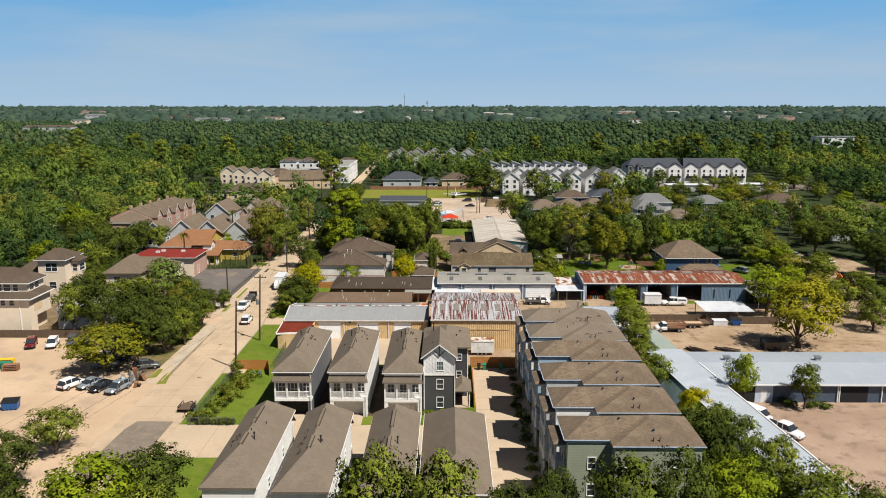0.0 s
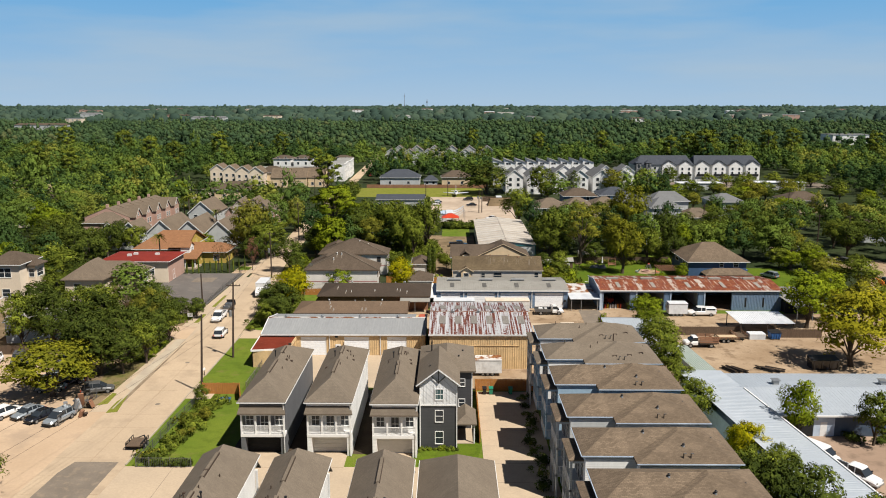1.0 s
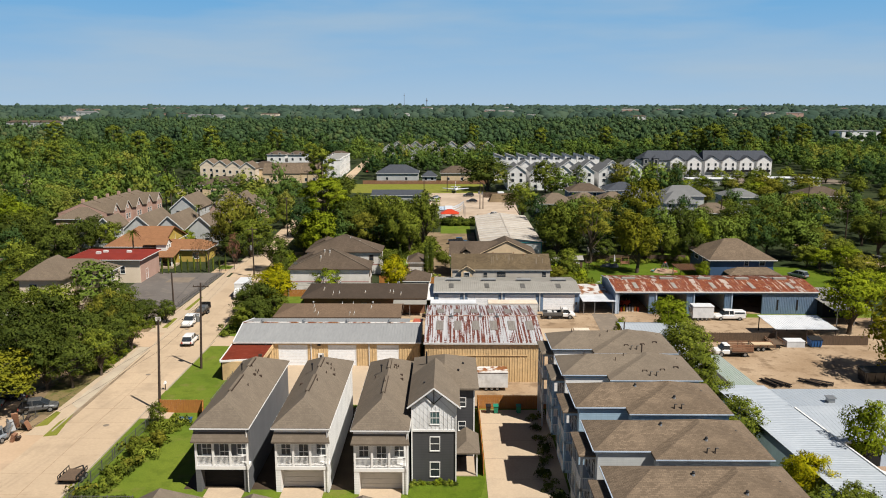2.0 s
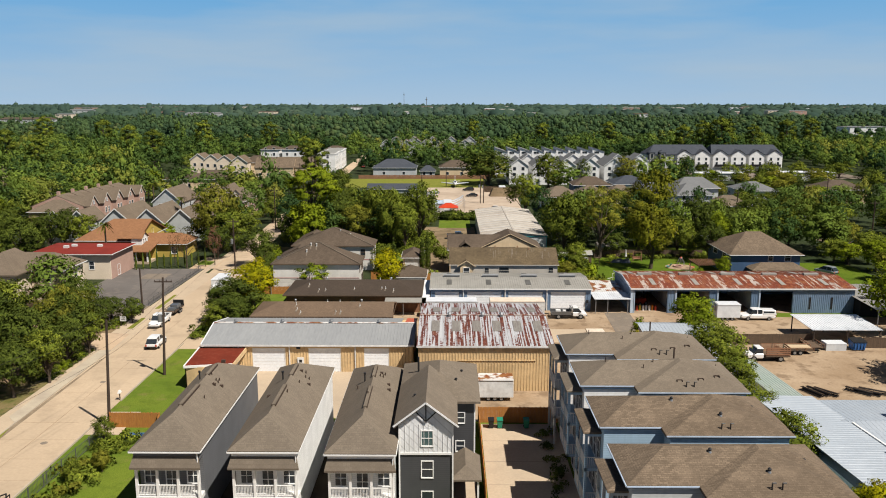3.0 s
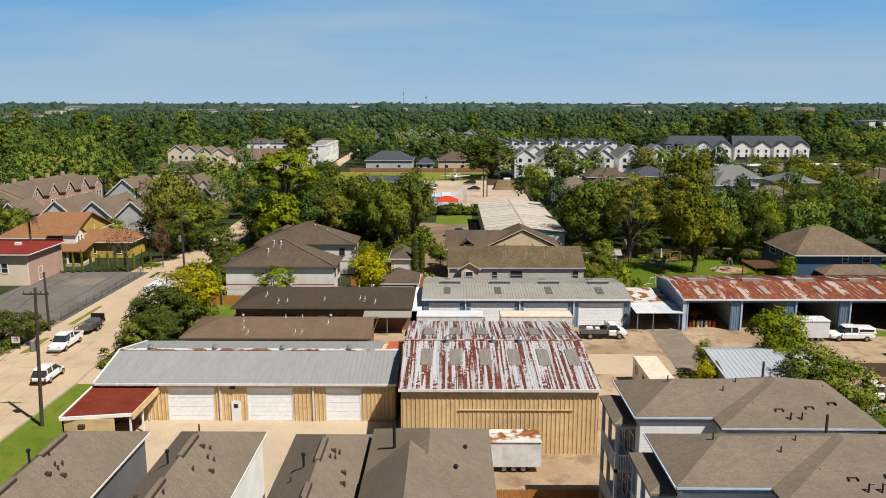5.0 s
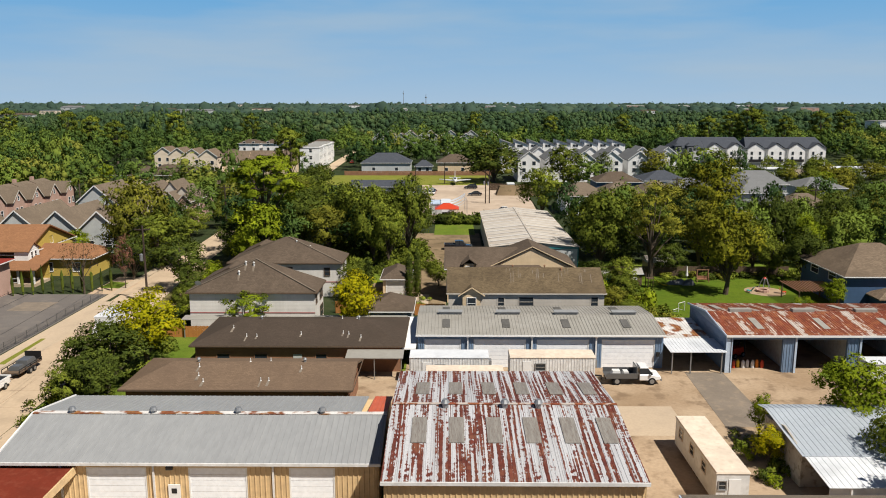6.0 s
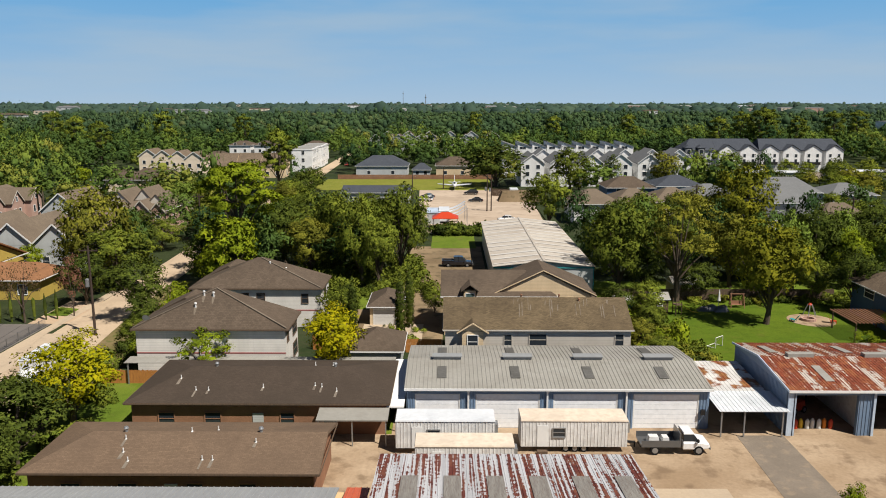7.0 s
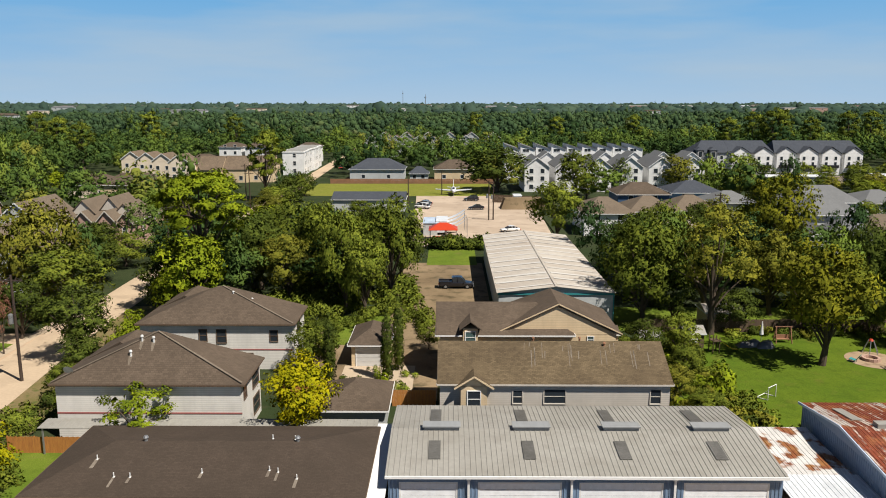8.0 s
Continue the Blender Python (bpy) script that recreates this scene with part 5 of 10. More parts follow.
t = thing("open_carport", pose(62.0, 159.4, 0), "open carport with bright white roof in the yard", "carport")
part("roof", ribbed(Geo(), (-5.4, -4.0, 2.6), (10.6, 0, 0), (0, 8.0, 0.25), (0, -0.03, 1), 0.45, 0.03, 0.03), "m_white", t)
for x in (-5.1, 0, 4.9):
    for y in (-3.8, 3.7):
        part("post", Geo().box(x - 0.07, x + 0.07, y - 0.07, y + 0.07, -0.05, 2.62), "pole", t)
t = thing("side_shed", pose(74.5, 174, 0), "pale flat roofed shed beside the rusted bays", "shed")
# near-black wall stands in for the shade inside the shed
part("wall", Geo().box(-2.0, 4.8, -2.0, 7.5, -0.1, 3.2), "dark", t)
part("roof", ribbed(Geo(), (-2.6, -8.3, 2.9), (7.0, 0, 0), (0, 16.0, 0.6), (0, -0.03, 1), 0.45, 0.03, 0.03), "m_tanroof", t)
for x in (-2.2, 1, 4.1):
    part("post", Geo().box(x - 0.07, x + 0.07, -8.1, -7.96, -0.05, 2.9), "steel", t)

# white roofed L-shaped workshop
t = thing("workshop", pose(62.0, 118, 0), "long blue workshop with white ribbed roof", "workshop")
part("wall", Geo().box(-18, 36, -7.4, 7.3, -0.1, 3.2), "m_navy", t)
part("front_roof", ribbed(Geo(), (-19.0, -7.9, 3.2), (56, 0, 0), (0, 8.4, 0.8), (0, -0.1, 1), 0.5, 0.05, 0.018), "m_pearl", t)
part("rear_roof", ribbed(Geo(), (-23.8, 0.5, 4.0), (60.8, 0, 0), (0, 7.2, -0.6), (0, 0.1, 1), 0.5, 0.05, 0.018), "m_pearl", t)
# the dark ones are open doorways, their inner shade painted on
for s0, s1, k in ((-15.6, -12.2, "dark"), (-6.5, -1.5, "m_navy"), (1.5, 5.8, "dark"), (9, 14, "m_navy")):
    part("bay_door", wbox(Geo(), "S", (0, -7.4), s0, s1, 0, 0.05, 0.05, 2.8), k, t)
part("door", wbox(Geo(), "S", (0, -7.4), -11.2, -10.3, 0, 0.06, 0.05, 2.1), "white", t)
part("pale_wall", wbox(Geo(), "S", (0, -7.4), -12.1, -9.3, 0, 0.04, 0.05, 3.1), "m_pale", t)
part("gutter", Geo().box(-19, 37, -8.02, -7.9, 3.0, 3.22), "white", t)
for x in (-13.5, 2.0, 20.0):
    part("roof_vent", Geo().box(x - 0.4, x + 0.4, 1.6, 2.4, 3.8, 4.5).box(x - 0.55, x + 0.55, 1.45, 2.55, 4.5, 4.58), "steel", t)
for x in (0.9, 1.2, 7.9):
    part("downpipe", Geo().box(x, x + 0.14, -7.6, -7.42, 0.1, 3.0), "white", t)
t = thing("workshop_wing", pose(37.2, 125.0, 0, 0, 0, 5.0), "white ribbed roof wing of the workshop", "workshop")
part("wall", Geo().box(-1.4, 4.4, -62, -1.0, -0.1, 3.1), "m_pale", t)
part("roof", ribbed(Geo(), (5.3, 0, 3.95), (0, -63, 0), (-7.0, 0, 0.35), (0, 0, 1), 0.5, 0.05, 0.018), "m_pearl", t)
part("gutter", Geo().beam((5.4, -7.5, 3.95), (5.4, -63, 3.95), 0.2, 0.25), "white", t)
t = thing("green_roof_shed", pose(41.2, 135.5, 0, 0, 0, 4), "narrow shed with faded green metal roof", "shed")
part("wall", Geo().box(-1.2, 1.2, -6.4, 6.2, -0.1, 2.3), "m_pale", t)
part("roof", ribbed(Geo(), (-1.7, -6.8, 2.5), (3.4, 0, 0), (0, 13.4, 0), (0, 0, 1), 0.4, 0.03, 0.03), surface("faded green roof sheet", (0.28, 0.34, 0.30), (0.33, 0.37, 0.34), 0.5, big=0.3, fine=3), t)
t = thing("grey_shed", pose(36.0, 151, 0), "weathered shed with pale grey sheet roof and patched white edge", "shed")
part("wall", Geo().box(-5.9, 4.6, -3.5, 3.8, -0.1, 3.1), surface("peeling white block wall", (0.50, 0.44, 0.36), (0.36, 0.30, 0.24), 0.9, big=0.5, fine=3, stain=(0.18, 0.15, 0.11), amount=0.7), t)
part("roof", ribbed(Geo(), (-6.2, -4.2, 3.02), (11.4, 0, 0), (0, 7.5, 0.9), (0, -0.12, 1), 0.5, 0.03, 0.03), "m_pearl", t)
part("rear_roof", ribbed(Geo(), (-6.2, 3.3, 3.92), (11.4, 0, 0), (0, 1.6, -0.3), (0, 0.15, 1), 0.5, 0.03, 0.03), "m_pearl", t)
part("side_wall", gable_wall(Geo(), -3.5, 3.4, -5.92, 3.0, 0.75, "y"), surface("peeling white shed gable", (0.50, 0.44, 0.36), (0.36, 0.30, 0.24), 0.9, big=0.5, fine=3, stain=(0.18, 0.15, 0.11), amount=0.7), t)
part("porch_roof", ribbed(Geo(), (-6.0, -8.3, 2.5), (10.4, 0, 0), (0, 4.3, 0.5), (0, -0.1, 1), 0.5, 0.03, 0.03), "m_white", t, "bright white lean-to roof sheets")
part("porch_wall", Geo().box(-5.8, 4.0, -8.0, -7.9, -0.1, 2.4), "m_white", t)
for x in (-4.3, 3.5):
    part("post", Geo().box(x - 0.06, x + 0.06, -8.24, -8.12, -0.05, 2.5), "white", t)


# ---- low brown roofed buildings ----
def low_block(x0, x1, y0, y1, eave, rise, roof, label, ha, hb, n_vents, seed):
    t = house(x0, x1, y0, y1, eave, rise, "w_brick", roof, label, "x", ha, hb, 0.5, name="low_building", category="building", trim="fence_grey")
    hx, hy = (x1 - x0) / 2, (y1 - y0) / 2
    for s, k in ((-hx + 3.2, 1.4), (-hx + 7.5, 1.4), (hx - 9.0, 1.2), (hx - 5.0, 1.2)):
        window(t, "S", (0, -hy), s, 1.0, k, 1.1, "w_brick", "glass", 0, 1)
    part("door", wbox(Geo(), "S", (0, -hy), -0.5, 0.5, 0, 0.05, 0.05, 2.1), "w_light", t)
    r = random.Random(seed)
    for i in range(n_vents):
        x, y = r.uniform(-hx * 0.8, hx * 0.8), r.uniform(-hy * 0.85, hy * 0.3)
        z = eave + rise * (1 - abs(y) / (hy + 0.5))
        g = Geo().tube((x, y, z - 0.1), (x, y, z + 0.35), 0.045, k=6).tube((x, y, z - 0.02), (x, y, z + 0.06), 0.11, 0.06, k=8)
        part("roof_vent", g, "trailer_wall", t)
        if y < -0.9:
            k, w, q = rise / (hy + 0.5), r.uniform(0.07, 0.14), r.uniform(0.5, 1.1)
            part("sealant", Geo().slab([(x - w * 1.6, y - q, z - k * q + 0.024), (x + w * 0.4, y - q, z - k * q + 0.024), (x + w, y + 0.12, z + k * 0.12 + 0.024), (x - w, y + 0.12, z + k * 0.12 + 0.024)], 0.02), "roof_stain", t, "pale sealant run below the vent")
    for x in (-hx * 0.45, hx * 0.55):
        g = Geo().tube((x, 0, eave + rise - 0.1), (x, 0, eave + rise + 0.25), 0.14, k=8).tube((x, 0, eave + rise + 0.25), (x, 0, eave + rise + 0.4), 0.22, 0.14, k=8)
        part("turbine_vent", g, "steel", t)
    return t


low_block(-29.4, -7.8, 160.6, 168.9, 3.2, 1.25, "sh_flat", "long low brick building with reddish brown hipped roof", 3.8, 0, 8, 3)
t = low_block(-27.0, -3.6, 174.0, 185.0, 3.25, 1.45, "sh_dark", "long low brick building with dark brown hipped roof", 4.6, 5.0, 9, 4)
part("porch_roof", Geo().slab([(5.8, -8.2, 2.6), (12.2, -8.2, 2.6), (12.2, -5.9, 2.85), (5.8, -5.9, 2.85)], 0.12), "m_tanroof", t)
for x in (6.0, 9.0, 12.0):
    part("post", Geo().box(x - 0.05, x + 0.05, -8.1, -8.0, -0.05, 2.6), "steel", t)
t = thing("walkway_cover", pose(-20.5, 187.4, 0), "long grey walkway cover behind the dark roof", "canopy")
part("roof", ribbed(Geo(), (-12.5, -0.8, 2.5), (29.5, 0, 0), (0, 1.9, 0.1), (0, 0, 1), 0.6, 0.03, 0.03), "m_tanroof", t)
for i in range(7):
    part("post", Geo().box(-12.2 + i * 4.8, -12.08 + i * 4.8, -0.7, -0.58, -0.05, 2.5), "steel", t)

# ---- two grey hipped houses by the street ----
t = house(-32.8, -16.0, 189.8, 196.6, 5.45, 3.8, "w_bone", "sh_brown", "bone white boarded house with brown hipped roof and red stripe", "x", 8.4, 8.4, 0.4,
          trim="fence_grey", wins=(("E", 1.6, 3.4, 2.2, 1.4), ("E", 1.6, 0.8, 2.2, 1.6), ("E", -2.2, 3.6, 0.9, 1.2)))
part("rear_wing", Geo().box(-8.3, -0.5, 3.38, 8.6, -0.1, 5.4), "w_bone", t)
part("rear_roof", hip(Geo(), -8.75, 0.0, 1.5, 9.0, 5.42, 2.3, "y", 0, 3.4, 0.2), "sh_brown", t)
part("stripe", Geo().box(-8.42, 8.42, -3.43, -3.4, 2.5, 2.64), "faded_red", t, "faded red band along the boards")
for x, y, z in ((-1.3, -0.7, 8.55), (-0.2, -0.8, 8.45), (-2.0, -1.8, 7.45)):
    part("flashing", Geo().slab([(x - 0.1, y - 0.6, z - 0.59), (x + 0.06, y - 0.7, z - 0.69), (x + 0.2, y + 0.15, z + 0.16), (x - 0.22, y + 0.15, z + 0.16)], 0.025), "sh_grey", t, "pale sealant round the vent")
    part("roof_vent", Geo().tube((x, y, z - 0.1), (x, y, z + 0.45), 0.09, k=8).tube((x, y, z + 0.4), (x, y, z + 0.55), 0.16, 0.12, k=8), "trailer_wall", t)
part("ridge_cap", Geo().beam((0, 0, 9.28), (8.6, -3.7, 5.62), 0.22, 0.05).beam((0, 0, 9.28), (-8.6, -3.7, 5.62), 0.22, 0.05), "sh_grey", t)
g = Geo().tube((-7.2, -3.0, 5.9), (-7.2, -3.0, 6.5), 0.04, k=6)
g.tube((-7.2, -3.15, 6.55), (-7.2, -3.05, 6.6), 0.45, 0.2, k=12)
part("satellite_dish", g, "trailer_wall", t)
part("downpipe", Geo().box(-1.3, -1.2, -3.52, -3.41, 0.1, 5.3), "white", t)
t = house(-32.6, -15.2, 208.6, 215.9, 5.5, 3.5, "w_bone", "sh_brown", "bone white house with brown hipped roof beside the drive", "x", 8.6, 8.7, 0.4,
          trim="fence_grey", wins=(("S", -1.5, 3.4, 0.8, 1.3), ("S", 0.6, 3.2, 1.0, 1.5), ("S", 6.6, 3.4, 0.8, 1.2), ("S", 3.0, 0.7, 2.2, 1.2), ("E", 0, 3.4, 1.6, 1.3)))
part("rear_wing", Geo().box(-8.6, -2.0, 3.63, 9.6, -0.1, 5.4), "w_bone", t)
part("rear_roof", hip(Geo(), -9.0, -1.6, 1.8, 10.0, 5.45, 1.9, "y", 0, 3.0, 0.2), "sh_brown", t)
part("stripe", Geo().box(-1.2, 8.72, -3.68, -3.65, 2.3, 2.45), "faded_red", t, "faded red band along the boards")
part("ridge_cap", Geo().beam((0, 0, 9.03), (8.9, -3.95, 5.62), 0.22, 0.05), "sh_grey", t)
vents(t, ((1.4, -0.8, 8.2), (3.6, -0.9, 7.4)), 0.25, "trailer_wall")
house(-9.2, -3.2, 190.8, 197.6, 2.6, 1.7, "w_light", "sh_brown", "small detached garage with brown hipped roof", name="garage", category="garage", group="small garages")
t = house(-8.6, -4.4, 209.6, 217.0, 2.7, 1.4, "w_tan", "sh_brown", "small tan garage with brown hipped roof", name="garage", category="garage", group="small garages",
      wins=())
panel_door(t, "S", (0, -3.7), -1.5, 1.5, 0.05, 2.2, "door_tan")

# ---- tan houses behind the blue garages ----
t = house(1.9, 22.9, 190.9, 200.5, 5.1, 2.5, "w_beige", "sh_olive", "two storey house with weathered brown gabled roof behind the blue garages", "x", 0, 0, 0.25, trim="w_beige", wins=
          (("S", -3.4, 3.2, 0.8, 1.2), ("S", 0.0, 3.2, 1.9, 1.3), ("S", 9.2, 3.2, 0.9, 1.3)))
run_rng = random.Random(9)
for i in range(26):
    x, y1 = run_rng.choice((-1.4, 1.6, 3.2, 5.4, 8.0)) + run_rng.gauss(0, 0.5), run_rng.uniform(-1.4, -0.15)
    y0, w = y1 - run_rng.uniform(0.5, 2.2), run_rng.uniform(0.02, 0.05)
    z = lambda y: 5.1 + 2.5 * (1 + y / 5.05) + 0.012
    part("mineral_run", Geo().slab([(x - w, y0, z(y0)), (x + w * 0.5, y0, z(y0)), (x + w + 0.1, y1, z(y1)), (x - w + 0.1, y1, z(y1))], 0.01), "roof_stain", t)
part("bay_wall", Geo().box(-8.6, -6.2, -5.3, -4.4, 2.0, 5.0), "w_tan", t)
part("bay_gable", gable_wall(Geo(), -8.6, -6.2, -5.3, 4.95, 0.8), "w_tan", t)
part("bay_roof", hip(Geo(), -9.2, -5.6, -5.6, -2.0, 4.85, 1.15, "y", 0, 0, 0.12), "sh_olive", t)
part("bay_trim", Geo().beam((-7.4, -5.64, 5.98), (-9.2, -5.64, 4.83), 0.05, 0.14).beam((-7.4, -5.64, 5.98), (-5.6, -5.64, 4.83), 0.05, 0.14), "w_tan", t)
window(t, "S", (0, -5.3), -7.4, 3.0, 1.1, 1.5)
vents(t, ((-1.5, 0.4, 7.4), (3.0, 0.4, 7.4), (5.2, -0.6, 7.2)), 0.35, "w_brick")
t = house(1.7, 16.0, 205.0, 213.0, 5.4, 2.6, "w_tan", "sh_brown", "tan two storey house with brown roof and cross gable", "x", 0, 4.0, 0.45, ())
part("wing_wall", Geo().box(-0.6, 12.2, -3.6, 6.0, -0.1, 5.3), "w_tan", t)
part("wing_gable", gable_wall(Geo(), -0.6, 12.2, -3.62, 5.3, 3.1), "w_tan", t)
part("wing_roof", hip(Geo(), -1.2, 12.8, -3.8, 6.6, 5.35, 3.35, "y", 0, 3, 0.22), "sh_brown", t)
part("barge_board", Geo().beam((5.8, -3.84, 8.72), (-1.25, -3.84, 5.35), 0.06, 0.12).beam((5.8, -3.84, 8.72), (12.85, -3.84, 5.35), 0.06, 0.12), "w_tan", t)
for s in (1.0, 3.9, 6.4, 9.4):
    window(t, "S", (0, -3.62), s, 4.3, 0.6, 0.7, glass="glass_teal")
part("dormer_wall", Geo().box(-4.6, -3.0, -4.6, -2.0, 4.2, 6.2), "w_tan", t)
part("dormer_roof", hip(Geo(), -5.0, -2.6, -5.0, -1.5, 6.2, 0.9, "y", 0, 0, 0.12), "sh_brown", t)
window(t, "S", (0, -4.6), -3.8, 4.6, 1.0, 1.2, glass="glass_teal")

# ---- long white roofed shed ----
t = thing("metal_shed", pose(17.3, 249, 0), "long pale shed with streaked white metal roof and teal trim", "warehouse")
part("wall", Geo().box(-7.8, 7.8, -22.8, 22.8, -0.1, 4.7), "w_light", t)
for s in (-1, 1):
    u = Vector((s * 8.1, 0, -0.9))
    part("roof", ribbed(Geo(), (0, -23.2, 5.7), (0, 46.4, 0), u, (s * 0.11, 0, 1), 0.7, 0.05, 0.05), "m_farroof", t)
    for k in range(13):
        y, w = -21.6 + k * 3.6, 0.22 + 0.1 * (k % 3)
        part("pale_band", Geo().slab([(s * 0.3, y - w, 5.735), (s * 7.9, y - w, 4.89), (s * 7.9, y + w, 4.89), (s * 0.3, y + w, 5.735)], 0.01), "m_streak", t, "chalky white band across the roof")
part("ridge_cap", Geo().box(-0.16, 0.16, -23.2, 23.2, 5.7, 5.8), "m_farroof", t)
for y in (-22.86, 22.8):
    part("gable", gable_wall(Geo(), -7.8, 7.8, y, 4.7, 0.9), "w_light", t)
part("trim", Geo().box(-7.95, 7.95, -22.95, -22.88, 4.45, 4.7).box(7.82, 7.95, -22.95, -22.8, 0, 4.7), "c_teal", t)

# ---- blue house beyond the lawn ----
t = house(61.0, 75.4, 202.0, 216.5, 5.0, 3.7, "w_navy", "sh_row", "navy blue two storey house with brown hipped roof and white windows", "x", 6.0, 6.4, 0.6,
          (("S", 1.0, 3.6, 0.9, 1.3), ("S", 4.6, 3.6, 1.2, 1.4), ("W", 3.2, 3.4, 2.2, 1.5), ("W", -2.6, 3.4, 2.4, 1.5), ("W", 3.2, 0.7, 1.0, 1.2)))
part("porch_wall", Geo().box(-3.5, 7.0, -10.4, -7.2, -0.1, 2.2), "w_navy", t)
part("porch_roof", hip(Geo(), -4.1, 7.6, -11.0, -6.6, 2.35, 1.3, "x", 2.5, 2.5, 0.18), "sh_row", t)
window(t, "S", (0, -10.4), 4.5, 0.6, 1.2, 1.2)
t = thing("pergola", pose(57.5, 205.5, 0), "brown slatted pergola beside the blue house", "pergola")
for x in (-3, 3):
    for y in (-3, 3):
        part("post", Geo().box(x - 0.08, x + 0.08, y - 0.08, y + 0.08, -0.05, 2.5), "fence_grey", t)
for i in range(14):
    part("slat", Geo().box(-3.3 + i * 0.5, -3.16 + i * 0.5, -3.4, 3.4, 2.5, 2.65), "w_brick", t)

# ---- houses west of the street ----
t = house(-112, -86.6, 148.8, 155.2, 10.3, 2.7, "w_cream", "sh_brown", "cream stucco three storey house with brown hipped roof", "x", 4.6, 4.6, 0.6,
      (("S", 10.2, 8.5, 1.0, 1.5), ("S", 8.4, 8.5, 1.4, 1.5), ("S", 6.6, 8.5, 1.4, 1.5), ("E", -1.6, 8.5, 1.5, 1.4), ("E", 0.4, 8.5, 1.5, 1.4)))
part("lower_wall", Geo().box(-12.7, 14.2, -5.8, -3.22, -0.1, 7.6).box(12.72, 14.2, -3.2, 2.6, 3.4, 7.6), "w_cream", t)
part("skirt_roof", Geo().slab([(-12.9, -6.5, 7.55), (14.9, -6.5, 7.55), (12.9, -3.25, 8.4), (-12.9, -3.25, 8.4)], 0.16).slab([(14.9, -6.5, 7.55), (14.9, 3.2, 7.55), (12.75, 3.2, 8.4), (12.75, -3.25, 8.4)], 0.16), "sh_brown", t)
part("gutter", Geo().box(-12.9, 14.95, -6.6, -6.46, 7.4, 7.6).box(14.86, 15.0, -6.5, 3.2, 7.4, 7.6), "white", t)
for x in (7.0, 8.8, 10.6):
    window(t, "S", (0, -5.8), x, 6.1, 0.9, 1.1)
part("panel", Geo().box(14.2, 14.26, -4.2, -1.0, 4.6, 6.6), "w_tan", t, "tan panel of the bay")
part("downpipe", Geo().box(12.1, 12.25, -5.9, -5.8, 0, 7.4), "white", t)
house(-81.5, -70.5, 150.0, 158.0, 4.2, 1.6, "w_light", "m_tanroof", "plain pale grey shed behind the board fence", "x", 0, 0, 0.3, name="shed", category="shed")
t = house(-96.2, -89.8, 171, 179, 10.6, 2.1, "w_cream", "sh_brown", "cream stucco tower house with brown hipped roof", "x", 3.0, 3.0, 0.6,
          (("S", -0.7, 7.8, 1.3, 1.9), ("S", 0.7, 7.8, 1.3, 1.9), ("S", 0, 3.6, 1.6, 1.6)))
part("side_wing", Geo().box(3.22, 4.8, -0.8, 3.0, -0.1, 9.8), "w_cream", t)
part("side_roof", hip(Geo(), 0.8, 5.4, -1.4, 3.6, 9.8, 1.4, "x", 0.4, 2.2), "sh_brown", t)
window(t, "S", (4.0, -0.8), 0, 7.2, 1.1, 1.7)
window(t, "E", (4.8, 1.1), 0, 7.2, 2.4, 1.5)
part("low_wing", Geo().box(-9.0, -3.22, -1.8, 3.6, -0.1, 7.4), "w_cream", t)
part("low_roof", hip(Geo(), -9.6, -3.2, -2.4, 4.2, 7.4, 2.4, "x", 3.2, 0.2), "sh_brown", t)
window(t, "S", (-6.0, -1.8), 1.2, 4.9, 1.0, 1.7)
t = house(-85.2, -68.9, 199.2, 210.8, 5.5, 0.35, "w_cream", "m_redroof", "cream building with flat red roof beside the asphalt lot", "x", 4, 4, 0.7,
          (("S", 0.2, 2.4, 0.9, 1.3), ("S", 4.2, 2.2, 1.0, 1.6), ("E", -2, 0.3, 1.2, 2.2)), name="red_roofed_building", category="building", glass="glass")
part("pink_wall", wbox(Geo(), "E", (8.15, 0), -5.6, 5.7, 0, 0.03, 0, 5.2), "w_pink", t)
part("downpipe", Geo().box(2.2, 2.32, -5.95, -5.82, 0.1, 5.2), "white", t)
for x, y in ((-3.2, -1.0), (-2.2, 0.6), (3.4, 0.4)):
    part("roof_unit", Geo().box(x - 0.5, x + 0.5, y - 0.35, y + 0.35, 5.4, 6.3), "trailer_wall", t)
t = house(-78.2, -66.0, 173.6, 181.4, 7.7, 2.4, "w_cream", "sh_tan", "cream house with brown hipped roof among the trees", "x", 3.0, 3.6, 0.6, (("S", 3.6, 5.4, 1.0, 1.4), ("E", -1.2, 5.4, 1.0, 1.4), ("E", 1.0, 5.4, 1.0, 1.4)))
part("front_wing", Geo().box(-7.2, 0.6, -8.6, -3.92, -0.1, 7.9), "w_cream", t)
part("front_roof", hip(Geo(), -7.8, 1.2, -9.2, 1.0, 7.9, 3.2, "y", 4.2, 2.0), "sh_tan", t)
window(t, "S", (-3.0, -8.6), -1.6, 5.4, 1.4, 1.5)
t = house(-85.4, -71.6, 219.6, 237.4, 4.6, 3.8, "w_yellow", "sh_orange", "yellow stucco house with orange brown roof", "x", 5.6, 0, 0.6, (("S", -3, 3.0, 1.4, 0.9), ("S", 2.0, 3.0, 1.4, 0.9), ("E", 1.0, 4.8, 0.9, 1.2)))
part("dormer_wall", Geo().box(6.4, 8.8, -10.6, -7.0, 2.8, 5.4), "w_white", t, "white boarded dormer")
part("dormer_gable", gable_wall(Geo(), -10.6, -7.0, 8.7, 5.4, 1.1, "y"), "w_white", t)
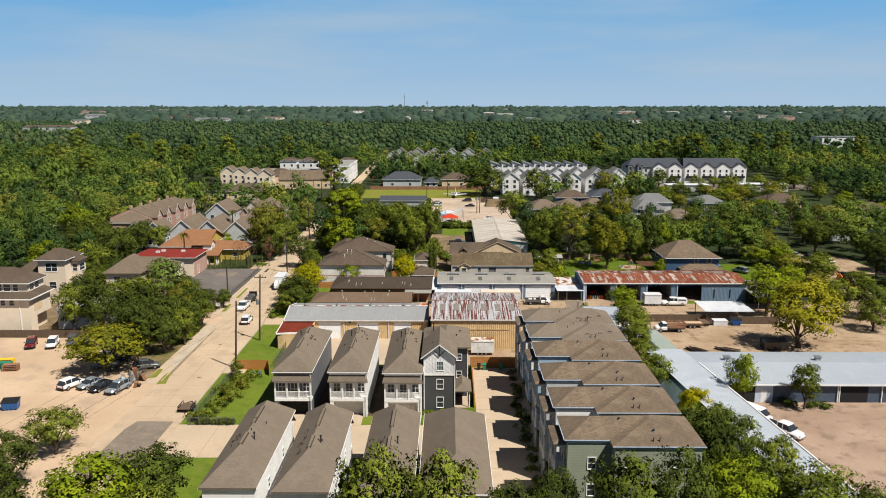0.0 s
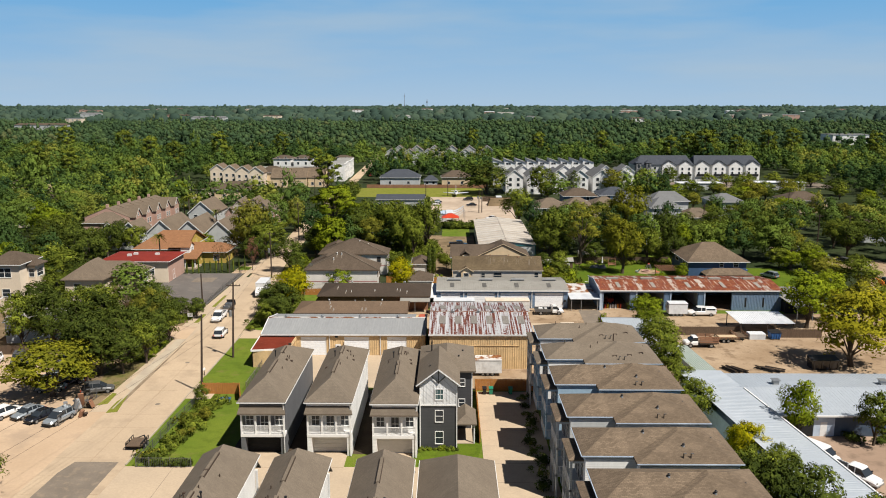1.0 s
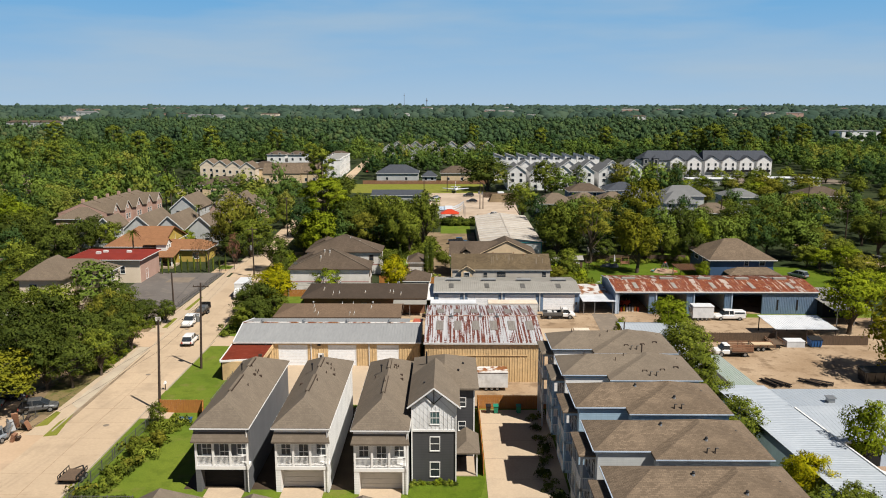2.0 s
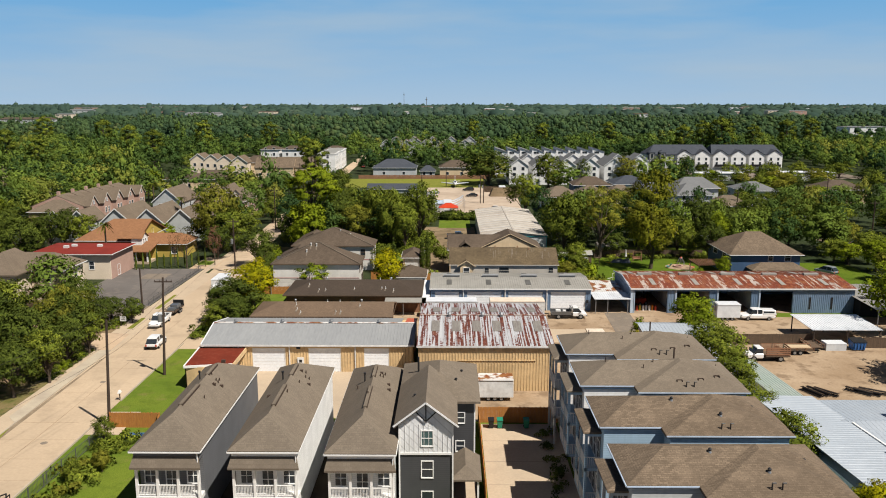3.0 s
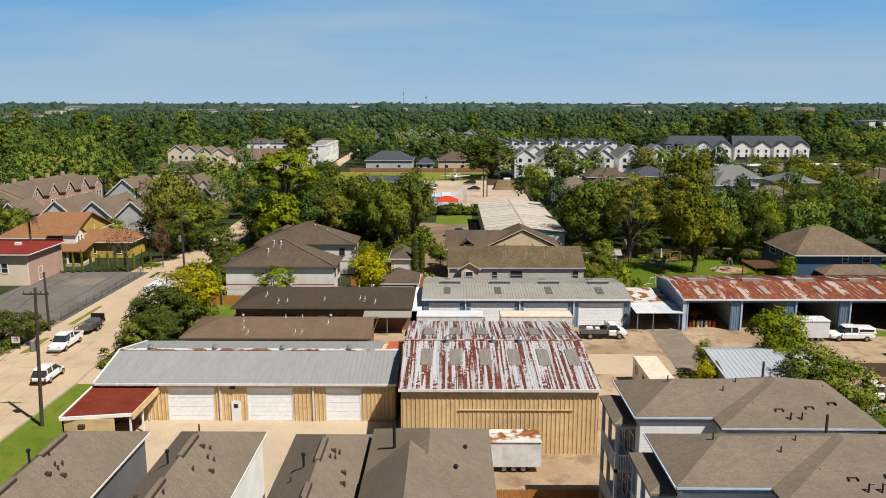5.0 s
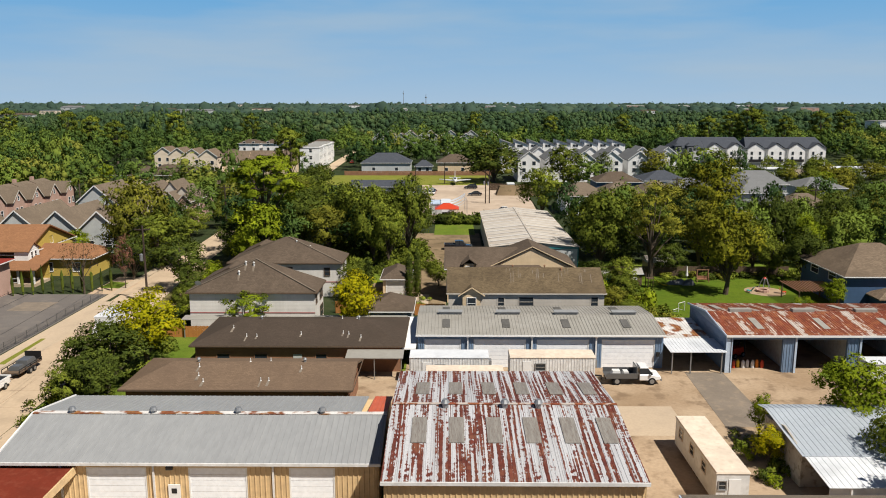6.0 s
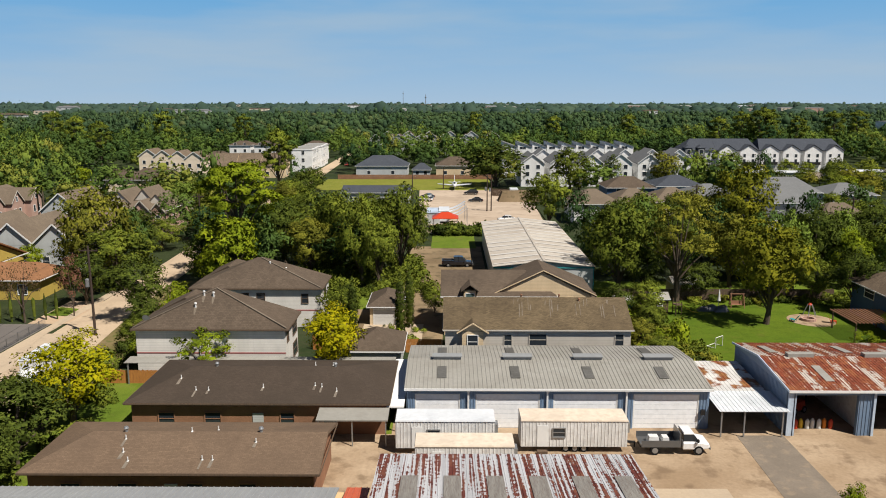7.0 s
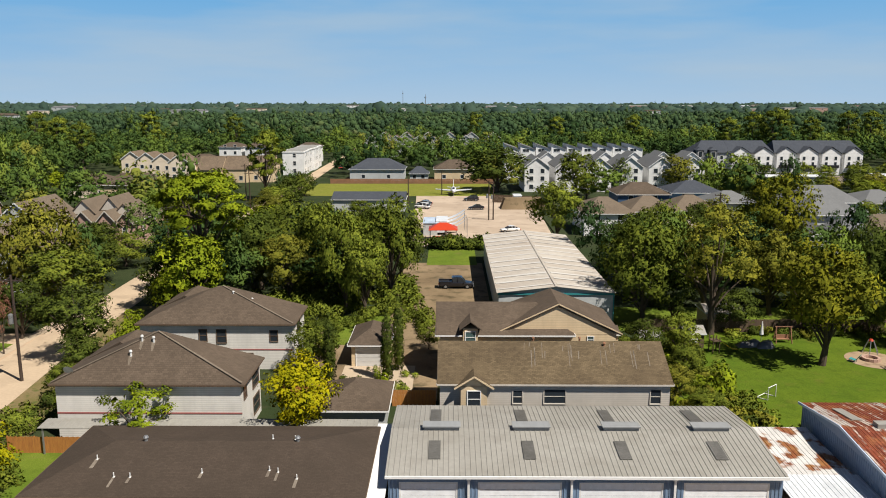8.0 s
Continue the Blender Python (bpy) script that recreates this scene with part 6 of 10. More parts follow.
part("dormer_roof", hip(Geo(), 3.2, 9.1, -10.9, -6.7, 5.4, 1.3, "x", 0, 0, 0.12), "sh_orange", t)
window(t, "E", (8.8, -8.8), -0.6, 3.9, 0.6, 1.2)
window(t, "E", (8.8, -8.8), 0.6, 3.9, 0.6, 1.2)
t = house(-71.3, -61.4, 222.8, 231.2, 3.3, 1.9, "w_yellow", "sh_orange", "yellow stucco porch building with orange brown roof", "x", 0, 3.0, 0.7, (("S", -2.6, 0.9, 1.4, 1.5), ("S", 2.4, 0.9, 1.4, 1.5)), name="porch_building", category="building")
t = thing("porch", pose(-71.5, 217.2, 0), "yellow porch with white posts and orange brown roof", "porch")
part("deck", Geo().box(-4.6, 4.4, -2.8, 2.3, -0.05, 0.5), "drive", t)
part("roof", Geo().slab([(-5.0, -3.2, 3.0), (5.0, -3.2, 3.0), (5.0, 3.2, 4.3), (-5.0, 3.2, 4.3)], 0.16), "sh_orange", t)
part("back_wall", Geo().box(-4.6, 4.4, 2.0, 2.3, 0.5, 3.6), "w_yellow", t)
for x in (-4.4, -1.4, 1.6, 4.2):
    part("post", Geo().box(x - 0.14, x + 0.14, -2.7, -2.42, 0.5, 3.0), "white" if x > -2 else "w_yellow", t)
part("railing", Geo().box(-4.4, 1.6, -2.62, -2.54, 1.35, 1.43).box(-4.4, 1.6, -2.62, -2.54, 0.7, 0.76), "white", t)
for i in range(11):
    x, y = -67.4 + i * 1.42, 208.4 + i * 0.36
    g = Geo().tube((x, y, 0), (x, y, 1.8 + 0.3 * (i % 3)), 0.1, 0.08, k=7).tube((x, y, 0.6), (x, y, 2.2 + 0.4 * (i % 3)), 0.18, 0.25, k=7).tube((x, y, 2.2 + 0.4 * (i % 3)), (x, y, 3.4 + 0.5 * (i % 4)), 0.25, 0.04, k=7)
    solid("columnar_shrub", g, LEAF["dark"], pose(0, 0, 0), "narrow dark evergreen shrub beside the asphalt lot", "shrub", "row of columnar shrubs")


def gabled_row(name, x, y, n, dx, dy, w, d, eave, rise, wall, roof, label, axis="y", win=True, group="", glass="glass", turn=0.0):
    """Town houses side by side, each with a gable towards the camera."""
    for i in range(n):
        t = thing(name, pose(x + dx * i, y + dy * i, 0, 0, 0, turn), label, "house", group)
        part("wall", Geo().box(-w / 2, w / 2, -d / 2, d / 2, -0.1, eave - 0.05), wall, t)
        if axis == "y":
            part("gable", gable_wall(Geo(), -w / 2, w / 2, -d / 2 - 0.02, eave - 0.05, rise * 0.94), wall, t)
            part("roof", hip(Geo(), -w / 2 - 0.3, w / 2 + 0.3, -d / 2 - 0.4, d / 2 + 0.3, eave, rise, "y", 0, 0, 0.2), roof, t)
            g = Geo().beam((0, -d / 2 - 0.42, eave + rise - 0.05), (-w / 2 - 0.3, -d / 2 - 0.42, eave - 0.05), 0.06, 0.25)
            g.beam((0, -d / 2 - 0.42, eave + rise - 0.05), (w / 2 + 0.3, -d / 2 - 0.42, eave - 0.05), 0.06, 0.25)
            part("barge_board", g, "white", t)
        else:
            part("gable", gable_wall(Geo(), -d / 2, d / 2, w / 2, eave - 0.05, rise * 0.94, "y"), wall, t)
            part("roof", hip(Geo(), -w / 2 - 0.3, w / 2 + 0.3, -d / 2 - 0.3, d / 2 + 0.3, eave, rise, "x", 0, 0, 0.2), roof, t)
        if win:
            k = 2 if w > 5 else 1
            for z in (1.0, 3.8, 6.4):
                if z + 1.3 < eave:
                    for s in range(k):
                        o = (s - (k - 1) / 2) * w * 0.45
                        window(t, "S", (0, -d / 2), o, z, 1.3, 1.5, glass=glass, cross=0 if y > 350 else 1)
                    window(t, "E", (w / 2, 0), 0, z, 1.2, 1.5, glass=glass, cross=0 if y > 350 else 1)


def brick_townhouse(x, y, w, d, eave, rise, label):
    """One of a row facing east: the ridge follows the row, and a steep gable with windows stands over its front."""
    t = thing("brick_townhouse", pose(x, y, 0), label, "townhouse", "brick townhouses")
    hx, hy = w / 2, d / 2
    part("wall", Geo().box(-hx, hx, -hy + 0.02, hy - 0.02, -0.1, eave), "w_pink", t)
    part("roof", hip(Geo(), -hx - 0.4, hx + 0.4, -hy, hy, eave, rise, "y", 0, 0, 0.2), "sh_tan", t)
    for yy in (-hy, hy - 0.12):
        part("end_gable", gable_wall(Geo(), -hx, hx, yy, eave - 0.05, rise * 0.95), "w_pink", t)
    part("front_bay", Geo().box(hx, hx + 1.5, -2.6, 2.4, -0.1, eave), "w_pink", t)
    part("gable", gable_wall(Geo(), -2.6, 2.4, hx + 1.38, eave - 0.02, 2.5, "y"), "w_pink", t)
    part("gable_roof", hip(Geo(), 0.5, hx + 1.8, -2.95, 2.75, eave - 0.05, 2.85, "x", 0, 0, 0.18), "sh_tan", t)
    for s in (-1, 1):
        part("barge_board", Geo().beam((hx + 1.84, -0.1, eave + 2.75), (hx + 1.84, -0.1 + s * 2.85, eave - 0.1), 0.06, 0.2), "w_beige", t)
    for z in (0.8, 3.6):
        window(t, "E", (hx + 1.5, -0.1), -1.0, z, 0.9, 1.5)
        window(t, "E", (hx + 1.5, -0.1), 1.0, z, 0.9, 1.5)
    window(t, "E", (hx + 1.5, -0.1), 0.0, eave + 0.3, 0.7, 1.0)
    part("chimney", Geo().box(-1.6, -0.9, -0.5, 0.5, eave + rise - 1.0, eave + rise + 0.7), "w_pink", t)
    return t


for i in range(5):
    brick_townhouse(-112.2 + 0.6 * i, 267.5 + 7.4 * i, 15.0, 7.4, 6.6, 3.2, "pinkish brick townhouse with tan brown gabled roof")
house(-116.0, -106.5, 255.0, 263.4, 6.2, 3.0, "w_pink", "sh_tan", "pinkish brick corner house with brown hipped roof", "x", 5.6, 2.0, 0.4, (("S", 3, 3.4, 1.1, 1.4), ("S", -2, 3.4, 1.1, 1.4)))
gabled_row("gabled_house", -102.2, 247.0, 2, 6.0, 0.6, 5.8, 10.0, 5.2, 3.2, "w_light", "sh_tan", "white gabled house with tan brown roof", "y", True, "pale gabled houses")
gabled_row("gabled_house", -88.9, 258.2, 2, 9.0, -0.6, 8.8, 19.0, 3.9, 4.2, "w_light", "sh_tan", "pale blue white gabled house with tan brown roof", "y", True, "pale gabled houses")
gabled_row("gabled_house", -69.4, 252.0, 1, 0, 0, 8.2, 16.0, 4.6, 4.0, "w_light", "sh_tan", "pale blue white gabled house with tan brown roof", "y", True, "pale gabled houses")
gabled_row("gabled_house", -86.0, 287.5, 1, 0, 0, 9.0, 16.0, 5.8, 4.2, "w_light", "sh_tan", "white gabled house with tan brown roof", "y", True, "pale gabled houses")
t = house(-78.0, -62.4, 281.0, 298.0, 6.0, 3.6, "w_pink", "sh_tan", "large brick house with a cluster of tan brown gables", "x", 5.0, 4.6, 0.4, (("E", -4, 3.6, 1.0, 1.4), ("E", 2, 3.6, 1.0, 1.4)))
for k, (x, y, w, e, r) in enumerate(((-2.6, -9.4, 5.0, 5.2, 3.0), (2.6, -10.2, 4.4, 5.6, 2.8), (6.0, -9.2, 3.6, 5.4, 2.4), (-6.0, -9.0, 3.4, 5.4, 2.6))):
    part("gable_bay", Geo().box(x - w / 2, x + w / 2, y, -8.45, -0.1, e), "w_pink", t)
    part("gable", gable_wall(Geo(), x - w / 2, x + w / 2, y, e - 0.02, r * 0.93), "w_pink", t)
    part("gable_roof", hip(Geo(), x - w / 2 - 0.3, x + w / 2 + 0.3, y - 0.35, -2.0 - k, e, r, "y", 0, 0, 0.16), "sh_tan", t)
    part("barge_board", Geo().beam((x, y - 0.39, e + r - 0.05), (x - w / 2 - 0.3, y - 0.39, e - 0.05), 0.06, 0.2).beam((x, y - 0.39, e + r - 0.05), (x + w / 2 + 0.3, y - 0.39, e - 0.05), 0.06, 0.2), "w_beige", t)
    window(t, "S", (x, y), 0, 3.4, 1.0, 1.4)
for x, y0, y1, z, r, w in ((-3.8, -6.6, 5.0, 7.2, 2.9, 2.8), (1.2, -5.0, 6.0, 7.8, 2.7, 2.2), (4.6, -6.2, 3.0, 7.0, 2.4, 2.3)):
    part("upper_gable", gable_wall(Geo(), x - w + 0.2, x + w - 0.2, y0 + 0.25, z, r * 0.92), "w_beige", t)
    part("upper_roof", hip(Geo(), x - w, x + w, y0, y1, z, r, "y", 0, 0.6, 0.16), "sh_tan", t)
gabled_row("gabled_house", -128.0, 446, 4, 8.6, -6.0, 8.2, 12, 7.0, 3.2, "w_cream", "sh_row", "cream two storey gabled house with brown roof among trees", "y", True, "cream gabled houses")
gabled_row("gabled_house", -88.0, 421, 3, 9.4, 1.5, 9.0, 13, 5.0, 4.8, "w_tan", "sh_row", "tan two storey gabled house with brown roof among trees", "x", True, "cream gabled houses")
for x, y, w, d, e, r, wl_, rf, ax in (
        (-112, 374, 15, 12, 4.2, 3.0, "w_cream", "sh_brown", "x"), (-98, 370, 18, 12, 4.6, 3.4, "w_tan", "sh_brown", "x"), (-70, 330, 10, 9, 4.0, 2.6, "w_cream", "sh_brown", "x"),
        (-96, 436, 14, 12, 6.4, 3.2, "w_tan", "sh_brown", "x"),
        (-157, 290, 22, 14, 4.2, 3.0, "w_cream", "sh_slate", "x"), (-160, 330, 18, 12, 5.0, 3.0, "w_cream", "sh_brown", "x"), (-205, 390, 16, 14, 5.5, 3.0, "w_tan", "sh_brown", "y"),
        (-25.5, 431, 21, 15, 4.4, 3.9, "w_light", "sh_slate", "x"), (4.5, 429, 15, 13, 4.6, 3.3, "w_tan", "sh_brown", "x"), (-9.0, 425, 7, 7, 3.0, 2.6, "w_light", "sh_slate", "x"),
        (39.5, 307, 11.5, 17, 5.2, 2.9, "w_white", "sh_tan", "x"), (50.5, 309, 11, 14, 5.2, 2.9, "w_cream", "sh_tan", "x"), (61.2, 311, 11, 14, 5.2, 2.9, "w_cream", "sh_tan", "x"),
        (56, 340, 14, 12, 5.4, 2.8, "w_navy", "sh_brown", "x"), (72, 345, 14, 14, 5.4, 2.8, "w_blue", "sh_slate", "x"), (74, 321, 11, 12, 5.6, 2.4, "w_light", "sh_blue", "x"),
        (75.8, 277, 12.5, 9, 11.2, 2.9, "w_light", "sh_blue", "x"), (70.8, 264, 9.6, 11, 10.8, 2.9, "w_light", "sh_blue", "x"), (70.4, 255.2, 6.2, 5.6, 8.5, 2.3, "w_white", "sh_blue", "y"),
        (82.2, 265, 10, 9, 7.4, 2.6, "w_light", "sh_tan", "x"), (110, 318, 12, 14, 6.0, 2.6, "w_light", "sh_blue", "x"), (120, 288, 14, 12, 4.6, 2.8, "w_light", "sh_brown", "x"),
        (146, 330, 16, 14, 5.0, 3.0, "w_tan", "sh_brown", "x"), (168, 300, 16, 14, 5.0, 3.0, "w_light", "sh_brown", "x"), (140, 262, 14, 12, 4.4, 2.8, "w_light", "sh_brown", "y")):
    hx, hy = w / 2, d / 2
    house(x - hx, x + hx, y - hy, y + hy, e, r, wl_, rf, {"w_cream": "cream", "w_tan": "tan", "w_light": "pale grey", "w_white": "white", "w_navy": "navy blue", "w_blue": "pale blue"}[wl_] + " house with " + {"sh_brown": "brown", "sh_tan": "tan brown", "sh_slate": "dark slate", "sh_blue": "grey blue"}[rf] + " shingle roof among trees",
          ax, min(hx, hy) * 0.9, min(hx, hy) * 0.9, 0.5, [("S", s, z, 1.3, 1.4) for s in (-w * 0.25, w * 0.22) for z in ((1.0, 3.6) if e > 5 else (1.0,))], group="far houses")

t = thing("porch", pose(63.7, 250.8, 0), "white gabled porch with grey roof beside the grey houses", "porch", "far houses")
part("gable", gable_wall(Geo(), -2.2, 2.2, -2.0, 8.5, 1.6), "w_white", t)
part("roof", hip(Geo(), -2.6, 2.6, -2.3, 4.6, 8.5, 1.8, "y", 0, 0, 0.16), "sh_blue", t)
part("wall", Geo().box(-2.0, 2.0, -1.8, 4.4, -0.1, 8.5), "w_white", t)
window(t, "S", (0, -1.8), 0, 5.0, 1.4, 1.8)
# white three storey houses at the end of the street
for i in range(4):
    x, y = -66.0 - (i % 2) * 0.6, 452 + i * 12
    t = thing("white_townhouse", pose(x, y, 0), "white flat roofed three storey townhouse on the street", "townhouse", "white street townhouses")
    part("wall", Geo().box(-1, 8, -5.8, 5.8, -0.1, 9.4), "w_white", t)
    part("parapet", Geo().box(-1.2, 8.2, -6.0, 6.0, 9.4, 9.9), "white", t)
    part("roof", Geo().box(-0.6, 7.6, -5.4, 5.4, 9.9, 10.05), "m_tanroof", t)
    for z in (1.0, 4.2, 7.4):
        for s in (-3.2, 0.2, 3.4):
            window(t, "E", (8, 0), s, z, 1.2, 1.6)
        window(t, "S", (0, -5.8), 4, z, 1.2, 1.6)
for i in (0, 1, 3):
    house(-113 + i * 13, -102 + i * 13, 512, 526, 8.0, 2.0, "w_white", "sh_brown", "white three storey townhouse with brown hipped roof", "x", 4, 4, 0.5, [("S", s, z, 1.3, 1.6) for s in (-2.5, 2.5) for z in (4.2, 7.4)], "white_townhouse", "townhouse", "white street townhouses")
t = house(-118, -80, 468, 486, 5.2, 0.5, "w_light", "m_tanroof", "long pale flat roofed building among trees", "x", 2, 2, 0.3, (), "flat_roofed_building", "building")
for x0, x1, y0, y1, h in ((150, 182, 404, 412, 4.0), (118, 140, 404, 412, 3.6)):
    house(x0, x1, y0, y1, h, 0.4, "w_light", "m_white", "long low building with flat white roof before the terrace", "x", 2, 2, 0.3, [("S", s_, 1.0, 2.0, 1.4) for s_ in (-8, 0, 8)], "flat_roofed_building", "building")
rect("terrace_car_park", "patch", "grey asphalt car park before the terrace", 112, 205, 414, 444, 0.05)
# white gabled terrace and grey roofed clusters
for i in range(6):
    t = thing("white_terrace_house", pose(125.2 + 9.42 * i, 457.0, 0), "white three storey terrace house with dark slate roof and front gable", "house", "white terrace")
    part("wall", Geo().box(-4.71, 4.71, -6.5, 8.0, -0.1, 9.2), "w_white", t)
    part("bay_wall", Geo().box(-4.0, 3.6, -8.6, -6.5, -0.1, 9.1), "w_white", t)
    part("gable", gable_wall(Geo(), -4.0, 3.6, -8.62, 9.1, 2.3), "w_white", t)
    part("roof", hip(Geo(), -4.71, 4.71, -7.0, 8.5, 9.3, 4.7, "x", 2.0 if i == 2 else 0, 2.4 if i in (1, 5) else 0, 0.2), "sh_slate", t)
    part("gable_roof", hip(Geo(), -4.4, 4.0, -9.0, -1.5, 9.15, 2.7, "y", 0, 0, 0.2), "sh_slate", t)
    part("balcony", Geo().box(-3.4, 3.0, -9.4, -8.6, 3.0, 3.3).box(-3.4, 3.0, -9.4, -9.34, 3.3, 4.2), "dark", t, "dark railed balcony")
    part("garage_door", Geo().box(-2.8, 2.4, -8.66, -8.6, 0.05, 2.4), "door_tan", t)
    for x in (-2.1, 1.7):
        window(t, "S", (0, -8.6), x, 6.2, 1.1, 1.5, cross=0)
        window(t, "S", (0, -8.6), x, 3.6, 1.1, 1.8, cross=0)
t = thing("white_terrace_house", pose(113.2, 457.0, 0), "grey and white end house of the terrace with tall bay windows", "house", "white terrace")
part("wall", Geo().box(-7.2, 7.25, -6.5, 8.0, -0.1, 9.2), "w_light", t)
part("roof", hip(Geo(), -7.4, 7.25, -7.0, 8.5, 9.3, 4.7, "x", 5.0, 0, 0.2), "sh_slate", t)
for x in (-5.2, 0.4):
    part("bay", Geo().box(x - 1.5, x + 1.5, -8.2, -6.5, -0.1, 10.4), "w_grey", t, "grey boarded bay")
    part("bay_roof", hip(Geo(), x - 1.8, x + 1.8, -8.5, -4.0, 10.4, 1.2, "y", 1.4, 0, 0.16), "sh_slate", t)
    for z in (4.0, 7.4):
        window(t, "S", (x, -8.2), 0, z, 1.5, 2.2, cross=0)
for z in (3.6, 6.4):
    window(t, "S", (0, -6.5), 4.4, z, 1.2, 1.6, cross=0)
gabled_row("gabled_townhouse", 32.6, 396, 6, 10.6, 0.2, 8.4, 20, 8.4, 3.4, "w_white", "sh_blue", "white three storey townhouse with grey blue gabled roof", "y", True, "grey roofed townhouses")
gabled_row("gabled_townhouse", 39.0, 414, 6, 10.6, 0.2, 8.4, 12, 8.8, 3.4, "w_white", "sh_blue", "white three storey townhouse with grey blue gabled roof", "y", False, "grey roofed townhouses")
for i in range(9):
    t = thing("clerestory_townhouse", pose(27.4 + 6.1 * i, 432 + 0.5 * i, 0), "white three storey townhouse with sloping grey roof and high windows", "house", "clerestory townhouses")
    part("wall", Geo().loft([(-2.9, -6, -0.1), (2.9, -6, -0.1), (2.9, 6, -0.1), (-2.9, 6, -0.1)], [(-2.9, -6, 13.9), (2.9, -6, 11.9), (2.9, 6, 11.9), (-2.9, 6, 13.9)]), "w_white", t)
    part("roof", Geo().slab([(-3.1, -6.4, 14.2), (3.0, -6.4, 12.1), (3.0, 6.3, 12.1), (-3.1, 6.3, 14.2)], 0.22), "sh_blue", t)
    window(t, "S", (0, -6), -0.8, 11.0, 2.4, 1.1, bars=1, cross=0)
gabled_row("gabled_townhouse", -40, 560, 6, 13, 0, 9, 13, 8.4, 3.6, "w_light", "sh_brown", "pale three storey townhouse with brown gabled roof", "y", True, "far gabled townhouses")
gabled_row("gabled_townhouse", -36, 590, 6, 13, 0, 9, 13, 9.0, 3.6, "w_light", "sh_brown", "pale three storey townhouse with brown gabled roof", "y", False, "far gabled townhouses")
rr = random.Random(5)
for i in range(46):
    y = rr.uniform(680, 3200)
    x = rr.uniform(-0.52, 0.56) * y
    w, d, e = rr.uniform(18, 70), rr.uniform(14, 24), rr.uniform(14, 20)
    wall = rr.choice(("w_white", "w_light", "w_cream", "w_pink"))
    house(x - w / 2, x + w / 2, y - d / 2, y + d / 2, e, rr.uniform(0.4, 2.5), wall, rr.choice(("m_white", "m_tanroof", "sh_brown", "sh_blue")), "pale flat roofed building far off among the woods", "x", 3, 3, 0.3,
          [("S", s, e - 3.0, 3.0, 1.5) for s in (-w * 0.3, 0, w * 0.3)], "far_building", "building", "far buildings", trim_band=False)


# ---- vehicles ----
def wheel(t, x, y, r=0.36, w=0.24):
    ob = part("wheel", Geo().tube((x, y - w / 2, r), (x, y + w / 2, r), r, k=14), "tyre", t)
    s = 1 if y > 0 else -1
    part("rim", Geo().tube((x, y + s * (w / 2 - 0.02), r), (x, y + s * (w / 2 + 0.015), r), r * 0.62, k=10), "steel", ob)


def ring(x, hw, z0, z1, cut=0.12):
    """A rounded cross-section of a car body."""
    return [(x, -hw + cut, z0), (x, hw - cut, z0), (x, hw, z0 + cut), (x, hw, z1 - cut), (x, hw - cut, z1), (x, -hw + cut, z1), (x, -hw, z1 - cut), (x, -hw, z0 + cut)]


def lofted(rings):
    """One closed skin through rings of the same number of corners."""
    g, k = Geo(), len(rings[0])
    n = len(g.v)
    for r in rings:
        g.v += [tuple(p) for p in r]
    for j in range(len(rings) - 1):
        o = n + j * k
        g.f += [(o + i, o + (i + 1) % k, o + k + (i + 1) % k, o + k + i) for i in range(k)]
    g.f += [tuple(n + i for i in reversed(range(k))), tuple(n + (len(rings) - 1) * k + i for i in range(k))]
    return g


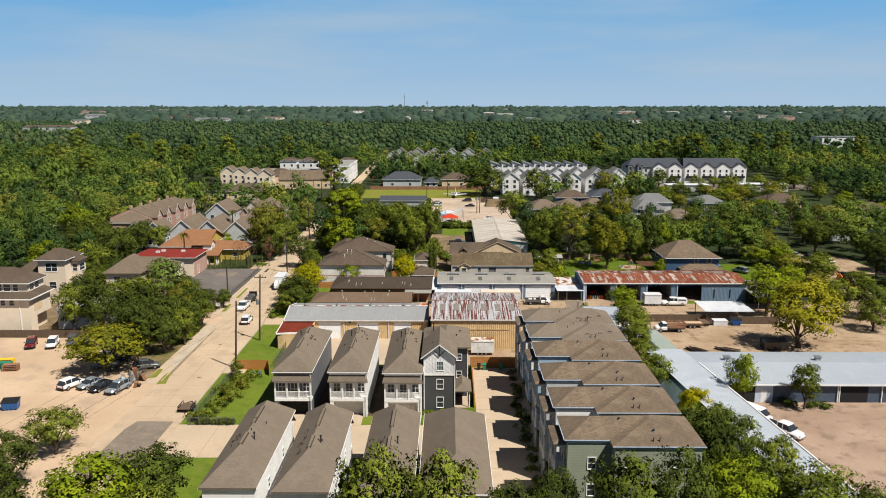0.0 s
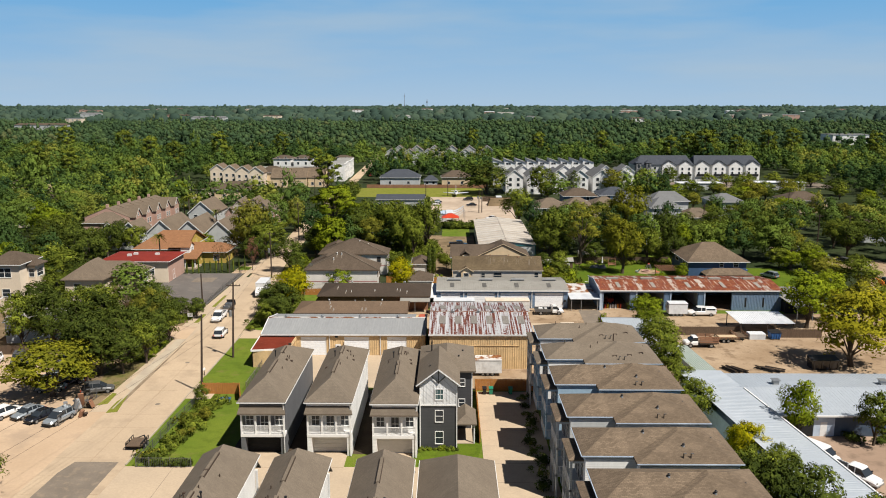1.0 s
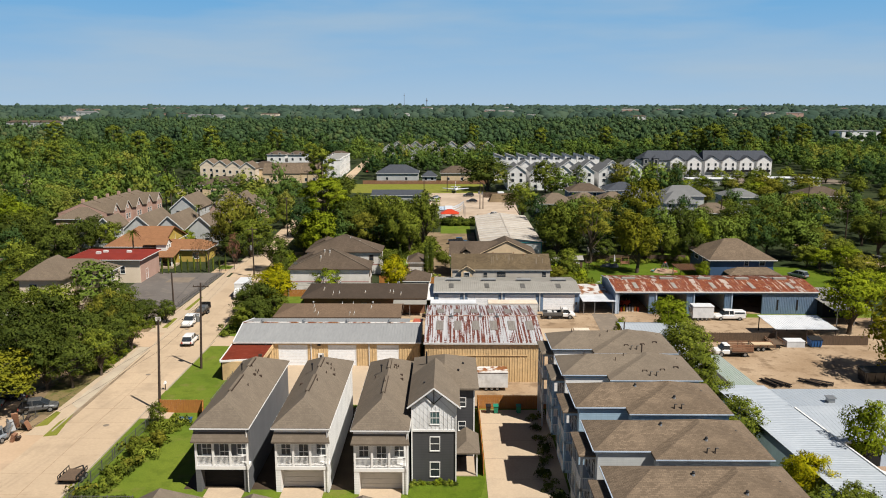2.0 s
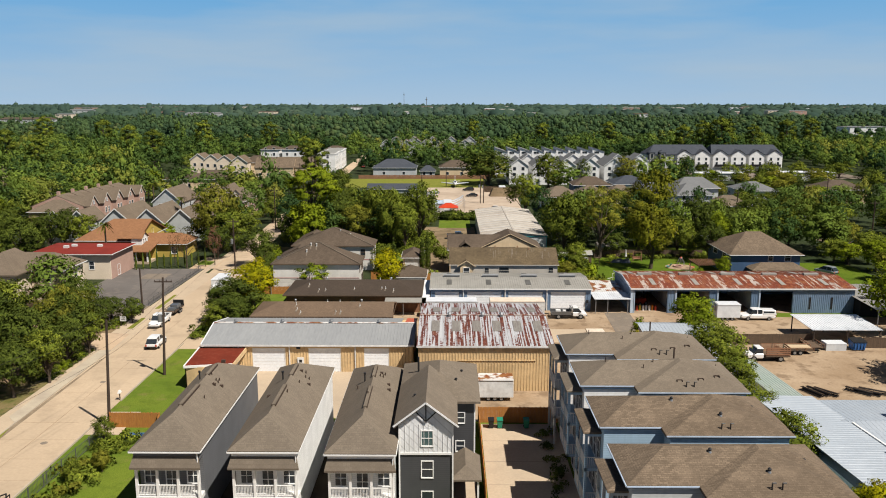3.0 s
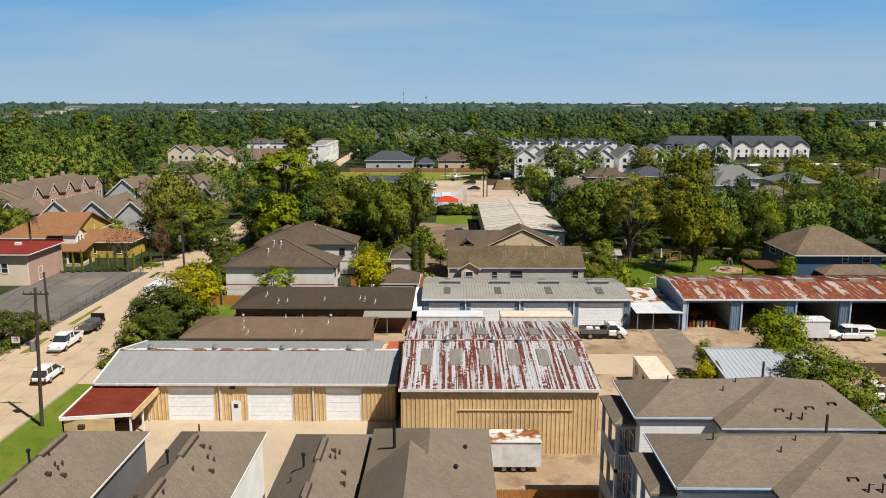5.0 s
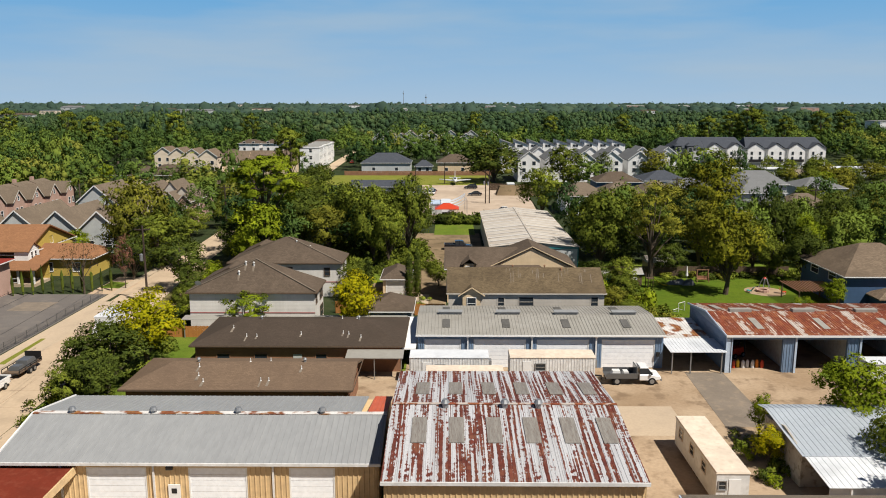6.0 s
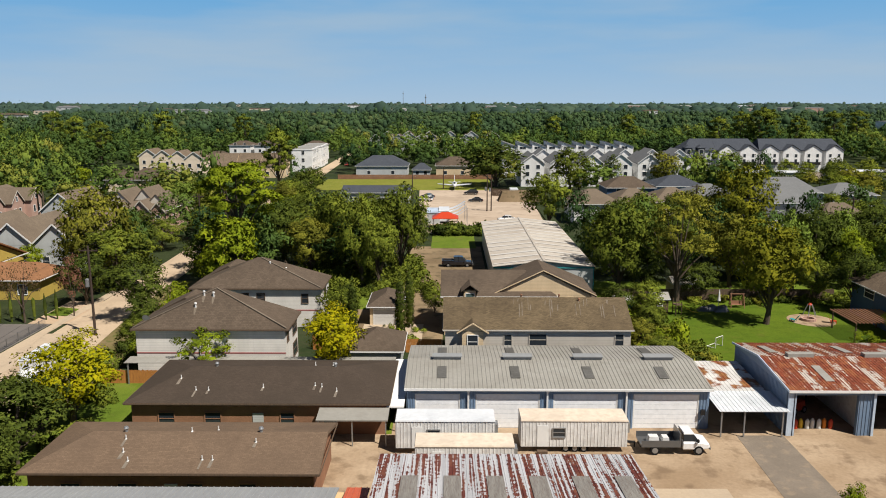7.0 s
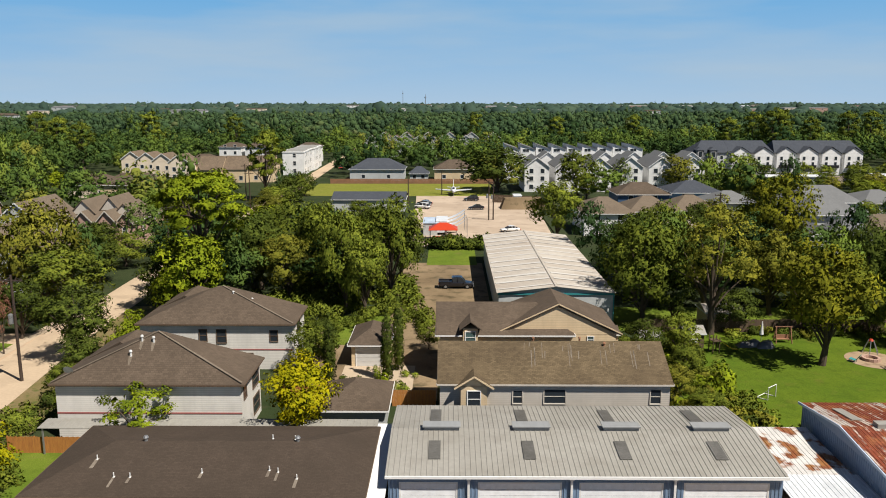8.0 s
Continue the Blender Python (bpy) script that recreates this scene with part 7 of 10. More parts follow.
def vehicle(kind, x, y, turn, colour, label, group="parked vehicles", name=None):
    """A road vehicle that points along its own +x; turn is its heading in degrees."""
    names = {"suv": "suv", "sedan": "car", "pickup": "pickup_truck", "van": "van"}
    t = thing(name or names[kind], pose(x, y, 0.045, 0, 0, turn), label, "pickup truck" if kind == "pickup" else "car", group)
    if kind == "suv":
        L, hw, dk, rf = 4.7, 0.94, 1.02, 1.72
        cab = ((-2.3, 0.8, dk - 0.05, dk + 0.03), (-1.72, 0.73, dk - 0.05, rf - 0.1), (-0.6, 0.72, dk - 0.05, rf), (0.3, 0.72, dk - 0.05, rf - 0.02), (1.3, 0.80, dk - 0.05, dk + 0.03))
        roof = (-1.72, 0.3)
    elif kind == "sedan":
        L, hw, dk, rf = 4.6, 0.9, 0.9, 1.44
        cab = ((-1.75, 0.76, dk - 0.05, dk + 0.05), (-1.0, 0.68, dk - 0.05, rf - 0.03), (0.25, 0.68, dk - 0.05, rf), (1.15, 0.78, dk - 0.05, dk + 0.04))
        roof = (-1.0, 0.3)
    elif kind == "pickup":
        L, hw, dk, rf = 5.8, 1.0, 1.12, 1.88
        cab = ((-0.75, 0.84, dk - 0.05, dk + 0.05), (-0.6, 0.78, dk - 0.05, rf - 0.03), (0.85, 0.78, dk - 0.05, rf), (1.55, 0.86, dk - 0.05, dk + 0.04))
        roof = (-0.6, 0.9)
    else:
        L, hw, dk, rf = 5.6, 1.0, 1.25, 2.1
        cab = ((-2.75, 0.86, dk - 0.05, rf - 0.08), (-2.0, 0.86, dk - 0.05, rf), (1.2, 0.86, dk - 0.05, rf), (2.0, 0.9, dk - 0.05, dk + 0.05))
        roof = (-2.7, 1.25)
    f = L / 2
    st = [ring(-f, hw * 0.84, 0.5, dk - 0.2, 0.16), ring(-f + 0.12, hw * 0.94, 0.4, dk - 0.05, 0.16), ring(-f + 0.4, hw, 0.34, dk, 0.16), ring(0.3 * f, hw, 0.32, dk, 0.16), ring(0.6 * f, hw * 0.98, 0.34, dk - 0.07, 0.16),
          ring(f - 0.4, hw * 0.95, 0.36, dk - 0.15, 0.16), ring(f - 0.12, hw * 0.88, 0.4, dk - 0.26, 0.16), ring(f, hw * 0.74, 0.48, dk - 0.38, 0.12)]
    part("body", lofted(st), colour, t)
    part("glazing", lofted([ring(a, b, c, d, 0.06) for a, b, c, d in cab]), "glass", t)
    w_ = cab[1][1]
    part("roof", lofted([ring(roof[0] - 0.14, w_ - 0.1, rf - 0.13, rf - 0.05, 0.03), ring(roof[0] + 0.1, w_ - 0.01, rf - 0.06, rf + 0.02, 0.035), ring((roof[0] + roof[1]) / 2, w_ - 0.01, rf - 0.03, rf + 0.05, 0.035),
                         ring(roof[1] - 0.1, w_ - 0.02, rf - 0.05, rf + 0.03, 0.035), ring(roof[1] + 0.12, w_ - 0.1, rf - 0.13, rf - 0.05, 0.03)]), colour, t)
    for px in (roof[0], (roof[0] + roof[1]) / 2 + 0.1):
        for s in (-1, 1):
            part("pillar", Geo().beam((px, s * (hw - 0.1), dk - 0.05), (px, s * (cab[1][1] - 0.02), rf), 0.1, 0.07), colour, t)
    if kind == "pickup":
        g = Geo().box(-f + 0.12, -0.95, -hw + 0.1, hw - 0.1, dk - 0.02, dk + 0.006)
        part("bed", g, "black", t)
        g = Geo().box(-f, -0.75, -hw, -hw + 0.1, dk - 0.1, dk + 0.14).box(-f, -0.75, hw - 0.1, hw, dk - 0.1, dk + 0.14).box(-f, -f + 0.1, -hw + 0.1, hw - 0.1, dk - 0.1, dk + 0.14)
        part("bed_rail", g, colour, t)
    for s in (-1, 1):
        part("headlight", Geo().box(f - 0.16, f - 0.02, s * hw * 0.62 - 0.16, s * hw * 0.62 + 0.16, dk - 0.42, dk - 0.26), "steel", t)
        part("taillight", Geo().box(-f - 0.02, -f + 0.12, s * hw * 0.78 - 0.1, s * hw * 0.78 + 0.1, dk - 0.42, dk - 0.16), "c_redbright", t)
        part("mirror", Geo().box(roof[1] + 0.35, roof[1] + 0.5, s * (hw + 0.1) - 0.1, s * (hw + 0.1) + 0.1, dk + 0.02, dk + 0.2), "black", t)
        for px in (-0.6 * f, 0.63 * f):
            wheel(t, px, s * (hw - 0.12), 0.37 if kind != "sedan" else 0.33)
    part("bumper", Geo().box(f - 0.1, f + 0.04, -hw * 0.8, hw * 0.8, 0.34, 0.52).box(-f - 0.05, -f + 0.05, -hw * 0.85, hw * 0.85, 0.4, 0.56), "black" if kind != "pickup" else "steel", t)
    return t


for x, y, k, c, a, w in ((-73.5, 139.6, "suv", "c_grey", -72, "brown grey suv"), (-62.5, 131.0, "sedan", "c_silver", 15, "silver sedan")):
    vehicle(k, x, y, a, c, w + " parked on the gravel lot under the tree")
vehicle("suv", -42.9, 155.0, 92, "c_white", "white suv on the tan concrete street")
vehicle("pickup", -46.6, 166.4, -90, "c_white", "white pickup truck parked by the kerb with a trailer")
for x, y, k, c, a, w in ((-80.9, 138.0, "suv", "c_red", -70, "dark red suv"), (-76.8, 138.2, "suv", "c_white", -75, "white suv with roof rack"), (-70.6, 138.6, "sedan", "c_grey", -75, "grey sedan"),
                         (-65.2, 139.4, "sedan", "c_white", -80, "white sedan"), (-62.4, 116.4, "suv", "c_white", 65, "white suv"), (-59.4, 116.6, "sedan", "c_silver", -115, "silver blue sedan"),
                         (-56.8, 115.4, "sedan", "c_black", -115, "black sedan"), (-53.9, 114.6, "suv", "c_silver", -108, "silver suv"), (-61.0, 126.2, "sedan", "c_silver", 195, "silver sedan"),
                         (-59.4, 129.4, "sedan", "c_black", 195, "black sedan"), (-53.4, 125.6, "suv", "c_grey", 20, "grey suv")):
    vehicle(k, x, y, a, c, w + " parked on the tan gravel lot", "cars on the gravel lot")
for x, y, k, c, a, w in ((10.5, 342, "sedan", "c_black", 180, "black sedan"), (9.6, 361.5, "suv", "c_black", 180, "black suv"), (-5.0, 344, "suv", "c_white", 150, "white suv"), (-4.8, 348.5, "suv", "c_silver", 150, "silver suv"),
                         (-4.6, 352.5, "sedan", "c_black", 150, "black sedan"), (17.2, 304, "sedan", "c_white", 190, "white sports car"), (-46.8, 476, "sedan", "c_redbright", 92, "red sedan")):
    vehicle(k, x, y, a, c, w + " parked on the far lot", "cars on the far lot")
vehicle("pickup", 3.9, 248.2, 0, "c_black", "black pickup truck on the gravel drive")
vehicle("pickup", 54.1, 170.2, 180, "c_white", "white pickup truck with canopy before the open bays")
t = thing("truck_canopy", pose(55.7, 170.2, 1.1), "white truck bed canopy on the pickup", "canopy")
part("shell", lofted([ring(-1.0, 0.9, 0.05, 0.75), ring(1.2, 0.9, 0.05, 0.7)]), "c_white", t)
part("window", Geo().box(-0.8, 1.0, -0.93, -0.89, 0.25, 0.58), "glass", t)
vehicle("pickup", 49.4, 98.6, -55, "c_white", "white pickup truck on the forecourt")
vehicle("van", 47.2, 103.8, -55, "c_white", "white van on the forecourt", name="van")
vehicle("sedan", 77.5, 212.5, 0, "c_blue", "blue sedan beside the blue house")
for i, (x, y) in enumerate(((103.2, 245), (104.4, 241), (105.6, 237), (106.8, 233), (108.0, 229), (110.4, 224), (113.6, 219), (83.0, 205.8))):
    vehicle(("sedan", "suv")[i % 2], x, y, 120, ("c_white", "c_silver", "c_grey")[i % 3], ("white sedan", "silver suv", "grey sedan", "white suv", "silver sedan", "grey suv", "white sedan", "silver suv")[i] + " on the far car park", "cars on the east car park")


def work_truck(x, y, turn, label, bed):
    t = thing("work_truck", pose(x, y, 0.05, 0, 0, turn), label, "truck", "parked vehicles")
    part("cab", lofted([ring(0.75, 0.98, 0.5, 1.15), ring(0.8, 0.98, 0.45, 1.2), ring(2.3, 0.98, 0.45, 1.18), ring(2.95, 0.92, 0.5, 1.08), ring(3.1, 0.8, 0.55, 0.9)]), "c_white", t)
    part("glazing", lofted([ring(0.8, 0.84, 1.1, 1.86, 0.06), ring(1.6, 0.82, 1.1, 1.9, 0.06), ring(2.2, 0.9, 1.1, 1.2, 0.05)]), "glass", t)
    part("roof", Geo().box(0.75, 1.7, -0.86, 0.86, 1.88, 1.98, 0.05), "c_white", t)
    part("frame", Geo().box(-2.9, 2.6, -0.5, 0.5, 0.5, 0.68), "black", t)
    if bed == "dump":
        part("bed", Geo().box(-2.9, 0.5, -1.05, 1.05, 0.75, 0.85).box(-2.9, 0.5, -1.05, -0.98, 0.85, 1.35).box(-2.9, 0.5, 0.98, 1.05, 0.85, 1.35).box(0.4, 0.5, -1.0, 1.0, 0.85, 2.0), "c_grey", t)
        part("load", Geo().box(-2.2, -1.2, -0.6, 0.3, 0.85, 1.45, 0.1).box(-0.9, -0.3, -0.4, 0.5, 0.85, 1.3, 0.05), "trailer_wall", t)
    else:
        part("bed", Geo().box(-3.0, 0.5, -1.1, 1.1, 0.75, 0.9), "fence_grey", t)
        for i in range(4):
            z = 1.0 + i * 0.3
            for b in ((-3.0, 0.5, -1.1, -1.05), (-3.0, 0.5, 1.05, 1.1), (-3.0, -2.95, -1.05, 1.05)):
                part("slat", Geo().box(*b, z, z + 0.2), "w_brick", t, "rust brown board")
        for x in (-2.9, -1.2, 0.4):
            for y in (-1.04, 1.0):
                part("stake", Geo().box(x, x + 0.06, y, y + 0.04, 0.9, 2.1), "black", t)
    for s in (-1, 1):
        for px in (-1.7, 2.1):
            wheel(t, px, s * 0.86, 0.42, 0.3)
        part("headlight", Geo().box(3.0, 3.12, s * 0.6 - 0.14, s * 0.6 + 0.14, 0.75, 0.9), "steel", t)
        part("mirror", Geo().box(1.9, 2.05, s * 1.1 - 0.1, s * 1.1 + 0.1, 1.2, 1.5), "black", t)
    part("bumper", Geo().box(3.08, 3.2, -0.85, 0.85, 0.45, 0.65), "steel", t)
    return t


work_truck(22.0, 170.9, 0, "white truck with grey dump bed before the blue garages", "dump")
work_truck(47.2, 149.2, 180, "white truck with rust brown slatted bed in the yard", "stake")


def box_trailer(name, x, y, turn, L, w, h, wall, roof, label, lift=0.55, door=True, ribs=True):
    """A site office, box trailer or container: ribbed sides, roof, door, windows, wheels."""
    t = thing(name, pose(x, y, 0.04, 0, 0, turn), label, "trailer", "trailers")
    part("body", Geo().box(-L / 2, L / 2, -w / 2, w / 2, lift, lift + h), wall, t)
    if ribs:
        part("side_sheet", ribbed(Geo(), (-L / 2, -w / 2 - 0.01, lift + 0.02), (L, 0, 0), (0, 0, h - 0.08), (0, -1, 0), 0.3, 0.04, 0.03, 0.01), wall, t)
        part("side_sheet", ribbed(Geo(), (-L / 2 - 0.01, w / 2, lift + 0.02), (0, -w, 0), (0, 0, h - 0.08), (-1, 0, 0), 0.3, 0.04, 0.03, 0.01), wall, t)
    part("roof", Geo().box(-L / 2 - 0.06, L / 2 + 0.06, -w / 2 - 0.08, w / 2 + 0.08, lift + h, lift + h + 0.12, 0.05), roof, t)
    if door:
        part("door", Geo().box(-L / 2 + 1.4, -L / 2 + 2.3, -w / 2 - 0.08, -w / 2 - 0.045, lift + 0.05, lift + 2.0), "white", t)
        part("step", Geo().box(-L / 2 + 1.4, -L / 2 + 2.3, -w / 2 - 0.5, -w / 2 - 0.1, 0, lift * 0.6), "fence_grey", t)
        window(t, "S", (0, -w / 2 - 0.04), -L / 2 + 3.3, lift + 1.0, 1.0, 0.7, "steel")
    for px in (-0.7, 0.1, 0.9):
        for s in (-1, 1):
            wheel(t, px, s * (w / 2 - 0.25), 0.34)
    part("hitch", Geo().beam((L / 2, 0, lift), (L / 2 + 1.0, 0, lift - 0.1), 0.15, 0.15).box(L / 2 + 0.9, L / 2 + 1.0, -0.05, 0.05, 0, lift), "black", t)
    part("vent_unit", Geo().box(L / 2 + 0.02, L / 2 + 0.35, -0.5, 0.5, lift + 1.0, lift + 1.9), "steel", t)
    return t


box_trailer("office_trailer", 13.3, 171.6, 0, 9.3, 2.5, 2.4, "trailer_wall", "trailer_cream", "white ribbed office trailer with cream roof before the garages")
box_trailer("office_trailer", 2.0, 171.2, 0, 8.6, 2.5, 2.5, "trailer_wall", "m_white", "white ribbed office trailer with white roof before the garages")
box_trailer("office_trailer", 3.6, 166.4, 0, 8.0, 2.4, 2.4, "trailer_wall", "trailer_cream", "white ribbed office trailer with cream roof behind the warehouse")
box_trailer("box_trailer", 7.4, 134.3, 180, 4.3, 2.3, 2.2, "trailer_wall", "rust_edge", "old white box trailer beside the beige warehouse", door=False)
box_trailer("cargo_trailer", 48.9, 170.2, 180, 3.9, 2.2, 2.2, "m_white", "m_white", "white enclosed cargo trailer before the open bays", door=True, ribs=False)
t = box_trailer("storage_container", 23.5, 149.6, 90, 10.6, 2.5, 2.45, "trailer_wall", "trailer_cream", "long cream storage trailer in the work yard", 0.3, True, False)
for x in (-3.6, -0.6, 2.4):
    window(t, "N", (0, 1.25), x, 1.5, 0.9, 0.8, "trailer_cream")
part("end_door", wbox(Geo(), "W", (-5.3, 0), -0.3, 0.6, 0.01, 0.05, 0.4, 2.3), "white", t)
window(t, "W", (-5.3, 0), -0.8, 1.5, 0.5, 0.6, "steel")
t = box_trailer("box_truck", -42.6, 188.2, 91, 5.6, 2.3, 2.3, "trailer_wall", "m_white", "white box truck parked on the street", 0.8, False, False)
part("cab", lofted([ring(-4.6, 0.9, 0.6, 1.3), ring(-4.3, 1.0, 0.5, 1.5), ring(-3.6, 1.0, 0.5, 2.1), ring(-2.85, 1.0, 0.5, 2.2)]), "c_white", t)
box_trailer("box_trailer", 22.8, 350, 90, 5.0, 2.4, 2.6, "m_white", "m_white", "white box trailer on the far lot", 0.6, False, False)
box_trailer("box_trailer", 1.0, 303, 90, 8.0, 2.6, 2.6, "m_white", "m_white", "white box trailer on the far lot", 0.6, False, False)


def flat_trailer(x, y, turn, label, material="c_grey", L=4.6, gate=True):
    t = thing("flatbed_trailer", pose(x, y, 0.05, 0, 0, turn), label, "trailer", "trailers")
    part("deck", Geo().box(-L / 2, L / 2, -1.0, 1.0, 0.55, 0.68), "fence_grey", t)
    g = Geo()
    for s in (-1, 1):
        g.box(-L / 2, L / 2, s * 1.0 - 0.04, s * 1.0 + 0.04, 1.0, 1.07)
        for i in range(5):
            px = -L / 2 + 0.04 + i * (L - 0.08) / 4
            g.box(px - 0.04, px + 0.04, s * 1.0 - 0.03, s * 1.0 + 0.03, 0.6, 1.03)
    part("rail", g, material, t)
    if gate:
        part("gate", Geo().box(-L / 2 - 0.05, -L / 2 + 0.02, -0.95, 0.95, 0.6, 1.7), material, t)
    for px in (-0.4, 0.45):
        for s in (-1, 1):
            wheel(t, px, s * 1.12, 0.34)
    part("hitch", Geo().beam((L / 2, -0.6, 0.6), (L / 2 + 1.1, 0, 0.5), 0.1, 0.1).beam((L / 2, 0.6, 0.6), (L / 2 + 1.1, 0, 0.5), 0.1, 0.1).box(L / 2 + 1.0, L / 2 + 1.1, -0.05, 0.05, 0, 0.55), "black", t)
    return t


t = flat_trailer(-46.8, 173.6, -90, "dark utility trailer behind the white pickup", "black", 4.8)
part("load", Geo().box(-1.8, 0.2, -0.8, 0.8, 0.7, 1.35, 0.2).box(0.4, 1.6, -0.7, 0.6, 0.7, 1.15, 0.15), "c_grey", t)
flat_trailer(-39.7, 106.7, 90, "small black utility trailer at the kerb", "black", 2.6, False)
t = flat_trailer(52.6, 152.4, 0, "flatbed trailer loaded with pale boards in the yard", "w_brick", 5.0, False)
part("load", Geo().box(-2.3, 2.3, -0.9, 0.9, 0.7, 0.95), "w_tan", t)
flat_trailer(56.2, 154.5, 90, "rusty flatbed trailer in the yard", "w_brick", 3.4, False)


def dumpster(x, y, turn, L, w, h, material, label):
    t = thing("dumpster", pose(x, y, 0.04, 0, 0, turn), label, "dumpster", "dumpsters")
    a = [(-L / 2 + 0.15, -w / 2 + 0.1, 0.12), (L / 2 - 0.15, -w / 2 + 0.1, 0.12), (L / 2 - 0.15, w / 2 - 0.1, 0.12), (-L / 2 + 0.15, w / 2 - 0.1, 0.12)]
    b = [(-L / 2, -w / 2, h), (L / 2, -w / 2, h), (L / 2, w / 2, h + 0.25), (-L / 2, w / 2, h + 0.25)]
    part("body", Geo().loft(a, b), material, t)
    part("lid", Geo().slab([(-L / 2 - 0.05, -w / 2 - 0.08, h + 0.08), (L / 2 + 0.05, -w / 2 - 0.08, h + 0.08), (L / 2 + 0.05, w / 2 + 0.05, h + 0.34), (-L / 2 - 0.05, w / 2 + 0.05, h + 0.34)], 0.06), "black", t)
    g = Geo()
    for i in range(4):
        px = -L / 2 + 0.3 + i * (L - 0.6) / 3
        g.box(px - 0.06, px + 0.06, -w / 2 - 0.05, -w / 2 + 0.14, 0.3, h - 0.1)
    part("side_rib", g, material, t)
    for s in (-1, 1):
        part("skid", Geo().box(s * L * 0.35 - 0.08, s * L * 0.35 + 0.08, -w / 2 + 0.1, w / 2 - 0.1, 0, 0.12), "black", t)
    return t


dumpster(-67.4, 107.0, 12, 2.4, 1.7, 1.25, "c_blue", "blue steel dumpster with black lid on the gravel lot")
dumpster(62.7, 154.0, 0, 2.0, 1.6, 1.3, "c_blue", "blue steel dumpster in the yard")
dumpster(64.0, 137.4, 0, 4.6, 2.2, 1.7, "c_black", "long black roll-off bin in the yard")
t = thing("storage_box", pose(59.3, 154.2, 0.04), "white storage box in the yard", "box")
part("body", Geo().box(-1.5, 1.5, -0.9, 0.9, 0, 1.0), "m_white", t)
part("lid", Geo().box(-1.55, 1.55, -0.95, 0.95, 1.0, 1.12, 0.05), "m_white", t)
for i, (x, c, w) in enumerate(((6.4, "black", "black"), (7.4, "c_green", "green"), (10.4, "c_green", "dark green"))):
    t = thing("wheelie_bin", pose(x, 125.4, 0.06), w + " plastic wheelie bin by the orange fence", "bin", "wheelie bins")
    part("body", Geo().loft([(-0.24, -0.28, 0.06), (0.24, -0.28, 0.06), (0.24, 0.28, 0.06), (-0.24, 0.28, 0.06)], [(-0.31, -0.37, 1.0), (0.31, -0.37, 1.0), (0.31, 0.37, 1.0), (-0.31, 0.37, 1.0)]), c, t)
    part("lid", Geo().slab([(-0.34, -0.42, 1.03), (0.34, -0.42, 1.03), (0.34, 0.4, 1.12), (-0.34, 0.4, 1.12)], 0.06), c, t)
    for s in (-1, 1):
        part("wheel", Geo().tube((s * 0.22, 0.28, 0.1), (s * 0.3, 0.28, 0.1), 0.1, k=10), "tyre", t)
for i, (x, y, c, w) in enumerate(((-79.6, 127.2, "c_yellow", "yellow"), (-79.0, 125.4, "c_green", "green"), (-77.2, 124.4, "w_brick", "rust brown"))):
    t = thing("pallet_stack", pose(x, y, 0.04, 0, 0, 8), w + " stacked pallets and boards on the gravel lot", "pallets", "stacked pallets")
    for k in range(4):
        part("pallet", Geo().box(-1.3, 1.3, -0.6, 0.6, k * 0.3, k * 0.3 + 0.04).box(-1.3, -1.1, -0.6, 0.6, k * 0.3 + 0.04, k * 0.3 + 0.2).box(1.1, 1.3, -0.6, 0.6, k * 0.3 + 0.04, k * 0.3 + 0.2).box(-1.3, 1.3, -0.6, 0.6, k * 0.3 + 0.2, k * 0.3 + 0.27), c, t)
t = thing("scrap_heap", pose(-52.6, 118.0, 0.04), "tall heap of brown and grey machine scrap by the fence", "scrap")
rs = random.Random(8)
for i in range(14):
    x, y, z = rs.uniform(-1.4, 1.4), rs.uniform(-2.2, 2.2), rs.uniform(0, 1.5)
    m0 = rs.choice(("black", "w_brick", "c_grey", "steel", "black", "c_grey", "pole"))
    part("scrap", Geo().beam((x, y, z * 0.3), (x + rs.uniform(-0.8, 0.8), y + rs.uniform(-0.8, 0.8), z + rs.uniform(0.3, 1.2)), rs.uniform(0.3, 0.8), rs.uniform(0.2, 0.6)), m0, t)
for i in range(6):
    t = thing("pipe_bundle", pose(47.6 + i * 0.9 + (3.4 if i > 2 else 0), 136.0 + 0.3 * (i % 2), 0.04, 0, 0, 115 + 6 * i), "dark bundle of pipes and timber in the earth yard", "pipes", "pipe bundles")
    for k in range(5):
        part("pipe", Geo().tube((-1.6, (k % 3) * 0.3 - 0.3, 0.16 + 0.28 * (k // 3)), (1.6, (k % 3) * 0.3 - 0.3, 0.16 + 0.28 * (k // 3)), 0.07, k=7), "fence_grey" if k % 2 else "black", t)
for i in range(5):
    t = thing("machine", pose(103.4 + i * 0.9, 183 + i * 3.4, 0.05, 0, 0, 40 + 20 * i), "orange and dark road machine by the east street", "machine", "road machines")
    part("body", Geo().box(-1.4, 1.2, -0.7, 0.7, 0.5, 1.3, 0.1), "c_orange", t)
    part("cab", Geo().box(-0.6, 0.5, -0.6, 0.6, 1.3, 2.2, 0.1), "glass", t)
    for s in (-1, 1):
        part("track", Geo().box(-1.5, 1.4, s * 0.75 - 0.2, s * 0.75 + 0.2, 0, 0.6, 0.1), "black", t)
    part("boom", Geo().beam((1.0, 0, 1.0), (2.4, 0, 1.9), 0.2, 0.25).beam((2.4, 0, 1.9), (3.1, 0, 0.4), 0.18, 0.2), "c_orange", t)

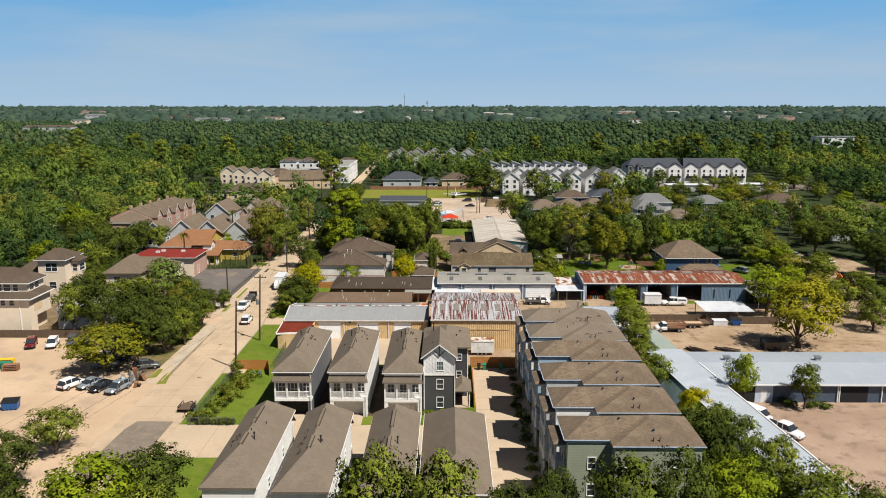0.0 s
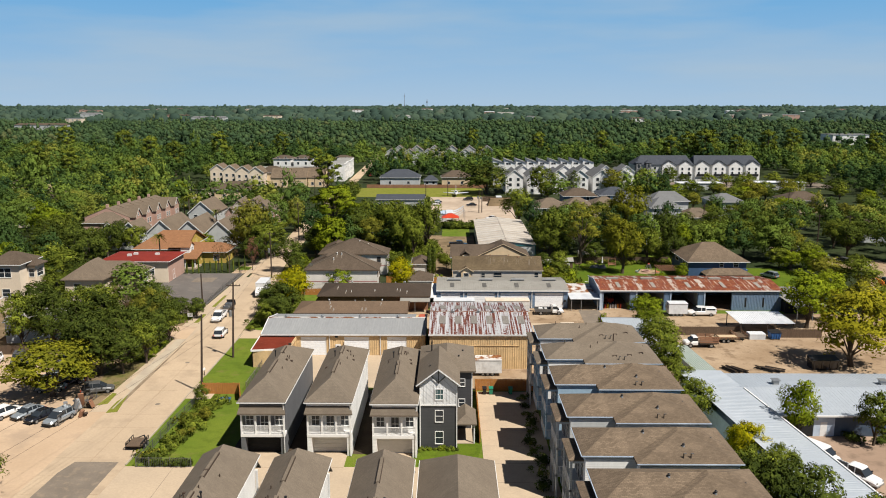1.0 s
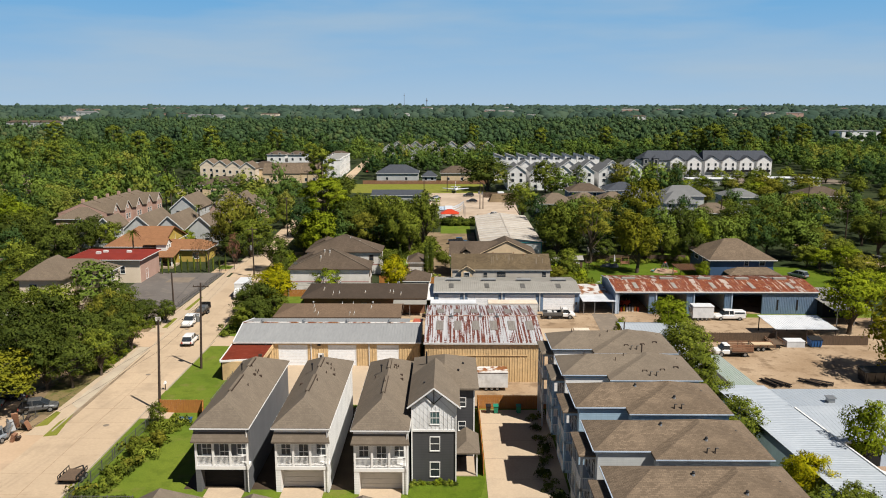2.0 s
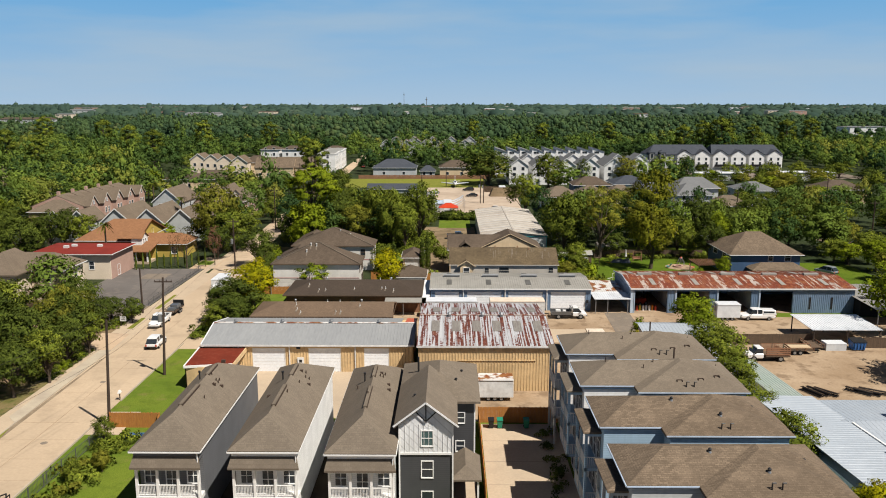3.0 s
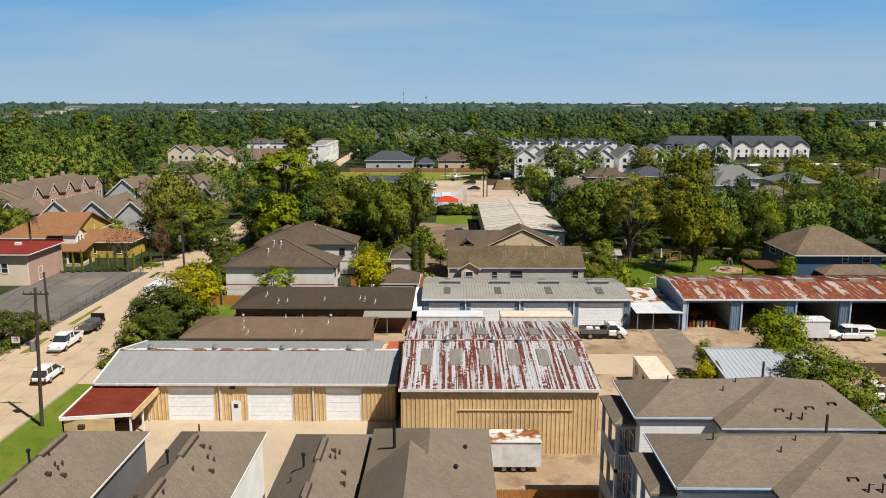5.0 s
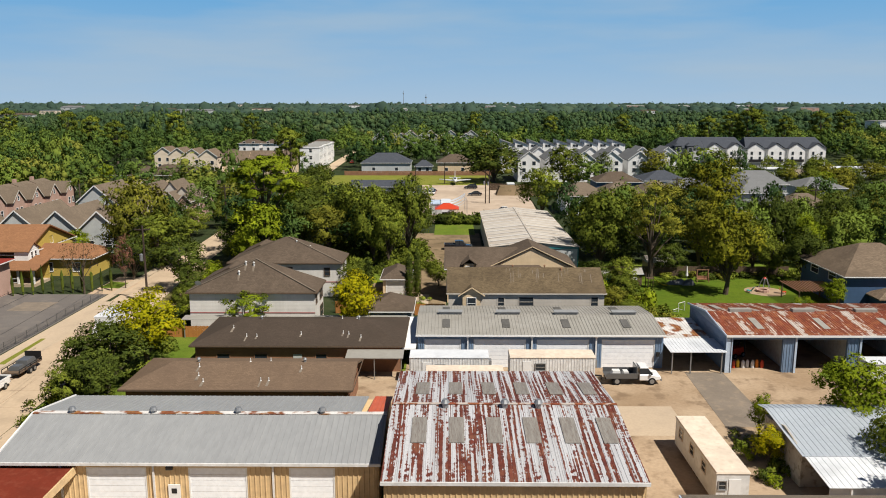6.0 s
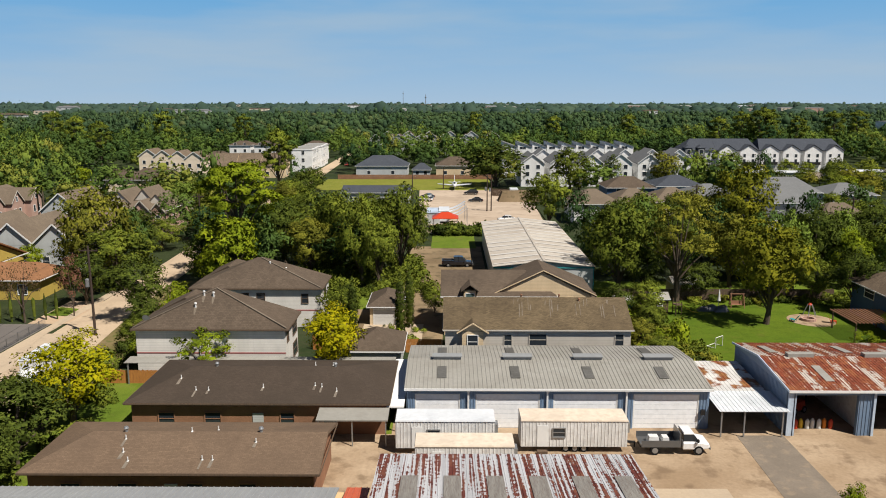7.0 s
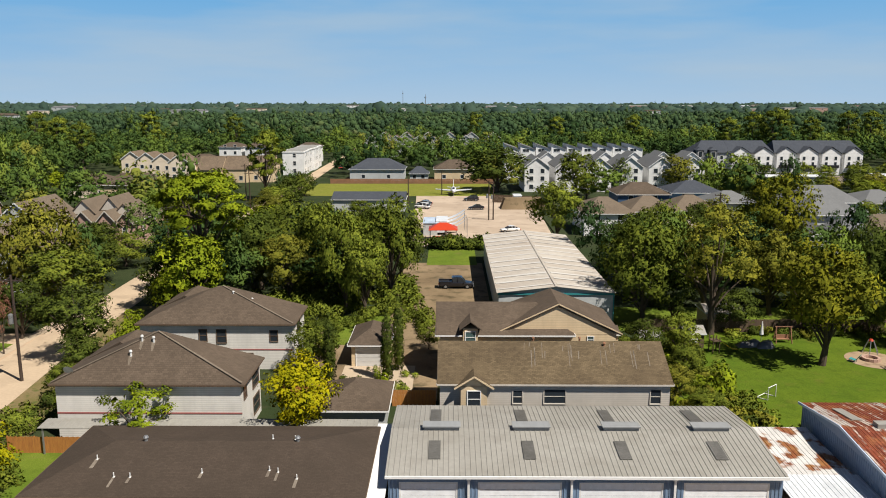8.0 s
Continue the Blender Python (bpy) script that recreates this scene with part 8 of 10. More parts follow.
t = thing("mailbox", pose(-39.3, 133.3, 0), "white metal mailbox on a dark post beside the street", "mailbox")
part("post", Geo().box(-0.05, 0.05, -0.05, 0.05, -0.05, 1.0), "pole", t)
part("box", Geo().box(-0.16, 0.16, -0.3, 0.3, 1.0, 1.3, 0.08), "white", t)
t = thing("signboard", pose(-52.2, 165.2, 0), "small white signboard on two posts beside the sidewalk", "sign")
part("board", Geo().box(-0.5, 0.5, -0.04, 0.04, 0.9, 1.7), "white", t)
part("writing", Geo().box(-0.36, 0.36, -0.052, -0.04, 1.42, 1.5).box(-0.3, 0.3, -0.052, -0.04, 1.15, 1.23), "c_grey", t, "grey bars of writing")
for x in (-0.4, 0.4):
    part("post", Geo().box(x - 0.04, x + 0.04, 0.04, 0.1, -0.05, 1.9), "pole", t)

# things in the open bays
t = thing("forklift", pose(36.6, 179.5, 0.06, 0, 0, 30), "red machine standing in the open bay", "machine")
part("body", Geo().box(-1.0, 1.0, -0.6, 0.6, 0.35, 1.2, 0.12), "c_redbright", t)
part("mast", Geo().box(1.0, 1.15, -0.5, -0.35, 0.1, 2.4).box(1.0, 1.15, 0.35, 0.5, 0.1, 2.4), "black", t)
part("guard", Geo().box(-0.7, 0.6, -0.55, 0.55, 2.0, 2.1), "black", t)
for px in (-0.7, 0.7):
    for s in (-1, 1):
        wheel(t, px, s * 0.55, 0.34)
part("post", Geo().box(-0.7, -0.62, -0.5, -0.42, 1.2, 2.0).box(0.5, 0.58, 0.42, 0.5, 1.2, 2.0), "black", t)
for i, c in enumerate(("c_redbright", "c_yellow", "trailer_wall", "trailer_wall", "trailer_wall", "c_orange", "c_redbright")):
    g = Geo().tube((0, 0, 0), (0, 0, 0.75), 0.2, 0.19, 10).tube((0, 0, 0.75), (0, 0, 0.95), 0.19, 0.07, 10)
    solid("gas_bottle", g, c, pose(35.0 + 0.55 * i, 175.6 + 0.15 * (i % 2), 0.06), {"c_redbright": "red", "c_yellow": "yellow", "trailer_wall": "white", "c_orange": "orange"}[c] + " gas bottle standing in the open bay", "bottle", "gas bottles")


# ---- poles, wires, fences ----
def utility_pole(x, y, h, label, arms=True, can=True, lean=0.0):
    t = thing("utility_pole", pose(x, y, 0), label, "utility pole", "utility poles")
    part("pole", Geo().tube((0, 0, -0.3), (lean, 0, h), 0.19, 0.13, 10), "pole", t)
    if arms:
        g = Geo().beam((lean - 1.2, 0, h - 0.6), (lean + 1.2, 0, h - 0.6), 0.12, 0.14)
        for dx in (-1.1, -0.4, 0.5, 1.1):
            g.tube((lean + dx, 0, h - 0.52), (lean + dx, 0, h - 0.32), 0.05, k=6)
        part("crossarm", g, "pole", t)
    if can:
        k = lean * 0.55
        part("transformer", Geo().tube((k - 0.45, 0, h * 0.55), (k - 0.45, 0, h * 0.55 + 1.0), 0.28, k=12).tube((k - 0.45, 0, h * 0.55 + 1.0), (k - 0.45, 0, h * 0.55 + 1.12), 0.28, 0.1, k=12), "steel", t)
    return t


POLES = ((-50.5, 58.0, 12.6), (-37.3, 125.6, 12.6), (-37.1, 142.4, 13.6), (-44.4, 204.5, 12.0), (-48.5, 262.0, 12.0), (-51.0, 330.0, 12.0))
for i, (x, y, h) in enumerate(POLES):
    utility_pole(x, y, h, "tall dark wooden utility pole beside the street", i != 1, i in (2, 3), 0.7 if i in (1, 2) else 0.0)
utility_pole(-52.1, 173.1, 8.2, "bare wooden pole beside the parking lot", False, False)
utility_pole(13.0, 322.0, 10.5, "utility pole with transformer cans on the far lot")
utility_pole(14.2, 322.6, 10.0, "utility pole with transformer cans on the far lot", False, True)
utility_pole(-9.3, 349.5, 9.0, "slim pole beside the far lot", False, False)
utility_pole(0.3, 377.7, 8.0, "slim pole on the field", False, False)
for x, y in ((111, 240), (119, 238), (84, 262), (128, 300), (60, 286), (-60, 360)):
    utility_pole(x, y, 11.5, "utility pole among the far trees", True, False)
g = Geo()
for (xa, ya, ha), (xb, yb, hb) in zip(POLES, POLES[1:]):
    for off, drop in ((-1.1, 0.35), (1.1, 0.35), (0.15, 3.2), (0.15, 4.4)):
        p, q = Vector((xa + off, ya, ha - drop)), Vector((xb + off, yb, hb - drop))
        for k in range(8):
            sag = lambda s: p.lerp(q, s) - Vector((0, 0, 4 * s * (1 - s) * 0.5))
            g.tube(sag(k / 8), sag((k + 1) / 8), 0.013, k=4)
wires = solid("power_cable", g, "black", pose(0, 0, 0), "dark sagging power lines between the street poles", "cables")


def board_fence(pts, h, material, label, step=2.4):
    """A board fence along a line: posts, rails and upright boards."""
    t = thing("fence", pose(pts[0][0], pts[0][1], 0), label, "fence", "fences")
    o = Vector((*pts[0], 0))
    for a, b in zip(pts, pts[1:]):
        a, b = Vector((*a, 0)) - o, Vector((*b, 0)) - o
        L, d = (b - a).length, (b - a).normalized()
        n = Vector((-d.y, d.x, 0))
        g, k = Geo(), max(2, int(L / 0.15))
        for i in range(k):
            p, q = a + d * (i * L / k + 0.006), a + d * ((i + 1) * L / k - 0.006)
            hh = h + 0.02 * ((i * 7) % 3)
            g.loft([p - n * 0.012, q - n * 0.012, q + n * 0.012, p + n * 0.012], [v + Vector((0, 0, hh)) for v in (p - n * 0.012, q - n * 0.012, q + n * 0.012, p + n * 0.012)])
        tagged(part("board_panel", g, material, t), kind="stuff")
        g = Geo()
        for z in (0.35, h * 0.55, h - 0.3):
            g.beam(a + n * 0.05 + Vector((0, 0, z)), b + n * 0.05 + Vector((0, 0, z)), 0.05, 0.09)
        part("fence_rail", g, material, t)
        for i in range(int(L / step) + 1):
            p = a + d * min(L, i * step) + n * 0.09
            part("post", Geo().box(p.x - 0.05, p.x + 0.05, p.y - 0.05, p.y + 0.05, -0.1, h + 0.05), material, t)
    return t


board_fence([(5.0, 126.9), (14.2, 126.9)], 1.9, "fence", "orange stained board fence at the end of the alley")
board_fence([(5.0, 126.6), (5.0, 107.8)], 1.8, "fence", "orange stained board fence along the alley")
board_fence([(-37.0, 125.2), (-31.4, 125.2), (-30.4, 122.0)], 1.8, "fence", "orange board fence at the corner of the garden")
board_fence([(-36.0, 187.0), (-28.4, 187.0)], 1.5, "fence", "orange board fence under the walkway cover")
board_fence([(-14.6, 198.8), (-9.6, 198.8)], 1.8, "fence", "orange board fence beside the small garage")
board_fence([(-3.0, 197.8), (1.4, 197.8)], 1.7, "fence", "orange board fence beside the tan house")
board_fence([(-10.4, 126.0), (-8.8, 126.0)], 1.8, "fence", "orange board fence between the townhouses")
board_fence([(28.0, 223.4), (62.0, 223.4)], 1.8, "fence_grey", "weathered brown board fence behind the lawn")
board_fence([(-116.0, 143.8), (-72.0, 143.8)], 1.6, "fence_grey", "brown board fence along the gravel lot")
board_fence([(44.4, 156.2), (57.0, 156.2)], 1.7, "fence_grey", "dark board fence across the yard")
board_fence([(64.0, 154.6), (72.0, 154.6)], 1.7, "fence_grey", "dark board fence across the yard")
board_fence([(-42.0, 412.6), (20.0, 412.6)], 1.8, "w_brick", "reddish board fence beyond the field", 4.0)
board_fence([(16.0, 358.0), (29.0, 354.0)], 2.4, "fence_grey", "brown board fence on the far lot", 4.0)


def wire_fence(pts, h, label):
    """A metal mesh fence: posts, rails and thin uprights."""
    t = thing("wire_fence", pose(pts[0][0], pts[0][1], 0), label, "fence", "fences")
    o = Vector((*pts[0], 0))
    for a, b in zip(pts, pts[1:]):
        a, b = Vector((*a, 0)) - o, Vector((*b, 0)) - o
        L, d = (b - a).length, (b - a).normalized()
        g = Geo()
        for z in (0.12, h - 0.05):
            g.beam(a + Vector((0, 0, z)), b + Vector((0, 0, z)), 0.04, 0.05)
        for i in range(int(L / 0.22)):
            p = a + d * i * 0.22
            g.box(p.x - 0.011, p.x + 0.011, p.y - 0.011, p.y + 0.011, 0.1, h - 0.02)
        part("mesh", g, "c_grey", t)
        for i in range(int(L / 2.6) + 1):
            p = a + d * min(L, i * 2.6)
            part("post", Geo().box(p.x - 0.04, p.x + 0.04, p.y - 0.04, p.y + 0.04, -0.1, h + 0.08), "c_grey", t)
    return t


wire_fence([(-30.8, 101.0), (-37.6, 101.0), (-37.4, 112.0), (-36.6, 123.6)], 1.3, "dark metal fence round the garden")
wire_fence([(-53.2, 113.0), (-52.6, 124.0)], 1.6, "dark metal fence along the gravel lot")
wire_fence([(-30.6, 126.4), (-30.6, 137.0)], 1.5, "dark metal fence beside the red roofed shed")
wire_fence([(-53.2, 178.5), (-53.2, 209.0)], 1.1, "grey metal fence along the asphalt lot")
for x, y, w, d in ((-33.0, 122.4, 2.2, 0.7),):
    t = thing("planter_bench", pose(x, y, 0.02), "low blue painted bench in the garden", "bench")
    part("seat", Geo().box(-w / 2, w / 2, -d / 2, d / 2, 0.4, 0.48), "c_blue", t)
    for s in (-1, 1):
        part("leg", Geo().box(s * w * 0.42 - 0.05, s * w * 0.42 + 0.05, -d / 2, d / 2, 0, 0.4), "c_blue", t)

# ---- back lawn ----
t = thing("football_goal", pose(36.2, 200.0, 0.05, 0, 0, 40) @ Matrix.Diagonal((0.8, 0.9, 0.72, 1)), "small white tube football goal on the lawn", "goal")
g = Geo().tube((-1.0, 0, 0.04), (-1.0, 0, 1.9), 0.05, k=6).tube((1.0, 0, 0.04), (1.0, 0, 1.9), 0.05, k=6).tube((-1.0, 0, 1.9), (1.0, 0, 1.9), 0.05, k=6)
g.tube((-1.0, 0, 0.05), (-1.0, 1.3, 0.05), 0.05, k=6).tube((1.0, 0, 0.05), (1.0, 1.3, 0.05), 0.05, k=6).tube((-1.0, 1.3, 0.05), (1.0, 1.3, 0.05), 0.05, k=6)
part("frame", g, "white", t)
part("brace", Geo().tube((1.0, 1.3, 0.05), (1.0, 0, 1.9), 0.04, k=6), "white", t)
t = thing("slide", pose(36.4, 215.2, 0.05, 0, 0, 10), "yellow plastic slide on a wooden frame at the lawn's edge", "slide")
part("chute", Geo().beam((-0.6, 0, 1.6), (1.2, 0, 0.35), 0.5, 0.08).beam((1.2, 0, 0.35), (2.0, 0, 0.22), 0.5, 0.08), "c_yellow", t)
for y in (-0.4, 0.4):
    part("post", Geo().box(-0.7, -0.6, y - 0.05, y + 0.05, 0, 2.0), "fence_grey", t)
part("deck", Geo().box(-1.6, -0.5, -0.6, 0.6, 1.5, 1.6), "fence_grey", t)
part("post", Geo().box(-1.6, -1.5, -0.55, -0.45, 0, 2.4).box(-1.6, -1.5, 0.45, 0.55, 0, 2.4), "fence_grey", t)
t = thing("tarp_heap", pose(41.2, 217.2, 0.05), "heap of outdoor gear under a grey tarp", "tarp")
rng = np.random.default_rng(4)
for k in range(5):
    cx, cy, cz = rng.uniform(-1.6, 1.6), rng.uniform(-0.5, 0.5), rng.uniform(0.5, 0.9)
    part("fold", Geo().loft([(cx - 0.9, cy - 0.6, 0), (cx + 0.9, cy - 0.6, 0), (cx + 0.9, cy + 0.6, 0), (cx - 0.9, cy + 0.6, 0)], [(cx - 0.4, cy - 0.2, cz), (cx + 0.5, cy - 0.3, cz * 0.9), (cx + 0.4, cy + 0.3, cz), (cx - 0.5, cy + 0.2, cz * 0.8)]), "c_grey", t)
t = thing("swing_seat", pose(45.4, 219.0, 0.05), "brown wooden swing seat by the fence", "seat")
part("frame", Geo().beam((-1.0, 0.5, 0), (-0.9, 0, 2.1), 0.1, 0.1).beam((1.0, 0.5, 0), (0.9, 0, 2.1), 0.1, 0.1).beam((-1.0, -0.5, 0), (-0.9, 0, 2.1), 0.1, 0.1).beam((1.0, -0.5, 0), (0.9, 0, 2.1), 0.1, 0.1).beam((-1.1, 0, 2.1), (1.1, 0, 2.1), 0.1, 0.1), "w_brick", t)
part("seat", Geo().box(-0.8, 0.8, -0.25, 0.25, 0.45, 0.52).box(-0.8, 0.8, 0.22, 0.3, 0.52, 1.0), "w_brick", t)
t = thing("parasol", pose(42.9, 219.6, 0.05), "closed white parasol by the fence", "parasol")
part("pole", Geo().tube((0, 0, 0), (0, 0, 2.6), 0.04, k=6), "steel", t)
part("canopy", Geo().tube((0, 0, 0.9), (0, 0, 2.6), 0.26, 0.06, 10), "trailer_wall", t)
structure("fire_pit_paving", Geo().tube((53.4, 212.2, 0.0), (53.4, 212.2, 0.075), 3.2, k=24), "yard", "round tan paving of the fire pit")
t = thing("fire_pit", pose(53.0, 212.2, 0.07), "low round stone fire pit on tan paving", "fire pit")
for i in range(14):
    a0, a1 = 2 * math.pi * i / 14 + 0.02, 2 * math.pi * (i + 1) / 14 - 0.02
    pts = [(r * math.cos(a), r * math.sin(a), 0) for r, a in ((0.75, a0), (1.05, a0), (1.05, a1), (0.75, a1))]
    part("stone", Geo().loft(pts, [(p[0], p[1], 0.35) for p in pts]), "w_pink", t)
t = thing("play_dome", pose(54.4, 215.0, 0.05), "small grey climbing frame with red top by the fire pit", "climbing frame")
for i in range(6):
    a = math.pi * i / 3
    part("bar", Geo().tube((math.cos(a), math.sin(a), 0), (0.3 * math.cos(a), 0.3 * math.sin(a), 1.6), 0.05, k=6), "steel", t)
part("top", Geo().tube((0, 0, 1.5), (0, 0, 1.75), 0.32, 0.15, 10), "c_redbright", t)
for x, y, c, w in ((50.6, 211.6, "c_teal", "teal"), (55.8, 210.8, "c_redbright", "red"), (57.4, 196.6, "c_grey", "grey"), (51.0, 197.0, "c_grey", "grey")):
    t = thing("garden_chair", pose(x, y, 0.06, 0, 0, 40 * x), w + " reclined garden chair on the lawn", "chair", "garden chairs")
    part("seat", Geo().slab([(-0.35, -0.4, 0.4), (0.35, -0.4, 0.4), (0.35, 0.3, 0.3), (-0.35, 0.3, 0.3)], 0.06), c, t)
    part("backrest", Geo().slab([(-0.35, 0.3, 0.32), (0.35, 0.3, 0.32), (0.35, 0.75, 1.0), (-0.35, 0.75, 1.0)], 0.06), c, t)
    for sx in (-0.3, 0.3):
        for sy in (-0.35, 0.3):
            part("leg", Geo().box(sx - 0.03, sx + 0.03, sy - 0.03, sy + 0.03, 0, 0.34), c, t)
for x, y, w, d, h, m0, rf, lab in ((21.8, 217.0, 3.6, 3.0, 2.2, "w_tan", "sh_brown", "small wooden garden shed with pale roof"), (27.4, 215.4, 2.6, 2.4, 2.1, "c_teal", "m_tanroof", "small teal garden shed with tan roof"),
                                   (40.0, 226.8, 5.0, 4.0, 2.4, "w_tan", "m_farroof", "garden shed with pale roof behind the fence"), (33.0, 216.8, 2.4, 2.4, 2.3, "fence_grey", "m_tanroof", "wooden play house at the lawn's edge")):
    house(x - w / 2, x + w / 2, y - d / 2, y + d / 2, h, 0.7, m0, rf, lab, "x", 0, 0, 0.2, (("S", 0, 0.9, 0.6, 0.6),), "garden_shed", "shed", "garden sheds")

# ---- old aeroplane on the field ----
t = thing("aeroplane", pose(4.2, 377.5, 0.05, 0, 0, -90), "old white twin-tailed jet parked on the field", "aeroplane")
part("fuselage", lofted([ring(5.6, 0.12, 1.5, 1.75, 0.05), ring(4.4, 0.5, 1.2, 2.0, 0.2), ring(2.0, 0.8, 1.0, 2.4, 0.35), ring(-3.0, 0.75, 1.05, 2.3, 0.3), ring(-6.0, 0.35, 1.5, 2.1, 0.12)]), "m_white", t)
part("canopy", lofted([ring(3.4, 0.2, 2.05, 2.2, 0.05), ring(2.4, 0.4, 2.1, 2.75, 0.15), ring(0.6, 0.3, 2.2, 2.5, 0.1)]), "glass", t)
for s in (-1, 1):
    part("wing", Geo().slab([(1.5, s * 0.7, 1.5), (-1.6, s * 0.7, 1.5), (-2.4, s * 6.0, 1.75), (-1.2, s * 6.0, 1.75)], 0.18), "m_white", t)
    part("tailplane", Geo().slab([(-4.4, s * 0.4, 1.9), (-5.8, s * 0.4, 1.9), (-6.2, s * 2.2, 2.0), (-5.4, s * 2.2, 2.0)], 0.1), "m_white", t)
    part("leg", Geo().tube((-0.6, s * 1.6, 0), (-0.6, s * 1.4, 1.4), 0.09, k=6), "steel", t)
part("fin", Geo().loft([(-3.9, -0.06, 2.1), (-5.9, -0.06, 2.1), (-6.6, -0.06, 4.4), (-5.7, -0.06, 4.4)], [(-3.9, 0.06, 2.1), (-5.9, 0.06, 2.1), (-6.6, 0.06, 4.4), (-5.7, 0.06, 4.4)]), "m_white", t)
part("leg", Geo().tube((3.8, 0, 0), (3.8, 0, 1.4), 0.08, k=6), "steel", t)

# small house with slate roof beside the far lot, white tents
house(-30.0, -9.8, 338.0, 350.0, 3.4, 1.6, "w_light", "sh_slate", "low house with slate grey roof beside the far lot", "x", 0, 0, 0.4, (("E", 0, 1.0, 1.2, 1.4),))
for k, (x, y, w) in enumerate(((4.6, 297.6, 2.3), (4.3, 301.6, 2.4), (3.6, 305.8, 2.8), (3.4, 310.4, 3.2))):
    t = thing("sail_tent", pose(x, y, 0.05, 0, 0, 6 * k - 8), "white sail shaped canopy tent on the far lot", "tent", "canopy tents")
    steps = [q / 6 for q in range(7)]
    side = lambda e: [(-w + 2 * w * u, e * (1.5 - 0.9 * u), 2.1 + 2.2 * u ** 2.2) for u in steps] + [(-w + 2 * w * u, e * (1.5 - 0.9 * u), 2.04 + 2.2 * u ** 2.2) for u in reversed(steps)]
    g = Geo().loft(side(-1), side(1))
    part("sail", g, "m_white", t)
    for px, py, h in ((-w, -1.4, 2.1), (-w, 1.4, 2.1), (w, 0, 4.3)):
        part("pole", Geo().tube((px, py, 0), (px, py, h), 0.05, k=6), "steel", t)
t = thing("red_canopy", pose(1.4, 293.0, 0.05), "faded red hipped canopy on posts at the far lot", "canopy")
part("roof", hip(Geo(), -3.2, 3.2, -2.6, 2.6, 2.6, 1.3, "x", 2.4, 2.4, 0.1), "c_redbright", t)
for px in (-2.9, 2.9):
    for py in (-2.3, 2.3):
        part("post", Geo().box(px - 0.06, px + 0.06, py - 0.06, py + 0.06, -0.05, 2.6), "steel", t)
part("counter", Geo().box(-2.4, 2.6, -2.1, -1.5, 0, 1.1), "c_redbright", t, "red counter under the canopy")
t = thing("grey_cabin", pose(-1.6, 303.0, 0.05), "pale grey flat roofed cabin beside the sail tents", "cabin")
part("wall", Geo().box(-1.6, 1.6, -4.5, 4.5, 0, 2.8), "w_light", t)
part("roof", Geo().box(-1.75, 1.75, -4.65, 4.65, 2.8, 2.95), "m_pale", t)
window(t, "E", (1.6, 0), 1.4, 1.0, 1.2, 1.0)
t = thing("soil_bank", pose(24.0, 345.0, 0), "brown bank of soil and timber behind the far lot", "bank")
part("soil", Geo().loft([(-6.5, -3.2, 0), (6.5, -3.2, 0), (6.5, 3.2, 0), (-6.5, 3.2, 0)], [(-5.2, -1.2, 3.0), (5.0, -1.4, 3.4), (5.2, 1.6, 3.2), (-5.4, 1.4, 3.1)]), "litter", t)
# slim masts on the horizon
for x, y, h in ((-245.0, 4300.0, 88.0), (-70.0, 2500.0, 52.0)):
    t = thing("radio_mast", pose(x, y, 0), "slim lattice radio mast on the horizon", "mast", "radio masts")
    part("mast", Geo().tube((0, 0, 0), (0, 0, h), 2.0, 1.0, 4), "steel", t)
    part("ring", Geo().tube((0, 0, h * 0.8), (0, 0, h * 0.86), 3.0, k=8), "steel", t)


# ---- trees ----
def unit(v):
    return v / (np.linalg.norm(v, axis=1)[:, None] + 1e-9)


def leaf_cloud(rng, centres, radii, n, size, flat=0.75, hollow=0.55, wild=0.55, tufts=0, dome=0.55):
    """Leaf blades on and in a set of round clumps, each of which may carry smaller tufts; returns corners and faces."""
    k = len(centres)
    if tufts:
        out = rng.normal(size=(k * tufts, 3))
        out[:, 2] = np.where(out[:, 2] < -0.4, -out[:, 2], out[:, 2])
        out = unit(out)
        rr = np.repeat(radii, tufts)
        mid = np.repeat(centres, tufts, 0) + out * (rr * rng.uniform(0.5, 0.9, k * tufts))[:, None] * np.array([1, 1, flat])
        rad0 = rr * rng.uniform(0.30, 0.52, k * tufts)
    else:
        out, mid, rad0 = np.zeros((k, 3)), centres, radii
    pick = rng.choice(len(mid), n, p=rad0 ** 2 / np.sum(rad0 ** 2))
    d = unit(rng.normal(size=(n, 3)))
    d[:, 2] = np.where(d[:, 2] < -0.55, -d[:, 2], d[:, 2])
    rad = rad0[pick] * (hollow + (1.08 - hollow) * rng.random(n) ** 0.45)
    pos = mid[pick] + d * rad[:, None] * np.array([1, 1, flat])
    whole = unit((pos - centres.mean(0)) / np.maximum(np.ptp(pos, axis=0), 0.1))
    soft = unit(d * 0.45 + out[pick] * 0.45 + whole * dome + np.array([0, 0, 0.15]))
    nrm = unit(soft + rng.normal(size=(n, 3)) * wild)
    a = unit(np.cross(nrm, rng.normal(size=(n, 3))))
    b = np.cross(nrm, a)
    s = size * (0.6 + 0.8 * rng.random(n))[:, None]
    q = rng.uniform(0.6, 1.1, (n, 1))
    v = np.stack([pos - a * s * 0.5, pos - b * s * q * 0.6, pos + a * s * 0.5], 1).reshape(-1, 3)
    return v, np.repeat(soft, 3, 0)


